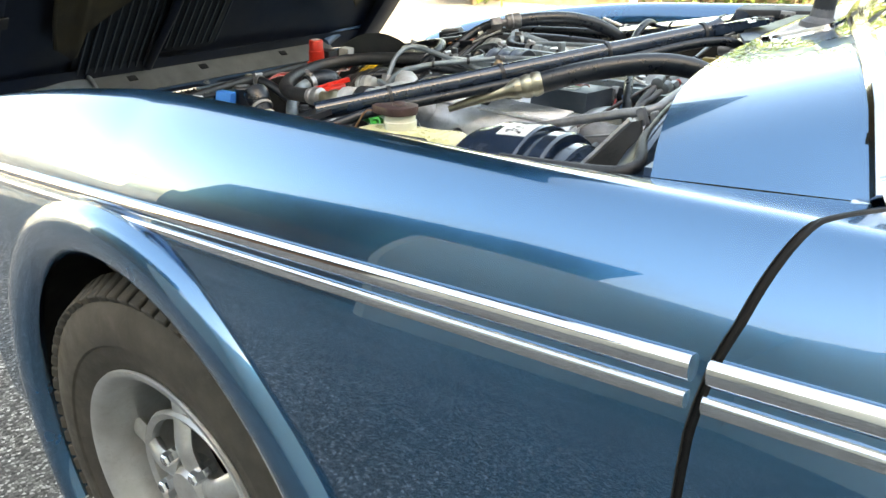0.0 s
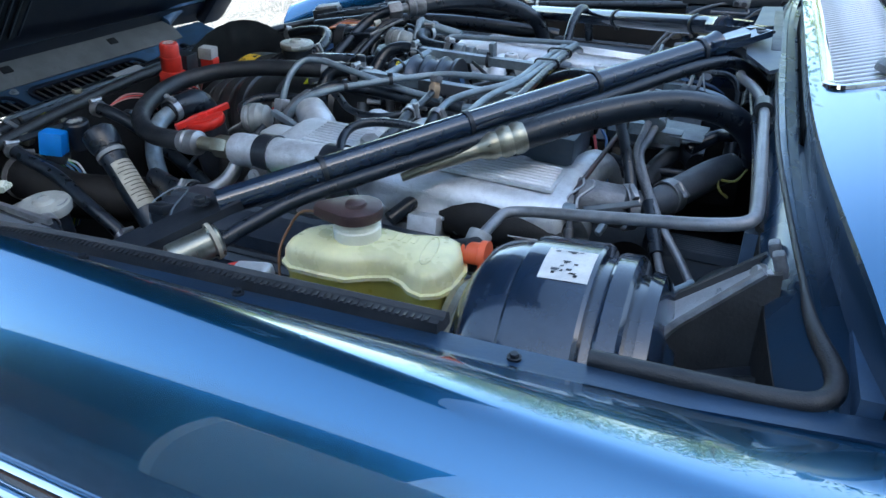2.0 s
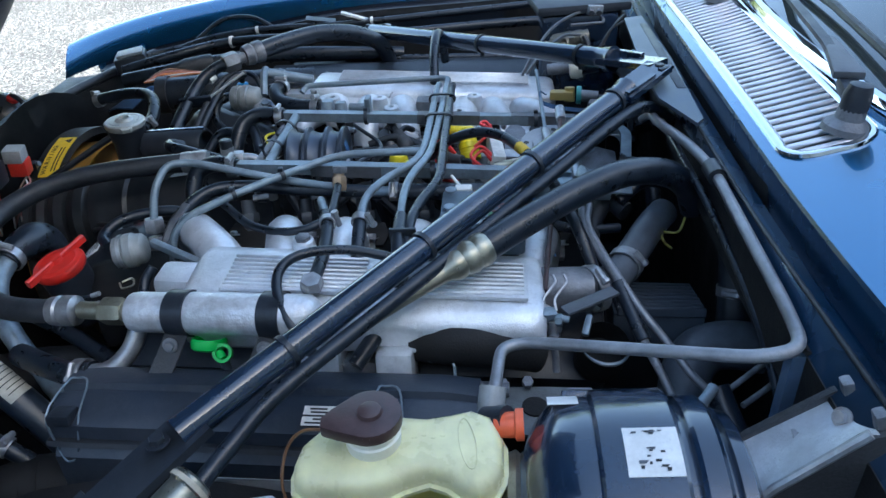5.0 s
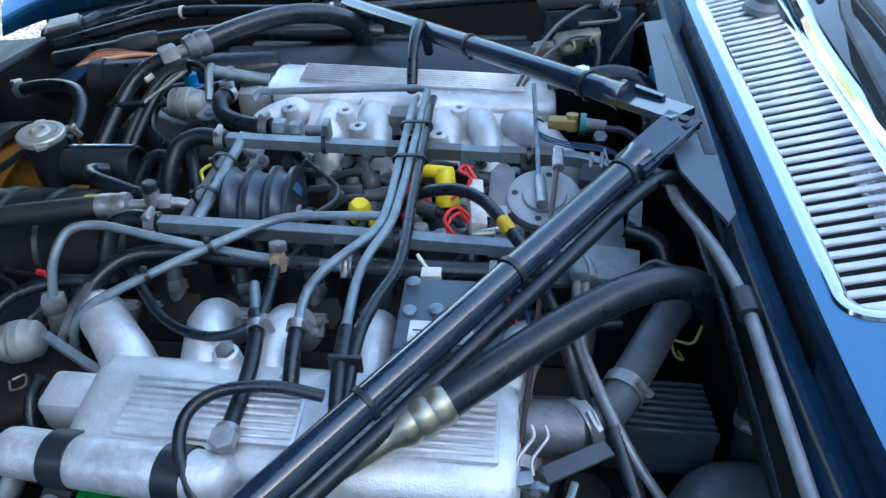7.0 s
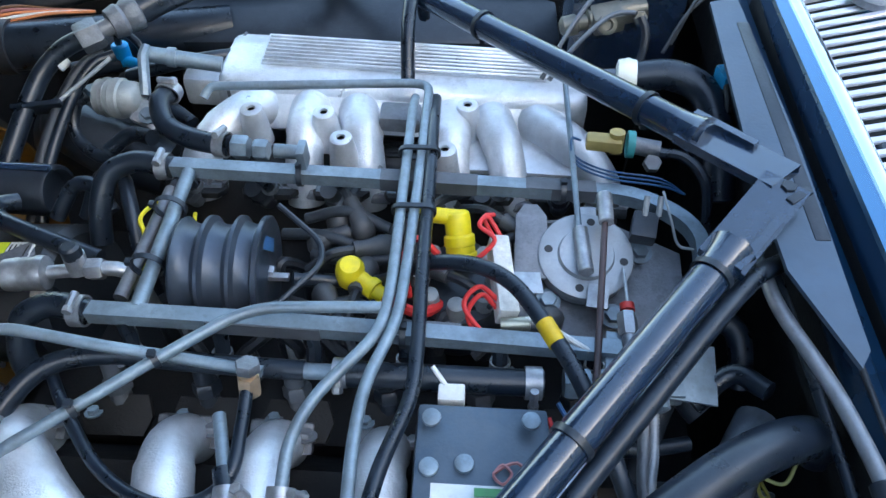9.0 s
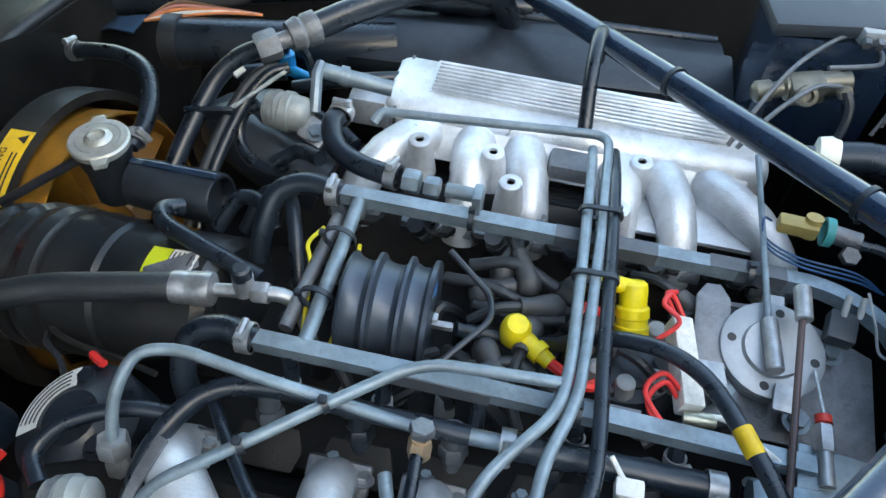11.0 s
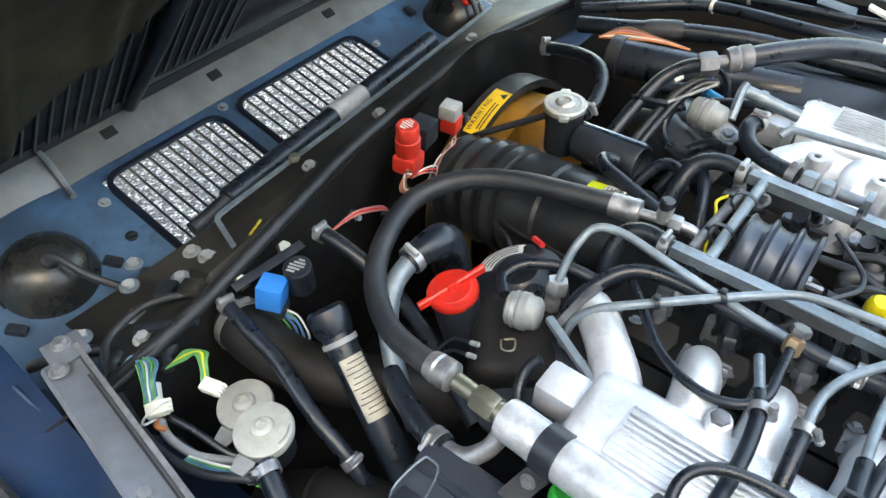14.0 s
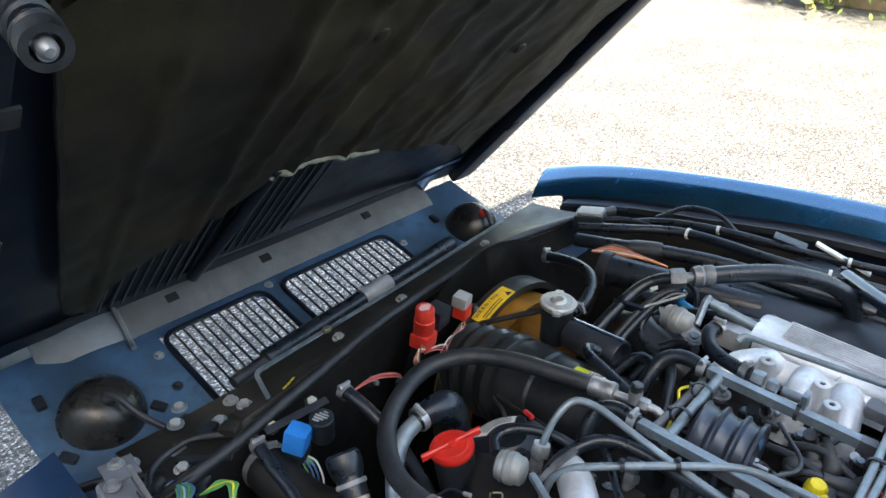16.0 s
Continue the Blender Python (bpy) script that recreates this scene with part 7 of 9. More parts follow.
# washer / expansion caps at the left corner
for (x, y, z), r, nm in (((-0.328, -0.438, 0.694), 0.0315, "washer_bottle_cap"), ((-0.270, -0.456, 0.722), 0.0315, "expansion_tank_cap")):
    c = thing(nm, "round grey metal filler cap with raised centre", "filler cap", (x, y, z - 0.04), "grey filler caps")
    part("cap_top", lathe([(-0.012, r * 0.95), (-0.004, r), (0.0, r * 0.96), (0.002, r * 0.72), (0.0015, r * 0.42), (0.006, r * 0.34), (0.008, r * 0.18), (0.006, r * 0.16), (0.006, 0)], (x, y, z), (0.05, -0.1, 1), 40), mat("dull_grey_cap", (0.47, 0.48, 0.45), 0.5, 0.3, 0.15, 40, 0.15, dirt=(0.2, 0.2, 0.19), dirt_amount=0.3), c)
    part("cap_tab", slab([(-0.012, 0), (0.012, 0), (0.008, 0.018), (-0.008, 0.018)], 0.004, pose(x + 0.01, y - r * 0.95, z - 0.008, 0, 0, 190), 0.001), GREY_PLASTIC, c)
    part("neck", lathe([(-0.05, r * 0.75), (-0.012, r * 0.75)], (x, y, z), (0.05, -0.1, 1), 24), BLACK, c)
    part("cap_lettering", merged(*[block((0.002, 0.006, 0.0008), Vector((x, y, z + 0.0015)) + Vector((math.cos(a) * r * 0.84, math.sin(a) * r * 0.84, 0.0)), (0, 0, math.degrees(a)), 0) for a in [k * 0.22 for k in range(12)]]), GREY_PLASTIC, c)
ovf = thing("overflow_hose", "black ribbed hose clipped to the tank neck", "hose", (-0.22, -0.49, 0.68))
part("hose", hose([(-0.247, -0.478, 0.712), (-0.215, -0.492, 0.702), (-0.17, -0.508, 0.68), (-0.11, -0.52, 0.64)], 0.011, 14), HOSE, ovf)
clamp(ovf, (-0.238, -0.482, 0.71), (0.9, -0.35, -0.25), 0.012, (-0.3, -0.8, 0.4))

# ---- relays and their wiring on the crossmember ----
br = thing("blue_relay", "bright blue cube relay with wiring tail", "relay", (-0.38, -0.33, 0.70))
part("relay_body", block((0.031, 0.031, 0.033), (-0.383, -0.334, 0.744), (-6, 10, 28), 0.003), BLUE, br, "blue plastic case")
part("relay_base", block((0.026, 0.026, 0.014), (-0.381, -0.335, 0.722), (-6, 10, 28), 0.003), BLACK, br, "black relay socket")
for k in range(10):
    w = (W["green"], W["white"], W["blue"], W["green"], W["yellow"], W["green"], W["blue"], W["green"], W["white"], W["blue"])[k]
    d = (k - 4.5) * 0.0021
    e = (k % 3 - 1) * 0.003
    part("wire", hose([(-0.377 + d * 0.7, -0.336 + d * 0.5 + e, 0.718), (-0.364 + d, -0.332 + d * 0.6 + e, 0.708 + e), (-0.352 + d, -0.334 + d * 0.5 + e * 1.5, 0.692 - abs(d)), (-0.347 + d * 0.6, -0.346 + d, 0.672), (-0.352, -0.365 + d, 0.63)], 0.0015, 6), w, br)
bc = thing("round_relay", "small round black canister relay with printed top", "relay", (-0.37, -0.30, 0.72))
part("can", lathe([(-0.04, 0.016), (-0.002, 0.017), (0.0, 0.0155), (0.0, 0)], (-0.372, -0.300, 0.766), (0.1, -0.1, 1), 24), BLACK, bc)
part("printed_top", merged(*[block((0.018 - 0.004 * abs(k), 0.0025, 0.0006), (-0.372, -0.300 + k * 0.005, 0.7668), (6, 6, 20), 0) for k in (-2, -1, 0, 1, 2)]), GREY_PLASTIC, bc, "faded print")
for x, y in ((-0.428, -0.276), (-0.425, -0.345)):
    bb = thing("panel_bolt", "pale plated bolt through the panel edge", "bolt", (x, y, 0.74), "panel bolts")
    part("bolt_head", hex_nut((x, y, 0.742), (0.6, 0, 0.8), 0.009, 0.012), BRASS, bb)
sp = thing("relay_bracket", "thin dark steel relay bracket", "bracket", (-0.41, -0.31, 0.74))
part("strip", block((0.012, 0.10, 0.003), (-0.412, -0.310, 0.752), (0, 20, -6), 0.001), BLACK, sp)
rr = thing("red_relay", "red cylindrical flasher relay with printed top", "relay", (-0.39, -0.08, 0.75))
rr.location += Vector((0.0, 0.006, 0.013))
RX = Vector((0.10, -0.05, 1)).normalized()
part("relay_can", lathe([(0, 0.0145), (0.003, 0.0168), (0.026, 0.0168), (0.027, 0.0152), (0.045, 0.0152), (0.048, 0.0132), (0.048, 0)], (-0.392, -0.080, 0.768), RX, 28), RED_DULL, rr)
part("relay_socket", block((0.032, 0.034, 0.026), (-0.391, -0.082, 0.757), (0, 6, 10), 0.004), RED_DULL, rr)
part("printed_top", merged(*[block((0.016 - 0.004 * abs(k), 0.0022, 0.0006), Vector((-0.3872, -0.0825 + k * 0.0044, 0.8166)), (-3, 6, 0), 0) for k in (-2, -1, 0, 1, 2)]), PAPER, rr, "pale print")
gr = thing("grey_relay", "grey cube relay in a red socket", "relay", (-0.39, 0.015, 0.75))
gr.location += Vector((-0.006, 0.015, 0.001))
part("relay_case", block((0.026, 0.026, 0.021), (-0.394, 0.014, 0.788), (0, 6, 12), 0.0025), GREY_PLASTIC, gr, "grey plastic case")
part("relay_socket", block((0.025, 0.025, 0.024), (-0.393, 0.014, 0.768), (0, 6, 12), 0.003), RED_DULL, gr, "red plastic socket")
kr = thing("black_relay", "matt black cube relay on the panel", "relay", (-0.40, -0.03, 0.75))
part("relay_case", block((0.032, 0.034, 0.034), (-0.405, -0.028, 0.784), (0, 6, 8), 0.003), BLACK, kr)
rw = loop_wires("relay_wires", "loose pink and grey wires looped below the red relay", [[(-0.384, -0.084 + d * 0.004, 0.748), (-0.376, -0.100 + d * 0.003, 0.752), (-0.372, -0.120 + d * 0.004, 0.760 + d * 0.004), (-0.373, -0.121 + d * 0.004, 0.742), (-0.378, -0.100 + d * 0.004, 0.722), (-0.392, -0.08, 0.70)] for d in (-1, 0, 1, 2)], [W["pink"], W["orange"], W["white"], W["brown"]], 0.0014)
rw.location += Vector((0.0, 0.010, 0.010))
loop_wires("relay_wires", "pink and grey wires trailing between the relays", [[(-0.384, -0.078 + d * 0.003, 0.747), (-0.374, -0.068, 0.755 + d * 0.003), (-0.371, -0.046 + d * 0.003, 0.746 + d * 0.004), (-0.38, -0.034, 0.722), (-0.395, -0.02, 0.70)] for d in (-1, 0, 1)], [W["pink"], W["red"], W["white"]], 0.0012)
rw = loop_wires("relay_wires", "grey wires hanging below the grey relay", [[(-0.386, 0.008 + d * 0.004, 0.757), (-0.376, -0.008 + d * 0.004, 0.766 - 0.01 * abs(d)), (-0.372, -0.040 + d * 0.006, 0.758), (-0.380, -0.050 + d * 0.007, 0.73), (-0.40, -0.04, 0.70)] for d in (-1, 0, 1)], [W["white"], W["brown"], W["pink"]], 0.0012)
rw.location += Vector((-0.004, 0.014, -0.004))
loop_wires("looped_red_wires", "pink wires looped beside the crossmember", [[(-0.385, -0.235 + d * 0.004, 0.762), (-0.372, -0.20, 0.774 + d * 0.003), (-0.362, -0.165, 0.764 + d * 0.003), (-0.375, -0.14, 0.735)] for d in (-1, 0, 1)], [W["pink"], W["red"], W["pink"]], 0.0012)
for (x, y, z) in ((-0.405, -0.175, 0.735), (-0.41, 0.07, 0.75), (-0.385, -0.135, 0.72)):
    cl = thing("panel_clip", "small dark cable clip on the panel", "clip", (x, y, z), "panel clips")
    part("clip_body", block((0.012, 0.016, 0.012), (x, y, z), (0, 0, 20), 0.002), BLACK, cl)
    part("clip_pin", rod((x, y, z), (x + 0.012, y, z + 0.004), 0.004), PIPE, cl)
# plugs at the left corner
for (x, y, z), (bx, by), turn, cols in (((-0.410, -0.498, 0.736), (-0.368, -0.508), 60, ("green", "blue", "green", "white", "blue", "green", "green", "blue")), ((-0.372, -0.456, 0.736), (-0.345, -0.457), 15, ("green", "green", "yellow", "green", "green"))):
    plug = thing("wiring_plug", "cream plastic plug with green wires", "connector", (x, y, z), "corner plugs")
    body = part("plug_body", block((0.022, 0.015, 0.011), (bx, by, z - 0.004), (10, 0, turn), 0.002), CLEAR_CAP, plug, "cream plug")
    for k in range(4):
        part("plug_tooth", block((0.006, 0.003, 0.006), Vector((bx, by, z - 0.004)) + Matrix.Rotation(radians(turn), 3, "Z") @ Vector((0.012, -0.006 + 0.004 * k, 0.001 * (k % 2))), (10, 0, turn), 0.0006, 1), CLEAR_CAP, body)
    part("taped_tail", hose([(x - 0.030, y - 0.012, z - 0.004), (x - 0.045, y - 0.006, z - 0.006), (x - 0.055, y + 0.01, z - 0.008)], 0.0075, 10), MATT_HOSE, plug, "grey taped wire tail")
    for k, c in enumerate(cols):
        d = 0.0022 * (k - len(cols) / 2)
        part("wire", hose([(bx - 0.010, by + 0.002 + d, z), (bx - 0.018, by + 0.010 + d, z + 0.008 + 0.001 * k), (x - 0.002 + d, y + 0.016 + d, z + 0.012 + 0.0015 * (k % 3)), (x - 0.020 - d, y + 0.006 + d, z + 0.008), (x - 0.030, y - 0.010 + d, z - 0.002)], 0.0014, 6), W[c], plug)
    if by < -0.48:
        part("white_tie", sweep([Vector((bx + 0.004, by - 0.004, z - 0.002)) + Vector((0.004 * math.sin(a), 0.016 * math.cos(a), 0.012 * math.sin(a))) for a in [2 * math.pi * k / 18 for k in range(19)]], 0.0014, 6), WHITE, plug, "white cable tie")
lm = thing("corner_loom", "grey taped wiring loom along the wing corner", "wiring", (-0.4, -0.5, 0.72))
part("loom", hose([(-0.448, -0.377, 0.742), (-0.478, -0.41, 0.742), (-0.494, -0.441, 0.738), (-0.483, -0.49, 0.735), (-0.445, -0.512, 0.730), (-0.40, -0.524, 0.722), (-0.343, -0.533, 0.72), (-0.292, -0.526, 0.716), (-0.255, -0.505, 0.712), (-0.236, -0.486, 0.708), (-0.247, -0.468, 0.70)], 0.0048, 10), MATT_HOSE, lm)
part("loom_branch", hose([(-0.38, -0.505, 0.715), (-0.34, -0.495, 0.705), (-0.29, -0.485, 0.69), (-0.27, -0.46, 0.68)], 0.004, 8), HOSE, lm)
for k, c in enumerate(("green", "blue", "green", "white")):
    part("wire", hose([(-0.315, -0.524 + 0.002 * k, 0.708), (-0.285, -0.516 + 0.003 * k, 0.708), (-0.255, -0.500 + 0.003 * k, 0.702), (-0.22, -0.488 + 0.003 * k, 0.692)], 0.002, 6), W[c], lm)
part("loom_clip", block((0.022, 0.026, 0.014), (-0.495, -0.40, 0.735), (0, 0, 25), 0.003), BLACK, lm)
sc = thing("sleeved_cable", "grey sheathed cable with a clear sleeve and orange end", "cable", (-0.39, -0.48, 0.72))
part("clear_sleeve", hose([(-0.405, -0.488, 0.722), (-0.392, -0.497, 0.716), (-0.378, -0.506, 0.71)], 0.0065, 10), CLEAR_CAP, sc, "cloudy cream sleeve")
part("sheath", hose([(-0.38, -0.505, 0.71), (-0.355, -0.515, 0.705), (-0.32, -0.512, 0.70), (-0.295, -0.498, 0.695), (-0.27, -0.478, 0.69), (-0.262, -0.462, 0.688)], 0.0048, 10), GREY_PLASTIC, sc, "grey sheath")
part("orange_end", hose([(-0.375, -0.512, 0.712), (-0.365, -0.517, 0.714), (-0.357, -0.512, 0.711)], 0.003, 8), W["orange"], sc, "orange cable end")
for (x, y) in ((-0.545, -0.42), (-0.52, -0.50), (-0.60, -0.385), (-0.505, -0.375)):
    pb_ = thing("washer_bolt", "dusty hexagon bolt with washer on the panel", "bolt", (x, y, 0.735), "panel bolts")
    part("washer", lathe([(0, 0.012), (0.002, 0.012), (0.002, 0.0)], (x, y, 0.728 if x > -0.57 else 0.705), (0.05, 0, 1), 18), PIPE, pb_)
    part("bolt_head", hex_nut((x, y, 0.73 if x > -0.57 else 0.707), (0.05, 0, 1), 0.0075, 0.006), GREY_PLASTIC, pb_)

# ---- radiator header, fan and compressor ----
rc = thing("pressure_cap", "grey metal radiator cap on a black neck", "radiator cap", (-0.272, 0.122, 0.74))
part("cap_top", merged(lathe([(-0.006, 0.026), (-0.002, 0.030), (0.004, 0.0305), (0.006, 0.0285), (0.0065, 0.014), (0.009, 0.012), (0.0105, 0.0085), (0.007, 0.008), (0.007, 0)], (-0.272, 0.122, 0.793), (0.03, 0, 1), 40), *[slab([(-0.009, 0), (0.009, 0), (0.006, 0.010), (-0.006, 0.010)], 0.006, pose(-0.272 + math.sin(a) * -0.0285, 0.122 + math.cos(a) * 0.0285, 0.791, 0, 0, math.degrees(a)), 0.001) for a in (0.5, 0.5 + math.pi)]), mat("worn_plated_cap", (0.46, 0.47, 0.45), 0.42, 0.5, 0.15, 60, 0.2, dirt=(0.2, 0.2, 0.18), dirt_amount=0.35), rc)
part("neck", lathe([(-0.07, 0.024), (-0.03, 0.024), (-0.012, 0.028), (-0.006, 0.028)], (-0.272, 0.122, 0.793), (0.03, 0, 1), 26), BLACK, rc)
part("cap_lettering", merged(*[block((0.0018, 0.005, 0.0006), Vector((-0.272, 0.122, 0.7995)) + Vector((math.cos(a) * 0.022, math.sin(a) * 0.022, 0)), (0, 0, math.degrees(a)), 0) for a in [k * 0.25 for k in range(20)]]), GREY_PLASTIC, rc)
can = thing("swirl_pot", "black open ended header cylinder", "header pot", (-0.195, 0.108, 0.75))
c0, c1 = Vector((-0.240, 0.110, 0.756)), Vector((-0.138, 0.098, 0.764))
part("can_body", lathe([(0, 0.020), (0.004, 0.0255), (0.02, 0.0265), (0.100, 0.0265), (0.103, 0.025), (0.103, 0.022), (0.09, 0.021), (0.09, 0)], c0, c1 - c0, 30), BLACK, can)
part("top_spine", block((0.10, 0.008, 0.004), (c0 + c1) / 2 + Vector((0, 0.004, 0.0262)), (0, -5, -7), 0.001), GLOSS_BLACK, can)
part("outlet_pipe", pipe([(-0.165, 0.072, 0.775), (-0.178, 0.058, 0.785), (-0.165, 0.038, 0.788), (-0.12, 0.022, 0.784), (-0.06, 0.005, 0.775)], 0.0088, 0.02), HOSE, can, "black outlet pipe")
comp = thing("air_compressor", "black ribbed compressor body with yellow label", "compressor", (-0.27, 0.02, 0.6))
k0, k1 = Vector((-0.395, 0.035, 0.668)), Vector((-0.085, 0.006, 0.718))
part("compressor_body", lathe([(0.0, 0.05), (0.004, 0.066), (0.012, 0.070), (0.024, 0.066), (0.028, 0.058), (0.034, 0.070), (0.046, 0.074), (0.056, 0.070), (0.060, 0.061), (0.066, 0.074), (0.078, 0.0775), (0.090, 0.074), (0.094, 0.064), (0.100, 0.076), (0.112, 0.0785), (0.124, 0.075), (0.128, 0.066), (0.134, 0.074), (0.150, 0.0745), (0.156, 0.0725), (0.19, 0.0725), (0.195, 0.069), (0.300, 0.068), (0.310, 0.06), (0.312, 0)], k0, k1 - k0, 48), mat("dusty_compressor_black", (0.011, 0.014, 0.018), 0.34, 0.1, 0.3, 22, 0.12, dirt=(0.07, 0.07, 0.07), dirt_amount=0.3), comp, angle=25)
ka = (k1 - k0).normalized()
kb = (Vector((0, 0, 1)) - ka * ka.z).normalized()
kc = ka.cross(kb)


def on_comp(h, a, r=0.0735):
    return k0 + ka * h + (kb * math.cos(a) + kc * math.sin(a)) * r


l1 = part("yellow_label", grid(lambda u, v: on_comp(0.240 + 0.022 * u, -0.10 + 0.58 * v, 0.0697), 3, 10, 0.0004), mat("lime_label", (0.55, 0.62, 0.03), 0.5, 0, 0.1, 60, 0.0), comp, "lime yellow printed label")
part("white_label", grid(lambda u, v: on_comp(0.263 + 0.028 * u, -0.10 + 0.58 * v, 0.0697), 3, 10, 0.0004), PAPER, comp, "white printed label")
for k in range(5):
    part("print_line", grid(lambda u, v: on_comp(0.266 + 0.0045 * k + 0.0016 * u, -0.05 + 0.47 * v, 0.0703), 1, 8, 0.0001), INK, l1)
part("side_lug", block((0.05, 0.02, 0.012), on_comp(0.27, 0.2, 0.066), (0, -5, 30), 0.003), DULL_ALLOY, comp)
loop_wires("compressor_leads", "thin grey leads drooping beside the compressor", [[(-0.27, -0.045, 0.70), (-0.255, -0.065, 0.715), (-0.225, -0.085, 0.725), (-0.19, -0.12, 0.735), (-0.16, -0.125, 0.75)], [(-0.27, -0.04, 0.705), (-0.25, -0.055, 0.718), (-0.22, -0.065, 0.722), (-0.17, -0.075, 0.73), (-0.13, -0.085, 0.735)]], [MATT_HOSE, W["black"]], 0.003)
loop_wires("red_tip_lead", "short lead with a red tip", [[(-0.19, -0.08, 0.74), (-0.18, -0.086, 0.744), (-0.172, -0.09, 0.746)]], [W["red"]], 0.004)
shroud = thing("fan_shroud", "black fan shroud ring with warning label", "fan shroud", (-0.44, 0.13, 0.5))
FC = Vector((-0.42, 0.168, 0.556))
part("shroud_ring", lathe([(0.008, 0.184), (0.008, 0.197), (0.05, 0.196), (0.05, 0.184), (0.008, 0.184)], FC, (1, 0, 0.06), 60), CROSS, shroud)
wlab = part("warning_label", grid(lambda u, v: FC + Vector((0.012 + 0.030 * u, 0.2012 * math.sin(-0.53 + 0.46 * v), 0.2012 * math.cos(-0.53 + 0.46 * v) + 0.002)), 3, 14, 0.0005), YELLOW_PAPER, shroud, "yellow warning label")


def flat_text(name, body, size, m, material, parent):
    """A word as a thin mesh in the built-in font."""
    cu = bpy.data.curves.new(name, "FONT")
    cu.body, cu.size, cu.align_x, cu.align_y, cu.extrude = body, size, "CENTER", "CENTER", 0.0002
    tmp = bpy.data.objects.new(name, cu)
    me = bpy.data.meshes.new_from_object(tmp)
    bpy.data.objects.remove(tmp)
    me.materials.clear()
    me.materials.append(material)
    return part(name, me, material, parent, m=m)


def on_shroud(x, a, r=0.2):
    p = FC + Vector((x, r * math.sin(a), r * math.cos(a)))
    ey, ez = Vector((0, math.cos(a), -math.sin(a))), Vector((0, math.sin(a), math.cos(a)))
    m = Matrix((ey, ez.cross(ey), ez)).transposed().to_4x4()
    m.translation = p
    return m


for k, ch in enumerate("WARNING"):
    flat_text("warning_letter", ch, 0.0105, on_shroud(0.020, -0.48 + k * 0.044, 0.2042), INK, wlab)
for k in range(2):
    part("print_line", grid(lambda u, v: FC + Vector((0.030 + 0.005 * k + 0.002 * u, 0.2022 * math.sin(-0.48 + 0.26 * v), 0.2022 * math.cos(-0.48 + 0.26 * v) + 0.002)), 1, 10, 0.0001), INK, wlab)
flat_text("warning_triangle", "\u25b2", 0.014, on_shroud(0.034, -0.13, 0.2044), INK, wlab)
part("shroud_wall", lathe([(-0.02, 0.198), (-0.02, 0.26)], FC, (1, 0, 0.06), 40), BAY, shroud)
fan = thing("cooling_fan", "amber plastic cooling fan behind its shroud", "fan", (-0.40, 0.165, 0.5))
part("fan_hub", lathe([(-0.01, 0.05), (0.02, 0.055), (0.035, 0.05), (0.04, 0)], FC + Vector((0.02, 0, 0)), (1, 0, 0.06), 28), AMBER, fan)
for k in range(9):
    a0 = 2 * math.pi * k / 9 + 0.2
    part("fan_blade", grid(lambda u, v: FC + Vector((0.01 + 0.045 * v, (0.05 + 0.122 * u) * math.sin(a0 + 0.42 * v), (0.05 + 0.122 * u) * math.cos(a0 + 0.42 * v))), 5, 5, 0.003), AMBER, fan)
part("fan_rim", ring(FC + Vector((0.032, 0, 0)), (1, 0, 0.06), 0.170, 0.09, 0.003, 56), AMBER, fan, "amber outer band")
st2 = thing("fan_stay", "thin dark stay rod beside the radiator neck", "stay", (-0.33, 0.07, 0.74))
part("stay", rod((-0.395, 0.066, 0.725), (-0.292, 0.110, 0.778), 0.005), BLACK, st2)
ah = thing("header_overflow_hose", "black hose arching from panel to radiator neck", "hose", (-0.3, 0.2, 0.77))
part("hose", hose([(-0.405, 0.284, 0.770), (-0.37, 0.278, 0.780), (-0.325, 0.268, 0.788), (-0.285, 0.245, 0.792), (-0.262, 0.21, 0.788), (-0.252, 0.17, 0.780), (-0.255, 0.14, 0.775)], 0.0095, 12), HOSE, ah)
clamp(ah, (-0.40, 0.284, 0.771), (1, 0, 0.2), 0.0105, (0, 0.3, 1))
clamp(ah, (-0.253, 0.152, 0.777), (0, -1, -0.2), 0.0105, (1, 0, 0.4))

# ---- far side: hoses, valve, air box ----
ac = thing("air_conditioning_hose", "black hose and pipe pair with plated union", "hose", (-0.1, 0.28, 0.80))
part("pipe", pipe([(-0.205, 0.085, 0.745), (-0.198, 0.12, 0.775), (-0.19, 0.17, 0.80), (-0.178, 0.215, 0.822), (-0.155, 0.236, 0.838), (-0.128, 0.245, 0.845)], 0.0098, 0.03), HOSE, ac, "black formed pipe")
part("union", merged(hex_nut((-0.140, 0.240, 0.842), (0.55, 0.4, 0.08), 0.0165, 0.024), rod((-0.122, 0.253, 0.845), (-0.10, 0.27, 0.848), 0.009)), DULL_ALLOY, ac, "plated hexagon union")
part("ferrule", lathe([(0, 0.0155), (0.012, 0.018), (0.016, 0.0155), (0.02, 0.018), (0.032, 0.018), (0.034, 0.013)], (-0.112, 0.262, 0.847), (0.55, 0.5, 0.05), 22), DULL_ALLOY, ac, "ribbed plated ferrule")
part("hose", hose([(-0.095, 0.278, 0.848), (-0.055, 0.318, 0.852), (-0.005, 0.368, 0.850), (0.045, 0.420, 0.832), (0.085, 0.455, 0.80), (0.10, 0.468, 0.755)], 0.0145, 16), HOSE, ac)
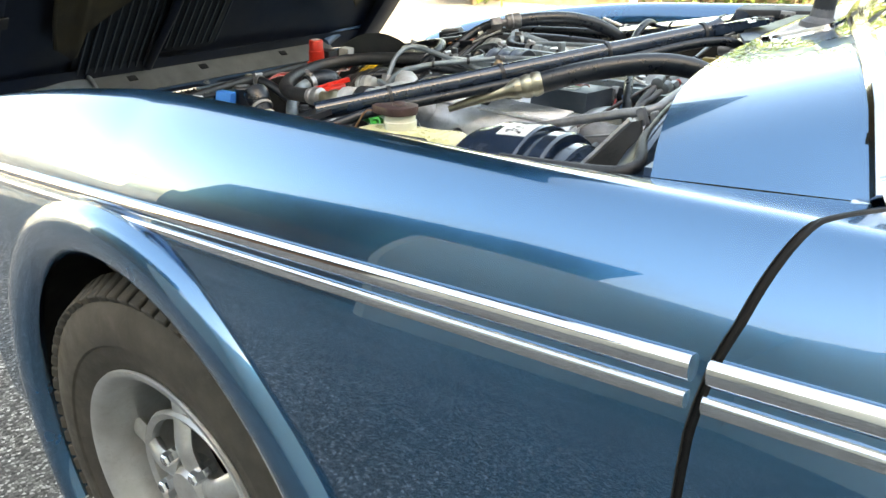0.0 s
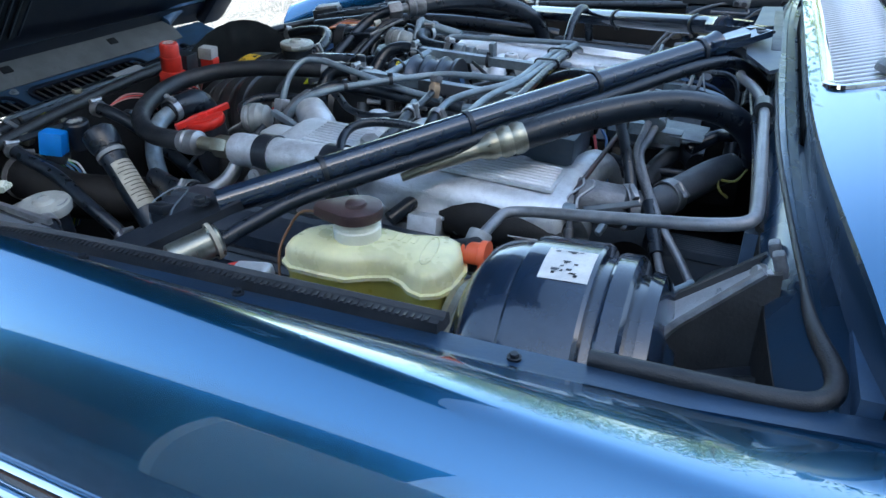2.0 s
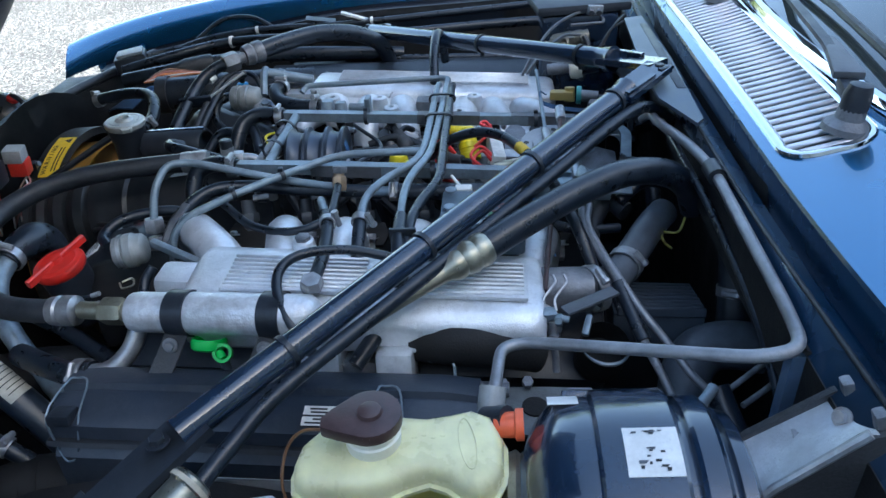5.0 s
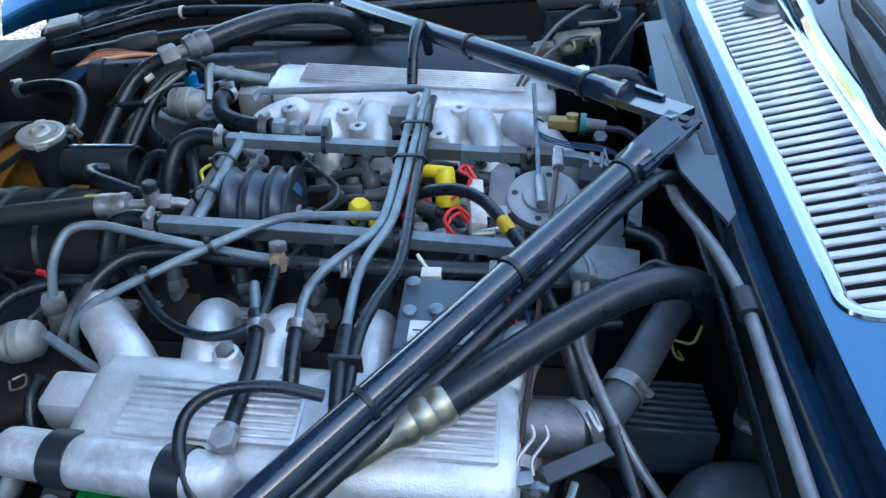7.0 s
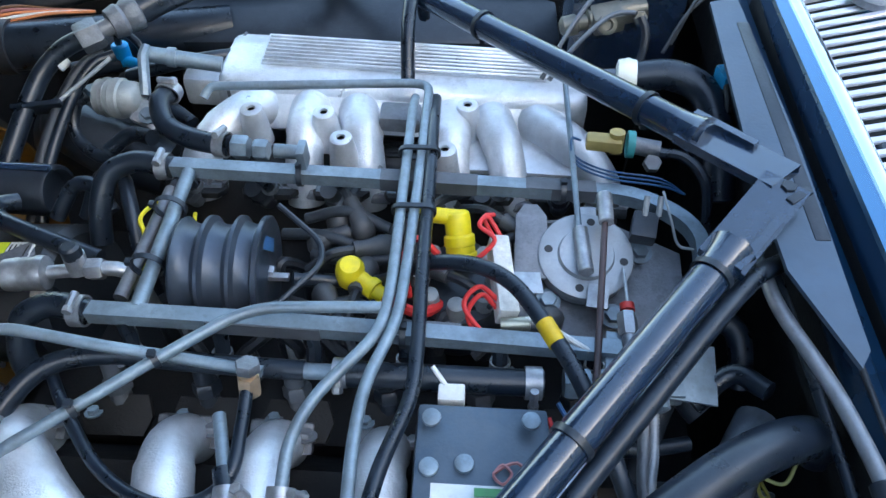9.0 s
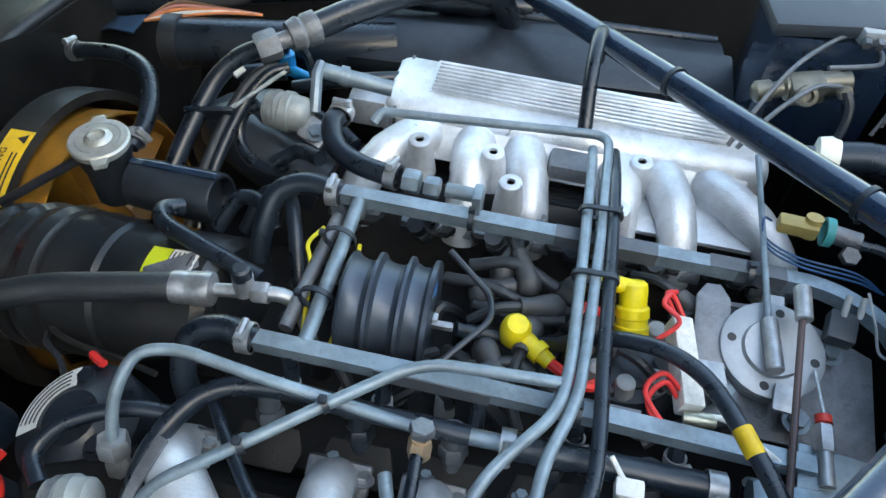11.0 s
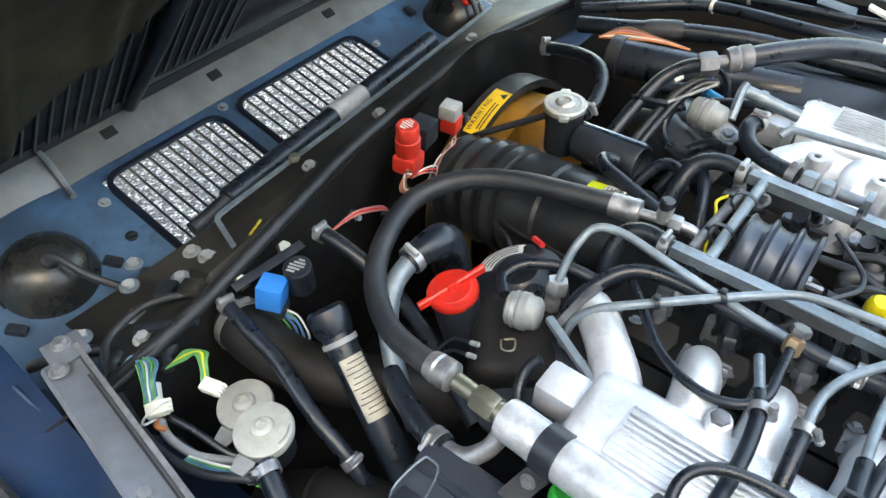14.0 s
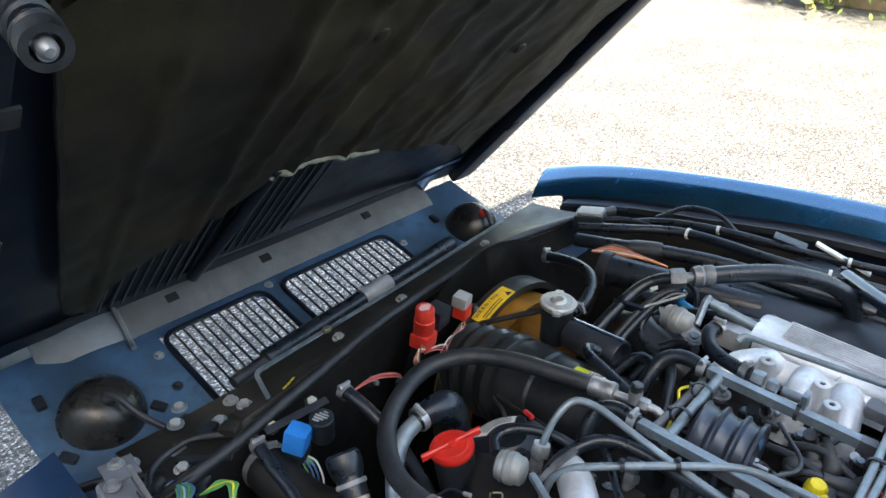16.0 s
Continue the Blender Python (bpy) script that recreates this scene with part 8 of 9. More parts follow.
for k, (o, c) in enumerate(((0.012, MATT_HOSE), (0.022, HOSE))):
    part("side_line", hose([(-0.185 + o, 0.08, 0.735), (-0.18 + o, 0.13, 0.772), (-0.168 + o, 0.19, 0.803), (-0.15 + o, 0.225, 0.822), (-0.13 + o, 0.24, 0.825)], 0.006, 10), c, ac)
part("line_band", block((0.05, 0.006, 0.02), (-0.175, 0.178, 0.803), (24, 0, 12), 0.002), HOSE, ac)
part("band_tail", rod((-0.155, 0.183, 0.807), (-0.105, 0.225, 0.832), 0.0022), GREY_PLASTIC, ac)
part("white_sleeve", rod((-0.165, 0.222, 0.822), (-0.158, 0.232, 0.826), 0.0075), WHITE, ac)


def vacuum_valve(c, ax, r, label, k=1.0):
    t = thing("vacuum_valve", label, "valve", c, "vacuum valves")
    ax = Vector(ax).normalized()
    part("valve_body", lathe([(-0.034 * k, r * 0.7), (-0.03 * k, r * 0.92), (-0.008, r * 0.95), (-0.006, r * 1.05), (0.002, r * 1.05), (0.004, r * 0.95), (0.02 * k, r * 0.9), (0.026 * k, r * 0.7), (0.03 * k, 0)], c, ax, 30), mat("cast_grey", (0.30, 0.32, 0.32), 0.5, 0.3, 0.2, 40, 0.2, dirt=(0.15, 0.15, 0.14), dirt_amount=0.35), t)
    part("valve_band", ring(Vector(c) - ax * 0.018 * k, ax, r * 0.93, 0.004, 0.002, 28), ZINC, t)
    return t


vf = vacuum_valve((-0.098, 0.203, 0.797), (1, -0.06, -0.02), 0.0205, "grey round vacuum valve with bracket", 0.8)
part("bracket", block((0.03, 0.028, 0.004), (-0.066, 0.186, 0.79), (18, 15, -20), 0.004), ZINC, vf, "plated bracket tab")
bolt(vf, (-0.064, 0.182, 0.792), (0.1, -0.3, 1), 0.007, PIPE)
part("stalk", sweep([Vector((-0.072, 0.205, 0.80)), Vector((-0.075, 0.235, 0.828)), Vector((-0.075, 0.248, 0.829))], 0.006, 8), PIPE, vf)
part("air_pipe", merged(rod((-0.078, 0.245, 0.824), (0.0, 0.252, 0.806), 0.0085), rod((-0.055, 0.247, 0.819), (-0.046, 0.248, 0.817), 0.0105)), PIPE, vf, "grey air pipe")
part("valve_hose", hose([(-0.135, 0.208, 0.798), (-0.15, 0.198, 0.79), (-0.148, 0.175, 0.77), (-0.12, 0.155, 0.758), (-0.08, 0.15, 0.758)], 0.0072, 10), HOSE, vf)
vn = vacuum_valve((-0.118, -0.212, 0.775), (1, 0.25, 0.05), 0.0195, "grey round vacuum valve beside the oil cap", 0.62)
part("bracket", block((0.085, 0.009, 0.009), (-0.052, -0.236, 0.785), (0, 4, -28), 0.003), PIPE, vn, "grey channel bracket")
part("bracket_strut", sweep([Vector((-0.082, -0.215, 0.775)), Vector((-0.07, -0.19, 0.80)), Vector((-0.062, -0.165, 0.808))], 0.006, section=[(0.0045, -0.0015), (0.0045, 0.0015), (-0.0045, 0.0015), (-0.0045, -0.0015)]), DULL_ALLOY, vn)
part("valve_hose", hose([(-0.15, -0.205, 0.775), (-0.165, -0.185, 0.778), (-0.15, -0.16, 0.785), (-0.11, -0.14, 0.785), (-0.07, -0.135, 0.78)], 0.0068, 10), HOSE, vn)
part("loop_pipe", hose([(-0.07, -0.262, 0.785), (-0.078, -0.275, 0.772), (-0.07, -0.30, 0.755), (-0.04, -0.315, 0.755), (-0.02, -0.312, 0.765)], 0.0058, 10), HOSE, vn)
blue_c = thing("blue_connector", "bright blue elbow connector on a hose", "connector", (-0.145, 0.318, 0.75))
part("body", merged(lathe([(0, 0.010), (0.024, 0.010), (0.026, 0.008), (0.026, 0)], (-0.148, 0.320, 0.755), (0, 0.1, 1), 18), rod((-0.146, 0.318, 0.76), (-0.108, 0.300, 0.762), 0.007)), mat("cyan_plastic", (0.01, 0.30, 0.62), 0.4, 0, 0.1, 60, 0.05), blue_c)
part("lead", hose([(-0.148, 0.322, 0.782), (-0.14, 0.318, 0.80), (-0.115, 0.305, 0.795), (-0.105, 0.295, 0.76)], 0.0045, 8), HOSE, blue_c)
part("side_hose", hose([(-0.205, 0.302, 0.755), (-0.17, 0.312, 0.757), (-0.150, 0.318, 0.757)], 0.011, 12), HOSE, blue_c)
short = thing("bypass_hose", "short curved black hose with screw clips", "hose", (-0.02, 0.16, 0.79))
part("hose", hose([(-0.035, 0.192, 0.818), (-0.040, 0.170, 0.82), (-0.028, 0.145, 0.814), (0.0, 0.128, 0.812), (0.04, 0.118, 0.812)], 0.0105, 12), HOSE, short)
clamp(short, (-0.036, 0.188, 0.819), (0.1, 1, 0), 0.0115, (0, 0, 1))
clamp(short, (0.034, 0.12, 0.812), (1, -0.2, 0), 0.0115, (0, 0.3, 1))
part("pipe_end", merged(hex_nut((0.045, 0.117, 0.812), (1, -0.05, 0), 0.012, 0.016), hex_nut((0.066, 0.115, 0.811), (1, -0.05, 0), 0.0105, 0.014), rod((0.086, 0.114, 0.811), (0.115, 0.113, 0.81), 0.007)), PIPE, short, "plated union")
for pts, r in (([(-0.105, 0.072, 0.755), (-0.085, 0.092, 0.79), (-0.06, 0.088, 0.795), (-0.045, 0.06, 0.79), (-0.03, 0.02, 0.765), (-0.02, 0.0, 0.73)], 0.0072), ([(-0.13, 0.065, 0.76), (-0.11, 0.085, 0.785), (-0.085, 0.08, 0.79), (-0.068, 0.062, 0.775)], 0.0075), ([(-0.10, 0.145, 0.775), (-0.075, 0.155, 0.79), (-0.045, 0.14, 0.80)], 0.008), ([(-0.12, 0.27, 0.775), (-0.07, 0.27, 0.79), (-0.03, 0.285, 0.79), (0.0, 0.30, 0.785)], 0.0075), ([(-0.115, 0.245, 0.77), (-0.06, 0.22, 0.77), (-0.03, 0.2, 0.765)], 0.009)):
    h = thing("vacuum_hose", "short black vacuum hose among the pipework", "hose", pts[0], "vacuum hoses")
    part("hose", hose(pts, r, 12), HOSE, h)
ht = thing("yellow_wire_loom", "grey loom with a yellow wire by the cross tube", "wiring", (-0.01, 0.03, 0.79))
part("sensor_tube", rod((-0.005, 0.07, 0.80), (-0.012, -0.055, 0.80), 0.006), DULL_ALLOY, ht)
part("wire", hose([(-0.014, 0.055, 0.80), (-0.02, 0.03, 0.805), (-0.012, 0.01, 0.80), (0.0, -0.05, 0.79)], 0.002, 6), W["yellow"], ht)
part("wire", hose([(0.02, 0.05, 0.79), (0.026, 0.0, 0.785), (0.022, -0.05, 0.78)], 0.002, 6), W["yellow"], ht)
for y in (0.035, -0.03):
    tie(ht, (0.008, y, 0.813), (0, 1, 0), 0.0135, (-1, 0, 0.3))

# far air filter box, right inner wing hoses, right rear corner
fbox = thing("air_filter_box", "long matt black air filter box beside the plenum", "air filter", (0.13, 0.43, 0.6))
part("box_body", block((0.50, 0.11, 0.12), (0.13, 0.445, 0.665), (0, 2, 4), 0.012), BAY, fbox)
part("box_lid", merged(block((0.50, 0.075, 0.03), (0.13, 0.415, 0.745), (14, 2, 4), 0.008), block((0.46, 0.05, 0.018), (0.14, 0.46, 0.752), (0, 2, 4), 0.006)), BLACK, fbox, "black moulded lid")
part("lid_bead", rod((-0.10, 0.478, 0.768), (0.36, 0.50, 0.752), 0.007), HOSE, fbox)
trunk = thing("intake_trunk", "wide black intake trunk ahead of the filter", "duct", (-0.2, 0.36, 0.7))
part("trunk", sweep([Vector((-0.31, 0.352, 0.752)), Vector((-0.22, 0.362, 0.755)), Vector((-0.11, 0.385, 0.752)), Vector((-0.04, 0.41, 0.745))], 0.03, 20), HOSE, trunk)
part("trunk_mouth", ring((-0.308, 0.352, 0.752), (1, 0.1, 0), 0.028, 0.02, 0.006, 26), MATT_HOSE, trunk)
alt = thing("alternator_cover", "dark moulded cover ahead of the cylinder bank", "cover", (-0.17, 0.25, 0.65))
part("cover", lathe([(0, 0.05), (0.03, 0.058), (0.09, 0.06), (0.12, 0.05), (0.13, 0.03), (0.132, 0)], (-0.215, 0.255, 0.69), (0.8, -0.25, 0.35), 30), BLACK, alt)
part("cover_neck", hose([(-0.20, 0.24, 0.72), (-0.17, 0.21, 0.748), (-0.12, 0.185, 0.74), (-0.06, 0.175, 0.72)], 0.033, 16), BLACK, alt)
for k, pts in enumerate(([(-0.42, 0.43, 0.775), (-0.33, 0.46, 0.79), (-0.22, 0.505, 0.80), (-0.05, 0.495, 0.806), (0.10, 0.52, 0.80), (0.28, 0.555, 0.80), (0.42, 0.57, 0.80)], [(-0.40, 0.39, 0.768), (-0.30, 0.40, 0.782), (-0.25, 0.42, 0.785), (-0.13, 0.45, 0.788), (0.0, 0.465, 0.782), (0.12, 0.50, 0.765)], [(-0.36, 0.50, 0.78), (-0.28, 0.525, 0.80), (-0.16, 0.54, 0.812), (0.0, 0.555, 0.812), (0.2, 0.575, 0.82), (0.4, 0.585, 0.83)], [(-0.30, 0.53, 0.80), (-0.25, 0.555, 0.83), (-0.19, 0.56, 0.832), (-0.14, 0.545, 0.812)])):
    q = thing("wing_side_hose", "black hose running along the dark inner wing", "hose", pts[0], "wing hoses")
    part("hose", hose(pts, (0.0095, 0.014, 0.007, 0.0045)[k], 12), HOSE, q)
    if k == 1:
        part("joint", lathe([(0, 0.015), (0.01, 0.017), (0.05, 0.017), (0.06, 0.0155)], (-0.29, 0.403, 0.783), (0.9, 0.35, 0.06), 18), MATT_HOSE, q)
    if k in (0, 2):
        for s_ in (0.25, 0.55):
            p, d = along(pts, s_)
            part("white_clip", ring(p, d, (0.0095, 0.014, 0.007)[k] + 0.0004, 0.0055, 0.0016, 14), WHITE, q, "white plastic clip")
loop_wires("orange_wire_bundle", "orange and white wires beside the trunk", [[(-0.345, 0.355, 0.775), (-0.31, 0.372 + 0.004 * d, 0.784 + 0.003 * d), (-0.26, 0.388 + 0.003 * d, 0.78), (-0.21, 0.405, 0.77)] for d in (-2, -1, 0, 1, 2)], [W["orange"], W["white"], W["orange"], W["pink"], W["brown"]], 0.002)
cb2 = thing("junction_box", "small black junction box on the crossmember corner", "junction box", (-0.43, 0.47, 0.76))
part("box", block((0.06, 0.05, 0.03), (-0.42, 0.475, 0.778), (0, -6, 20), 0.004), BLACK, cb2)
part("lid", block((0.05, 0.04, 0.006), (-0.42, 0.475, 0.796), (0, -6, 20), 0.002), GREY_PLASTIC, cb2)
part("lead", hose([(-0.39, 0.48, 0.785), (-0.35, 0.50, 0.79), (-0.30, 0.50, 0.792)], 0.006, 8), HOSE, cb2)
sl2 = thing("wing_drain_slat", "pale metal strip lying by the wing edge", "strip", (0.0, 0.55, 0.80))
part("strip", sweep([Vector((-0.005, 0.555, 0.835)), Vector((0.09, 0.57, 0.80))], 0.01, section=[(0.008, -0.002), (0.008, 0.002), (-0.008, 0.002), (-0.008, -0.002)], up=(0, 0, 1)), WHITE, sl2)
part("strip_bracket", block((0.06, 0.03, 0.003), (-0.05, 0.565, 0.82), (0, 10, 10), 0.001), BLACK, sl2)
ecu = thing("rear_corner_box", "blue grey plastic box in the bulkhead corner", "box", (0.46, 0.38, 0.78))
part("box", block((0.13, 0.12, 0.14), (0.445, 0.40, 0.80), (0, 0, 0), 0.012), GLOSS_BLACK, ecu)
part("box_top", block((0.16, 0.11, 0.016), (0.445, 0.40, 0.878), (0, 0, 8), 0.006), mat("faded_box", (0.030, 0.036, 0.046), 0.5, 0, 0.2, 30, 0.1), ecu, "dark moulded lid")
loop_wires("rear_corner_wires", "coloured wires behind the corner box", [[(0.38, 0.46, 0.84), (0.40, 0.49, 0.875), (0.44, 0.51, 0.87), (0.47, 0.52, 0.83)], [(0.385, 0.47, 0.84), (0.41, 0.50, 0.88), (0.45, 0.52, 0.87), (0.48, 0.53, 0.83)]], [W["pink"], W["white"]], 0.003)
cyl = thing("heater_valve", "dull brass valve body with screw stub", "valve", (0.40, 0.25, 0.80))
OLD_BRASS = mat("tarnished_brass", (0.20, 0.185, 0.15), 0.42, 0.5, 0.3, 60, 0.2, dirt=(0.08, 0.075, 0.065), dirt_amount=0.4)
part("valve_body", merged(lathe([(0, 0.006), (0.004, 0.011), (0.018, 0.011), (0.020, 0.008), (0.030, 0.008), (0.032, 0.0125), (0.082, 0.0125), (0.086, 0.010), (0.094, 0.010), (0.096, 0)], (0.365, 0.298, 0.828), (0.95, 0.16, 0.18), 22), block((0.034, 0.026, 0.024), (0.415, 0.303, 0.838), (10, -8, 8), 0.004)), OLD_BRASS, cyl)
part("port", merged(lathe([(0, 0.0105), (0.010, 0.0105), (0.011, 0.009), (0.0115, 0.006), (0.004, 0.0055), (0.004, 0)], (0.412, 0.290, 0.838), (0.05, -0.8, 0.55), 18), hex_nut((0.446, 0.292, 0.846), (0.1, -0.8, 0.5), 0.0075, 0.008)), OLD_BRASS, cyl)
part("brake_pipe", hose([(0.345, 0.235, 0.808), (0.365, 0.262, 0.835), (0.395, 0.30, 0.862), (0.43, 0.335, 0.872), (0.455, 0.352, 0.872), (0.478, 0.345, 0.866), (0.480, 0.325, 0.862), (0.460, 0.312, 0.864), (0.425, 0.300, 0.866)], 0.0026, 8), SLEEVE, cyl)
part("brake_pipe", hose([(0.352, 0.228, 0.812), (0.378, 0.252, 0.838), (0.412, 0.278, 0.856), (0.438, 0.292, 0.852), (0.446, 0.292, 0.848)], 0.0026, 8), SLEEVE, cyl)
part("pipe_lead", hose([(0.446, 0.285, 0.852), (0.452, 0.275, 0.84), (0.450, 0.262, 0.82), (0.44, 0.25, 0.79)], 0.0045, 8), MATT_HOSE, cyl)
union = thing("pipe_union_block", "grey square pipe union with two thin pipes", "pipe union", (0.47, 0.36, 0.87))
part("union_block", block((0.026, 0.022, 0.016), (0.468, 0.352, 0.876), (0, 5, 14), 0.003), GREY_PLASTIC, union)
for k in range(2):
    part("union_nut", hex_nut((0.462 + 0.012 * k, 0.340, 0.876), (0, -1, -0.1), 0.005, 0.009), DULL_ALLOY, union)
loop_wires("bulkhead_wire_tail", "thin grey and black wires across the far bulkhead", [[(0.470, 0.24, 0.85), (0.49, 0.27, 0.872), (0.51, 0.305, 0.878)], [(0.462, 0.232, 0.845), (0.484, 0.262, 0.868), (0.508, 0.29, 0.872)]], [W["black"], W["black"]], 0.002)
teal = thing("teal_connector", "bright blue plug on the far bulkhead", "connector", (0.515, 0.19, 0.85))
part("plug", block((0.012, 0.022, 0.014), (0.515, 0.192, 0.848), (0, 0, 12), 0.002), mat("sky_blue_plastic", (0.01, 0.22, 0.42), 0.45, 0, 0.1, 60, 0.05), teal)
part("lead", hose([(0.515, 0.182, 0.846), (0.516, 0.165, 0.835), (0.518, 0.15, 0.80)], 0.003, 8), W["black"], teal)
hv = thing("heater_hose", "curved black heater hose with cream collar", "hose", (0.46, 0.2, 0.80))
part("hose", hose([(0.432, 0.214, 0.828), (0.47, 0.21, 0.835), (0.50, 0.19, 0.83), (0.512, 0.15, 0.81), (0.514, 0.10, 0.77)], 0.0155, 16), HOSE, hv)
part("collar", lathe([(-0.008, 0.012), (-0.006, 0.018), (0.004, 0.020), (0.008, 0.0182), (0.012, 0.0176)], (0.425, 0.215, 0.827), (1, -0.1, 0.1), 24), CLEAR_CAP, hv, "cream plastic collar")
part("stub", rod((0.385, 0.222, 0.82), (0.425, 0.215, 0.827), 0.009), DULL_ALLOY, hv)

# ---- vee centre: idle bellows, coil leads, throttle pulley ----
bel = thing("ribbed_drive_drum", "dark ribbed drum in the engine vee", "drum", (0.06, -0.012, 0.70))
BA = Vector((1, 0.02, -0.04)).normalized()
part("drum", lathe([(0, 0.036), (0.003, 0.046), (0.005, 0.047), (0.008, 0.0435), (0.014, 0.041), (0.020, 0.0405), (0.024, 0.043), (0.026, 0.049), (0.029, 0.049), (0.032, 0.044), (0.038, 0.0415), (0.046, 0.041), (0.050, 0.0435), (0.052, 0.050), (0.055, 0.050), (0.058, 0.045), (0.064, 0.0425), (0.070, 0.043), (0.073, 0.050), (0.077, 0.0505), (0.078, 0.049), (0.0775, 0.044), (0.076, 0.040), (0.074, 0.018), (0.078, 0.006), (0.078, 0)], (0.022, -0.010, 0.783), BA, 48), mat("dusty_drum", (0.045, 0.06, 0.085), 0.36, 0.5, 0.25, 30, 0.08, dirt=(0.09, 0.09, 0.09), dirt_amount=0.3), bel, angle=30)
part("centre_bolt", merged(hex_nut((0.096, -0.009, 0.780), BA, 0.007, 0.008), block((0.02, 0.006, 0.006), (0.108, -0.013, 0.78), bevel=0.001)), ZINC, bel)
part("blue_mark", block((0.001, 0.012, 0.03), (0.0975, 0.012, 0.795), (35, 0, 0), 0), W["blue"], bel)
part("wire_guard", sweep(bent_path([(0.105, 0.040, 0.815), (0.145, 0.012, 0.80), (0.150, -0.012, 0.80), (0.115, -0.062, 0.80)], 0.012), 0.0028, 8), BLACK, bel)
leads = [[(0.12, -0.012, 0.776), (0.16, -0.002, 0.762), (0.20, -0.008, 0.772), (0.235, -0.018, 0.81), (0.275, -0.031, 0.83), (0.308, -0.052, 0.835), (0.334, -0.092, 0.835), (0.356, -0.135, 0.832), (0.374, -0.18, 0.82), (0.392, -0.225, 0.80), (0.41, -0.26, 0.76)], [(0.10, 0.045, 0.77), (0.14, 0.04, 0.775), (0.18, 0.03, 0.77), (0.22, 0.035, 0.765)], [(0.13, 0.025, 0.765), (0.17, 0.015, 0.77), (0.21, 0.02, 0.77)], [(0.12, 0.06, 0.775), (0.16, 0.062, 0.785), (0.20, 0.05, 0.775)], [(0.30, 0.04, 0.77), (0.34, 0.055, 0.775), (0.40, 0.06, 0.765)], [(0.14, -0.05, 0.775), (0.17, -0.03, 0.77), (0.19, -0.035, 0.765)]]
for k, pts in enumerate(leads):
    q = thing("ignition_lead", "black ignition lead in the vee", "lead", pts[0], "ignition leads")
    part("lead", hose(pts, 0.0066 if k == 0 else 0.0055, 12), HOSE if k == 0 else MATT_HOSE, q)
    if k == 0:
        part("yellow_band", hose([(0.332, -0.088, 0.8352), (0.336, -0.096, 0.835), (0.341, -0.106, 0.8345)], 0.0071, 12), mat("amber_tape", (0.55, 0.36, 0.01), 0.5, 0.0, 0.2, 60, 0.05, dirt=(0.3, 0.2, 0.02), dirt_amount=0.3), q, "yellow band")
    else:
        p = Vector(pts[-1])
        part("lead_boot", rod(p, p + Vector((0.02, -0.008, -0.012)), 0.0095, 0.008), MATT_HOSE, q, "dull rubber boot")
capd = thing("distributor", "black distributor cap deep in the vee", "distributor", (0.27, 0.0, 0.68))
part("cap", lathe([(0, 0.05), (0.03, 0.052), (0.045, 0.045), (0.05, 0.02), (0.05, 0)], (0.265, 0.005, 0.71), (0, 0, 1), 34), BLACK, capd)
for k in range(8):
    a = k * 0.785
    part("tower", lathe([(0, 0.010), (0.018, 0.008), (0.02, 0.005), (0.02, 0)], (0.265 + 0.034 * math.cos(a), 0.005 + 0.034 * math.sin(a), 0.752), (0, 0, 1), 14), GREY_PLASTIC, capd)
for (p, q, lab_) in (((0.268, 0.022, 0.765), (0.262, 0.052, 0.802), "bright yellow rubber boot on the distributor"), ((0.170, -0.003, 0.777), (0.2025, -0.0255, 0.772), "bright yellow elbow boot on a lead")):
    p, q = Vector(p), Vector(q)
    yb = thing("yellow_boot", lab_, "rubber boot", p, "yellow boots")
    d = (q - p).normalized()
    if p.x > 0.2:
        part("boot", lathe([(0, 0.0145), (0.008, 0.0148), (0.009, 0.0135), (0.015, 0.0135), (0.016, 0.0145), (0.024, 0.0142), (0.026, 0.0118), (0.040, 0.0120), (0.045, 0.0112), (0.047, 0.009), (0.048, 0)], p, d, 26), YELLOW, yb)
        part("boot_spout", rod(q + Vector((0.002, -0.006, -0.004)), q + Vector((-0.032, -0.002, -0.004)), 0.0075), YELLOW, yb)
    else:
        part("boot", merged(lathe([(-0.012, 0.012), (0.0, 0.0135), (0.008, 0.0125), (0.013, 0.009), (0.014, 0)], p, (0.1, -0.1, 1), 22), rod(p, q, 0.009, 0.0065), rod(p.lerp(q, 0.55), p.lerp(q, 0.75), 0.0098)), YELLOW, yb)
        part("red_lead", hose([q, q + Vector((0.02, -0.012, 0)), q + Vector((0.035, -0.012, -0.004)), q + Vector((0.05, 0.01, -0.02))], 0.005, 8), W["red"], yb, "red lead")
loop_wires("red_lead_loop", "glossy red lead looping up beside the pipe bundle", [[(0.222, -0.012, 0.755), (0.218, 0.004, 0.782), (0.222, 0.020, 0.793), (0.232, 0.026, 0.790), (0.246, 0.022, 0.775)]], [W["red"]], 0.0034)
wr = thing("ballast_resistor", "white ceramic ballast resistor with red wires", "resistor", (0.30, -0.02, 0.77))
part("ceramic", block((0.017, 0.080, 0.020), (0.303, -0.022, 0.800), (0, 10, 6), 0.0025), mat("dirty_ceramic", (0.62, 0.61, 0.57), 0.6, 0.0, 0.25, 70, 0.3, dirt=(0.25, 0.24, 0.22), dirt_amount=0.45), wr)
part("terminal_tab", block((0.024, 0.022, 0.001), (0.325, -0.022, 0.795), (0, 8, 6), 0.0005), ZINC, wr, "plated tab")
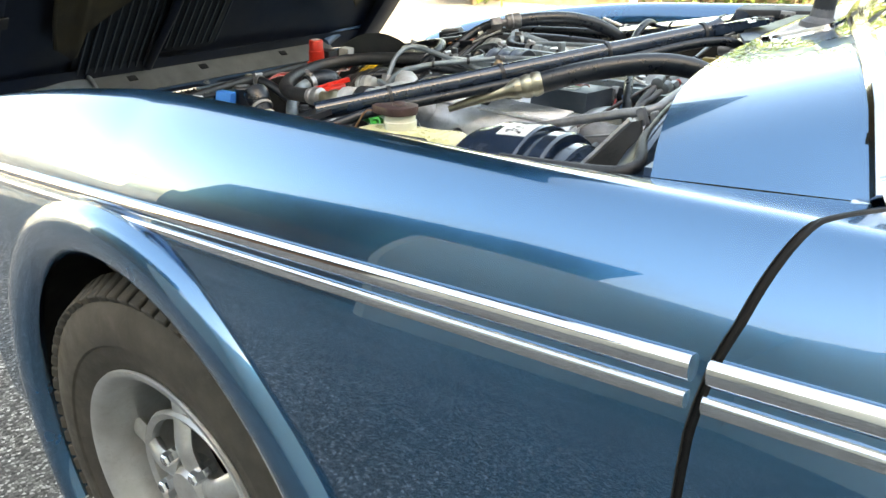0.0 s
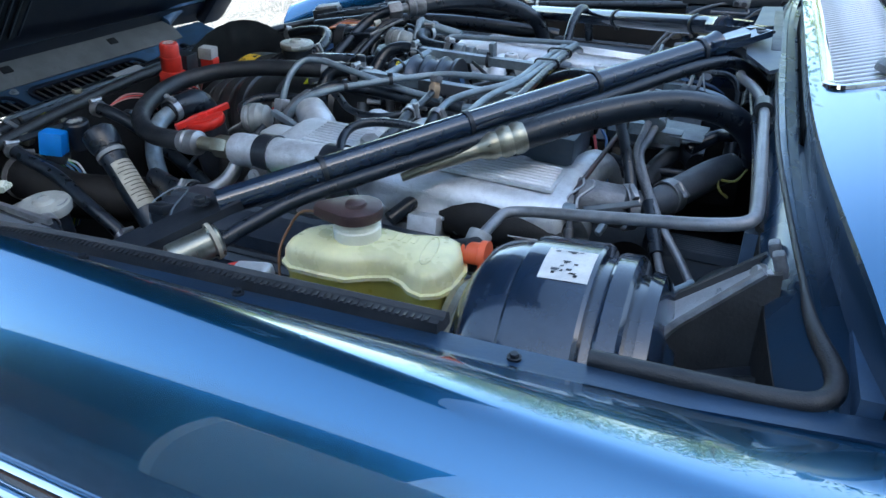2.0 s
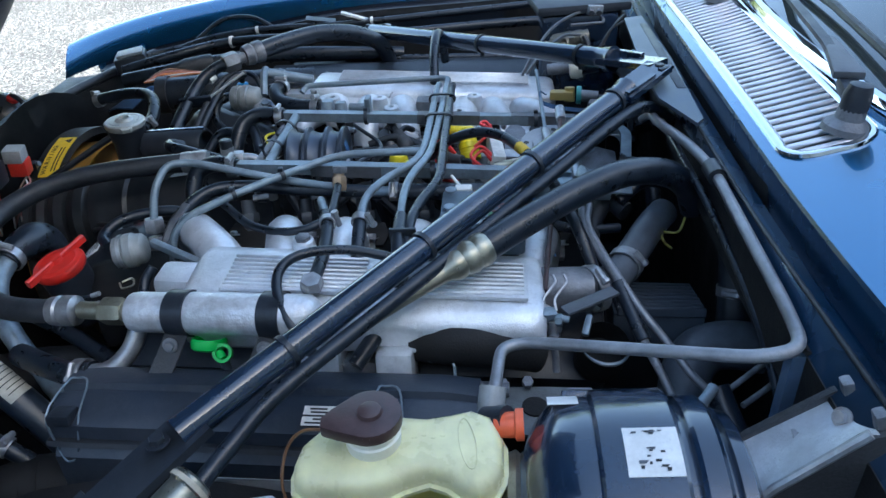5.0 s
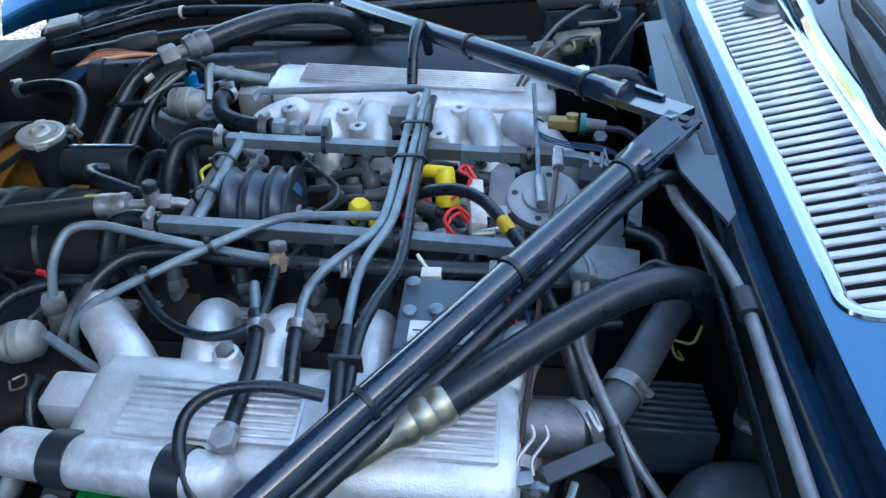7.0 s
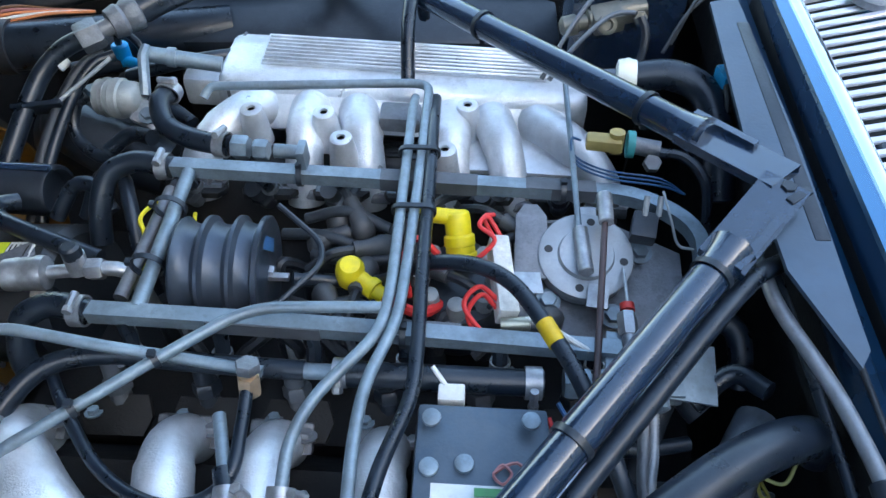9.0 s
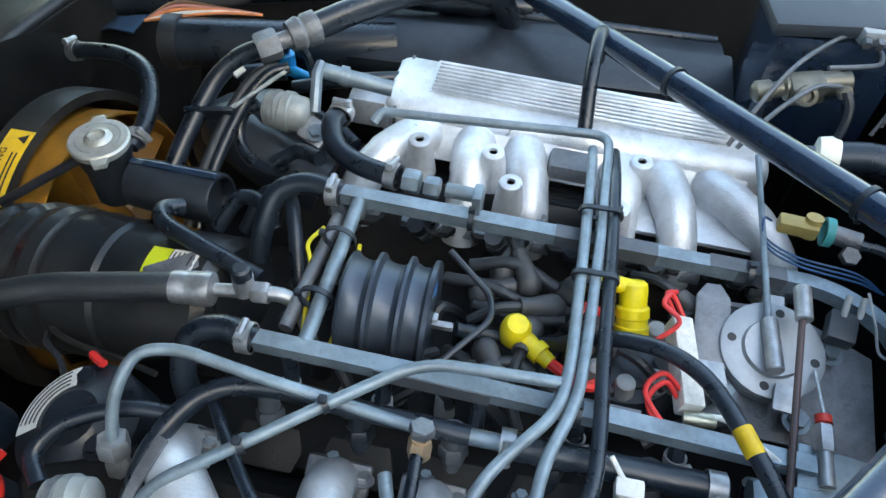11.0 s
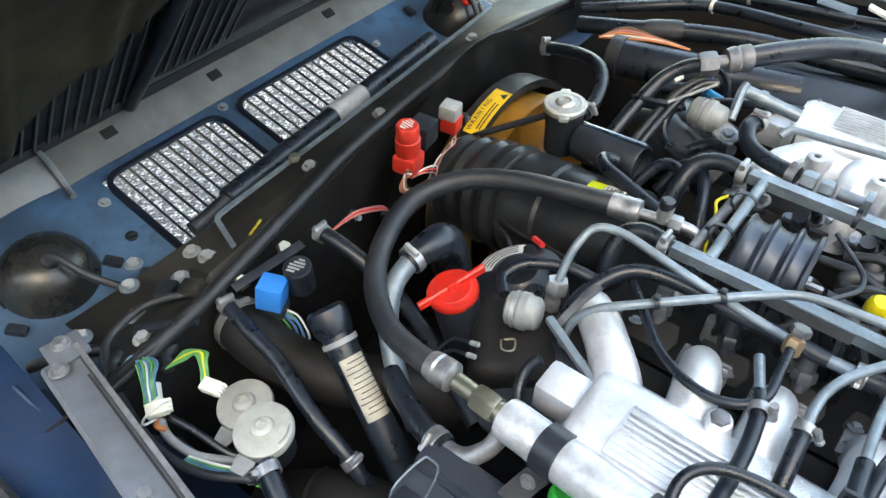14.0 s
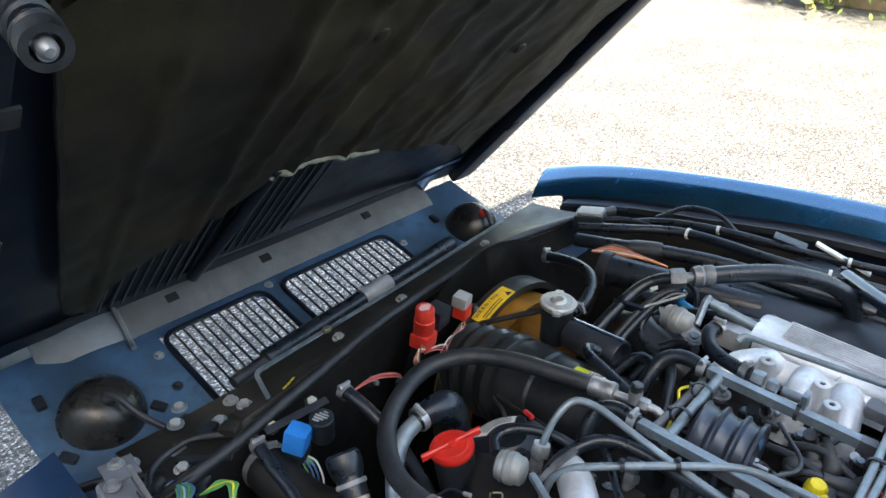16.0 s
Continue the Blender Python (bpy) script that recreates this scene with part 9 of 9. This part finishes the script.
for pts in ([(0.302, 0.018, 0.806), (0.290, 0.030, 0.818), (0.283, 0.018, 0.82), (0.296, 0.006, 0.815), (0.275, -0.01, 0.80)], [(0.298, 0.012, 0.806), (0.287, 0.034, 0.812), (0.296, 0.042, 0.808)], [(0.298, -0.052, 0.80), (0.286, -0.048, 0.812), (0.275, -0.062, 0.805), (0.285, -0.085, 0.80)], [(0.300, -0.048, 0.804), (0.284, -0.043, 0.816), (0.272, -0.058, 0.81), (0.29, -0.082, 0.802)]):
    part("red_wire", hose(pts, 0.0021, 8), W["red"], wr, "red insulated wire")
part("white_wire", hose([(0.31, -0.066, 0.80), (0.33, -0.068, 0.808), (0.35, -0.08, 0.806), (0.37, -0.09, 0.80)], 0.0024, 8), W["white"], wr)
part("amber_bead", rod((0.302, -0.068, 0.80), (0.325, -0.068, 0.803), 0.0055, n=10), BRASS, wr)
thr = thing("throttle_pulley", "grey throttle pulley disc on its bracket", "throttle pulley", (0.375, 0.015, 0.74))
TA, TC = Vector((0.0, -0.22, 1)).normalized(), Vector((0.377, 0.016, 0.782))
part("disc", lathe([(-0.014, 0.038), (-0.012, 0.0395), (-0.004, 0.0395), (-0.003, 0.036), (0.0, 0.036), (0.001, 0.0415), (0.007, 0.0415), (0.008, 0.039), (0.008, 0.025), (0.012, 0.0235), (0.012, 0)], TC, TA, 44), mat("worn_grey_disc", (0.33, 0.35, 0.37), 0.42, 0.45, 0.15, 40, 0.1, dirt=(0.18, 0.18, 0.18), dirt_amount=0.3), thr)
for a in (0.6, 2.2, 3.7, 5.3):
    e1, e2 = TA.orthogonal().normalized(), TA.cross(TA.orthogonal().normalized())
    part("disc_slot", lathe([(0, 0.0038), (0.0003, 0)], TC + TA * 0.0082 + (e1 * math.cos(a) + e2 * math.sin(a)) * 0.033, TA, 12), INK, thr, "dark slot")
part("base_plate", slab([(-0.062, -0.055), (0.088, -0.060), (0.090, 0.028), (0.02, 0.062), (-0.03, 0.06), (-0.062, 0.045)], 0.004, Matrix.Translation((0.378, 0.012, 0.755)) @ Matrix.Rotation(radians(12), 4, "X")), DULL_ALLOY, thr, "flat steel base plate")
part("left_ear", slab([(-0.016, -0.035), (0.016, -0.035), (0.014, 0.028), (0.006, 0.04), (-0.006, 0.04), (-0.014, 0.028)], 0.004, Matrix.Translation((0.330, 0.028, 0.785)) @ Matrix.Rotation(radians(12), 4, "X"), 0.001), DULL_ALLOY, thr)
part("rod_front", rod((0.371, 0.022, 0.80), (0.366, 0.205, 0.826), 0.0028, n=10), PIPE, thr, "thin throttle rod")
part("rod_rear", rod((0.392, 0.045, 0.822), (0.352, -0.300, 0.775), 0.0028, n=10), BROWN_CAP, thr, "thin brown throttle rod")
for p0, p1 in (((0.372, 0.035, 0.80), (0.374, -0.012, 0.798)), ((0.391, 0.055, 0.824), (0.391, 0.025, 0.82))):
    part("rod_joint", rod(p0, p1, 0.0068, n=14, chamfer=0.001), ZINC, thr, "plated rod joint")
part("hinge_tab", block((0.018, 0.022, 0.004), (0.384, -0.028, 0.786), (12, 0, -8), 0.001), ZINC, thr)
part("hinge_tab", block((0.018, 0.03, 0.004), (0.38, 0.052, 0.79), (12, 0, 0), 0.001), ZINC, thr)
for p in ((0.345, -0.018, 0.763), (0.40, -0.032, 0.763), (0.428, 0.03, 0.775)):
    bolt(thr, p, TA, 0.0075, PIPE)
sw = thing("kickdown_switch", "small black switch with two leads", "switch", (0.43, 0.03, 0.76))
part("switch_body", block((0.022, 0.026, 0.016), (0.428, 0.038, 0.80), (12, 0, -12), 0.002), BLACK, sw)
for x in (0.428, 0.440):
    part("terminal", rod((x, 0.045, 0.808), (x + 0.002, 0.058, 0.820), 0.0027), GREY_PLASTIC, sw)
part("lead", hose([(0.443, 0.06, 0.824), (0.448, 0.035, 0.815), (0.455, 0.02, 0.80), (0.468, 0.015, 0.80)], 0.0013, 6), GREY_PLASTIC, sw)
jk = thing("cable_adjuster", "plated cable adjuster with red ring", "cable", (0.41, -0.06, 0.78))
part("adjuster_body", merged(hex_nut((0.402, -0.075, 0.80), (0, 1, 0.1), 0.008, 0.02), rod((0.402, -0.10, 0.797), (0.402, -0.06, 0.802), 0.0055)), ZINC, jk)
part("red_ring", ring((0.403, -0.05, 0.803), (0, 1, 0.1), 0.0048, 0.006, 0.0012, 14), RED_DULL, jk)
part("cable_end", rod((0.404, -0.045, 0.803), (0.408, 0.0, 0.79), 0.0015), ZINC, jk)
yv = thing("yellow_thermal_switch", "ochre plastic thermal switch with teal ring", "switch", (0.415, 0.125, 0.78))
part("switch_body", merged(block((0.034, 0.015, 0.013), (0.400, 0.135, 0.812), (0, 0, -6), 0.003), rod((0.412, 0.135, 0.802), (0.412, 0.139, 0.822), 0.0075)), mat("ochre_plastic", (0.36, 0.27, 0.09), 0.5, 0, 0.15, 60, 0.05), yv)
part("teal_ring", ring((0.425, 0.133, 0.812), (1, -0.1, 0), 0.010, 0.007, 0.003, 22), mat("teal_rubber", (0.04, 0.25, 0.25), 0.5, 0, 0.15, 60, 0.05), yv, "teal sealing ring")
part("stem", merged(rod((0.428, 0.133, 0.811), (0.452, 0.128, 0.81), 0.0085), hex_nut((0.445, 0.118, 0.80), (0, -0.5, 1), 0.009, 0.008)), DULL_ALLOY, yv)
THIN_BLUE = mat("dark_blue_wire", (0.015, 0.06, 0.14), 0.45, 0.0, 0.15, 60, 0.0)
for d in (-1, 0, 1):
    part("blue_wire", hose([(0.378, 0.137, 0.812), (0.368, 0.13, 0.82), (0.372, 0.112 + 0.005 * d, 0.81), (0.40, 0.098 + 0.005 * d, 0.806), (0.45, 0.095 + 0.005 * d, 0.80), (0.475, 0.09, 0.79)], 0.0011, 6), THIN_BLUE, yv)
part("wire_loop", hose([(0.45, 0.125, 0.81), (0.475, 0.118, 0.81), (0.492, 0.095, 0.80), (0.494, 0.06, 0.77)], 0.005, 8), HOSE, yv)

# ---- amplifier box and rear left clutter ----
amp = thing("ignition_amplifier", "dark blue grey box with printed white label", "ignition box", (0.288, -0.192, 0.77))
part("box", block((0.094, 0.096, 0.034), (0.288, -0.192, 0.793), (-4, 2, 0), 0.004), mat("blue_grey_cast", (0.055, 0.085, 0.12), 0.45, 0.2, 0.2, 30, 0.12, dirt=(0.13, 0.14, 0.15), dirt_amount=0.3), amp)
part("skirt", block((0.10, 0.102, 0.02), (0.288, -0.193, 0.768), (-4, 2, 0), 0.004), BLACK, amp)
al = part("label", block((0.056, 0.026, 0.0008), (0.282, -0.217, 0.8128), (-4, 2, 0), 0), PAPER, amp, "white printed label")
part("green_flash", block((0.026, 0.006, 0.0006), (0.296, -0.2095, 0.8139), (-4, 2, 0), 0), W["green"], al)
for k in range(3):
    part("print_line", block((0.045 - 0.008 * k, 0.0016, 0.0005), (0.28, -0.2165 - 0.004 * k, 0.8135), (-4, 2, 0), 0), INK, al)
for x, y in ((0.252, -0.158), (0.252, -0.193), (0.322, -0.158), (0.276, -0.19)):
    part("rivet", lathe([(0, 0.007), (0.002, 0.0065), (0.003, 0.004), (0.003, 0)], (x, y, 0.813 - (y + 0.192) * -0.07), (0, 0, 1), 18), PIPE, amp)
part("chalk_mark", sweep(smooth_path([(0.296, -0.196, 0.8135), (0.302, -0.190, 0.8138), (0.308, -0.196, 0.8135), (0.302, -0.203, 0.813), (0.296, -0.196, 0.8135), (0.312, -0.188, 0.8135), (0.320, -0.20, 0.813)], 4), 0.0012, 5), W["pink"], amp)
part("top_plug", merged(block((0.02, 0.014, 0.012), (0.265, -0.132, 0.80), bevel=0.002), rod((0.262, -0.128, 0.803), (0.25, -0.115, 0.812), 0.002)), WHITE, amp, "white wire plug")
for k, pts in enumerate(([(0.404, -0.130, 0.818), (0.401, -0.165, 0.806), (0.401, -0.21, 0.79), (0.429, -0.272, 0.765), (0.449, -0.329, 0.735), (0.472, -0.378, 0.70), (0.485, -0.44, 0.66)], [(0.412, -0.125, 0.81), (0.408, -0.17, 0.80), (0.406, -0.21, 0.79), (0.44, -0.288, 0.76), (0.472, -0.325, 0.73), (0.493, -0.35, 0.71), (0.518, -0.369, 0.69), (0.54, -0.39, 0.66)])):
    q = thing("speed_cable", "ribbed grey control cable running rearwards", "cable", pts[0], "control cables")
    line = smooth_path(pts, 34)
    part("cable", sweep(line, [(0.0044 if k == 0 else 0.0040) + (0.0007 if i % 2 and k else 0.0) for i in range(len(line))], 9), DULL_ALLOY if k == 0 else DULL_PIPE, q, angle=80)
    part("cable_end", lathe([(0, 0.0055), (0.012, 0.009), (0.024, 0.009), (0.026, 0.005)], Vector(pts[0]) + Vector((0, 0.006, 0.004)), (0.05, -1, -0.2), 14), PIPE, q)
    if k == 0:
        part("cable_sleeve", hose(pts[3:5], 0.0075, 10), HOSE, q)
FIN = mat("finned_plastic", (0.05, 0.064, 0.085), 0.42, 0.0, 0.3, 20, 0.1, dirt=(0.09, 0.095, 0.10), dirt_amount=0.35)
heat = thing("finned_module", "black finned module on the bulkhead side", "module", (0.485, -0.19, 0.60))
part("module_body", block((0.105, 0.085, 0.05), (0.492, -0.182, 0.645), (-14, 0, -3), 0.006), FIN, heat)
for k in range(8):
    part("fin", block((0.10, 0.005, 0.012), (0.492, -0.218 + k * 0.0104, 0.683 - k * 0.0026), (-14, 0, -3), 0.0015, 1), FIN, heat)
lk = thing("throttle_linkage", "small plated linkage at the plenum end", "linkage", (0.35, -0.335, 0.76))
part("linkage_clamp", merged(block((0.016, 0.012, 0.016), (0.353, -0.328, 0.766), (12, 10, 20), 0.003), hex_nut((0.340, -0.326, 0.768), (1, -0.2, 0.1), 0.0075, 0.009), hex_nut((0.361, -0.332, 0.764), (1, -0.2, 0.1), 0.0065, 0.007), rod((0.330, -0.324, 0.769), (0.374, -0.333, 0.765), 0.0035)), PIPE, lk)
part("drop_rod", merged(rod((0.358, -0.334, 0.764), (0.362, -0.352, 0.715), 0.0038), rod((0.359, -0.338, 0.752), (0.360, -0.343, 0.738), 0.0055)), DULL_ALLOY, lk)
for o in (0.0, 0.011):
    part("wire_hook", sweep(smooth_path([(0.360 + o, -0.292, 0.790), (0.362 + o, -0.300, 0.786), (0.356 + o, -0.308, 0.782), (0.350 + o, -0.316, 0.777), (0.351 + o, -0.325, 0.770)], 5), 0.0016, 6), ZINC, lk)
sm = thing("alloy_clip_block", "small bright alloy block beside the linkage", "bracket", (0.405, -0.325, 0.74))
part("block", block((0.007, 0.022, 0.008), (0.392, -0.333, 0.758), (30, 0, -20), 0.0025), PIPE, sm)
worn = thing("worn_flange_ring", "black bore with a worn bright rim below the link", "flange", (0.418, -0.297, 0.69))
part("bore", lathe([(-0.04, 0.026), (0.0, 0.027), (0.002, 0.0255), (-0.004, 0.024), (-0.03, 0.024), (-0.03, 0)], (0.416, -0.300, 0.706), (0.1, -0.35, 0.93), 30), BAY, worn)
part("bright_rim", sweep([Vector((0.416 + 0.0262 * math.cos(a), -0.3005 + 0.0245 * math.sin(a), 0.7085 + 0.0092 * math.sin(a) - 0.0028 * math.cos(a))) for a in [-2.6 + 0.125 * k for k in range(20)]], [0.0006 + 0.0019 * math.sin(math.pi * k / 19) for k in range(20)], 8), PIPE, worn, "worn bright edge")
dust = thing("inner_wing_gusset", "dusty grey pressed gusset with a round hole", "gusset", (0.335, -0.395, 0.70))
part("gusset", grid(lambda u, v: Vector((0.280 + (0.120 - 0.028 * u) * v, -0.366 - 0.060 * u, 0.704 + 0.004 * math.sin(3 * v + u)), ), 6, 10, 0.003), mat("dusty_grey_panel", (0.15, 0.165, 0.17), 0.6, 0.1, 0.45, 26, 0.3, dirt=(0.05, 0.055, 0.06), dirt_amount=0.5), dust)
# flat black disc stands in for the shaded hole
part("round_hole", lathe([(-0.001, 0.0125), (0.0008, 0.0122), (0.0008, 0)], (0.339, -0.393, 0.7085), (0, 0, 1), 24), BAY, dust, "dark round hole")
part("folded_edge", block((0.115, 0.003, 0.016), (0.338, -0.367, 0.699), (0, 0, 0), 0.001), DULL_ALLOY, dust)
ex = thing("cast_heat_plate", "dull cast plate below the silver plenum", "plate", (0.16, -0.36, 0.68))
for x0, w in ((0.128, 0.046), (0.204, 0.036)):
    part("foot", block((w, 0.048, 0.05), (x0, -0.352, 0.722), (-14, 0, 0), 0.004), ALLOY, ex, "silver cast foot")
part("recess", block((0.034, 0.04, 0.04), (0.168, -0.350, 0.714), (-14, 0, 0), 0.004), DULL_ALLOY, ex)
part("tab", block((0.030, 0.026, 0.005), (0.236, -0.343, 0.743), (-12, 0, 0), 0.0015), ALLOY, ex)
bolt(ex, (0.240, -0.352, 0.735), (0, -0.9, -0.4), 0.005, PIPE)
part("hot_pipe", hose([(0.205, -0.300, 0.772), (0.197, -0.322, 0.766), (0.183, -0.349, 0.756), (0.167, -0.374, 0.743)], 0.0085, 12), HOSE, ex)
part("wire_stay", sweep(bent_path([(0.243, -0.350, 0.742), (0.262, -0.362, 0.735), (0.264, -0.380, 0.71)], 0.006), 0.0016, 6), PIPE, ex)
ew = thing("under_plenum_hollow", "near-black body standing in for the shaded hollow below the plenum", "casting", (0.28, -0.33, 0.68))
# black bulge in place of the dark hollow under the plenum edge
part("casting", hose([(0.225, -0.330, 0.742), (0.26, -0.340, 0.746), (0.31, -0.338, 0.740), (0.345, -0.331, 0.728)], 0.025, 16), BAY, ew)
for k in range(3):
    part("stud_nut", hex_nut((0.285 + 0.024 * k, -0.372 + 0.003 * k, 0.712), (0, -0.5, 1), 0.006, 0.008), DULL_ALLOY, ew)
part("lower_pipe", rod((0.235, -0.372, 0.712), (0.315, -0.374, 0.712), 0.0075), SLEEVE, ew, "dusty grey lower pipe")
for pts, r, m_ in (([(0.46, -0.12, 0.76), (0.44, -0.10, 0.765), (0.42, -0.13, 0.755), (0.41, -0.17, 0.74)], 0.012, MATT_HOSE), ([(0.50, -0.12, 0.80), (0.48, -0.10, 0.79), (0.45, -0.12, 0.775)], 0.008, HOSE), ([(0.46, -0.04, 0.79), (0.495, -0.055, 0.78), (0.50, -0.09, 0.75)], 0.010, HOSE), ([(0.36, -0.14, 0.76), (0.40, -0.15, 0.755), (0.45, -0.14, 0.75)], 0.006, HOSE), ([(0.61, -0.284, 0.675), (0.585, -0.279, 0.680), (0.555, -0.276, 0.683), (0.525, -0.280, 0.680), (0.506, -0.298, 0.668), (0.497, -0.325, 0.645), (0.492, -0.345, 0.60)], 0.027, GREY_RUBBER), ([(0.505, -0.406, 0.738), (0.537, -0.380, 0.74), (0.571, -0.352, 0.742), (0.590, -0.33, 0.742)], 0.0027, DULL_PIPE), ([(0.518, -0.42, 0.738), (0.545, -0.400, 0.74), (0.561, -0.384, 0.742), (0.575, -0.36, 0.742)], 0.0027, DULL_PIPE), ([(0.565, -0.245, 0.66), (0.568, -0.23, 0.70), (0.570, -0.205, 0.74), (0.572, -0.17, 0.77)], 0.019, MATT_HOSE), ([(0.50, -0.40, 0.74), (0.51, -0.43, 0.72), (0.52, -0.48, 0.71)], 0.012, HOSE), ([(0.49, -0.42, 0.76), (0.47, -0.45, 0.75), (0.50, -0.46, 0.70)], 0.005, PIPE)):
    h = thing("bulkhead_hose", "dark hose in the dark bulkhead corner", "hose", pts[0], "corner hoses")
    part("hose", hose(pts, r, 12), m_, h)
    if r == 0.019:
        clamp(h, (0.569, -0.222, 0.715), (0.05, 0.4, 0.9), 0.0195, (-0.6, -0.8, 0.2))
DULL_YELLOW = mat("dusty_yellow_wire", (0.28, 0.25, 0.05), 0.5, 0.0, 0.2, 60, 0.05, dirt=(0.1, 0.1, 0.05), dirt_amount=0.4)
loop_wires("yellow_wire_tail", "yellow and black wire tail by the bulkhead", [[(0.52, -0.16, 0.775), (0.51, -0.175, 0.765), (0.495, -0.17, 0.762)], [(0.49, -0.165, 0.77), (0.494, -0.18, 0.755), (0.504, -0.178, 0.745), (0.502, -0.165, 0.742)]], [DULL_YELLOW, DULL_YELLOW], 0.0015)
loop_wires("blue_red_wires", "thin blue and red wires beside the runners", [[(0.345, -0.13, 0.79), (0.355, -0.15, 0.785), (0.362, -0.18, 0.77), (0.37, -0.20, 0.75)], [(0.338, -0.14, 0.785), (0.348, -0.17, 0.775), (0.358, -0.20, 0.755)]], [W["blue"], W["red"]], 0.002)
# engine clutter deep in the vee, seen between the pipes
rnd = random.Random(5)
for k in range(16):
    x, y = rnd.uniform(-0.02, 0.44), rnd.choice((-1, 1)) * rnd.uniform(0.02, 0.065)
    q = thing("spark_plug_lead", "dull black lead end deep in the vee", "lead", (x, y, 0.70), "deep leads")
    part("lead", hose([(x, y, 0.70), (x + rnd.uniform(-0.01, 0.01), y * 1.1, 0.73), (x + rnd.uniform(-0.03, 0.03), y * 0.8, 0.755), (x + rnd.uniform(-0.05, 0.05), y * 0.4, 0.745)], 0.0058, 8, 4), MATT_HOSE, q)
    part("lead_boot", rod((x, y, 0.69), (x, y, 0.725), 0.010, 0.008, 12), MATT_HOSE if k % 4 else GREY_PLASTIC, q)

# angled rubber boots round the distributor
BOOT = mat("grey_boot_rubber", (0.040, 0.043, 0.048), 0.5, 0.0, 0.3, 40, 0.1, dirt=(0.10, 0.10, 0.10), dirt_amount=0.35)
for (x, y, z), a, tilt in (((0.135, 0.038, 0.768), 20, 8), ((0.150, 0.062, 0.772), 70, 10), ((0.175, 0.050, 0.778), 120, 14), ((0.198, 0.030, 0.775), 200, 10), ((0.182, 0.008, 0.770), 260, 6), ((0.215, 0.058, 0.770), 40, 12), ((0.232, 0.012, 0.772), 330, 8), ((0.148, -0.020, 0.766), 300, 10), ((0.330, 0.048, 0.772), 150, 12), ((0.345, -0.040, 0.770), 210, 10)):
    q = thing("plug_boot", "dull grey angled rubber boot in the vee", "rubber boot", (x, y, z), "plug boots")
    d = Vector((math.cos(radians(a)) * math.cos(radians(tilt)), math.sin(radians(a)) * math.cos(radians(tilt)), math.sin(radians(tilt))))
    p = Vector((x, y, z))
    part("boot", sweep(smooth_path([p + Vector((0, 0, -0.03)), p + Vector((0, 0, -0.012)), p, p + d * 0.014, p + d * 0.03], 4), [0.0105] * 5 + [0.0112, 0.0118, 0.0118, 0.0112, 0.0105, 0.0100, 0.0095, 0.0088, 0.0084, 0.0082, 0.0080, 0.0078], 12), BOOT, q)
    part("lead", hose([p + d * 0.028, p + d * 0.05 + Vector((0, 0, -0.002)), p + d * 0.075 + Vector((0, 0, -0.02))], 0.0046, 8), MATT_HOSE, q)
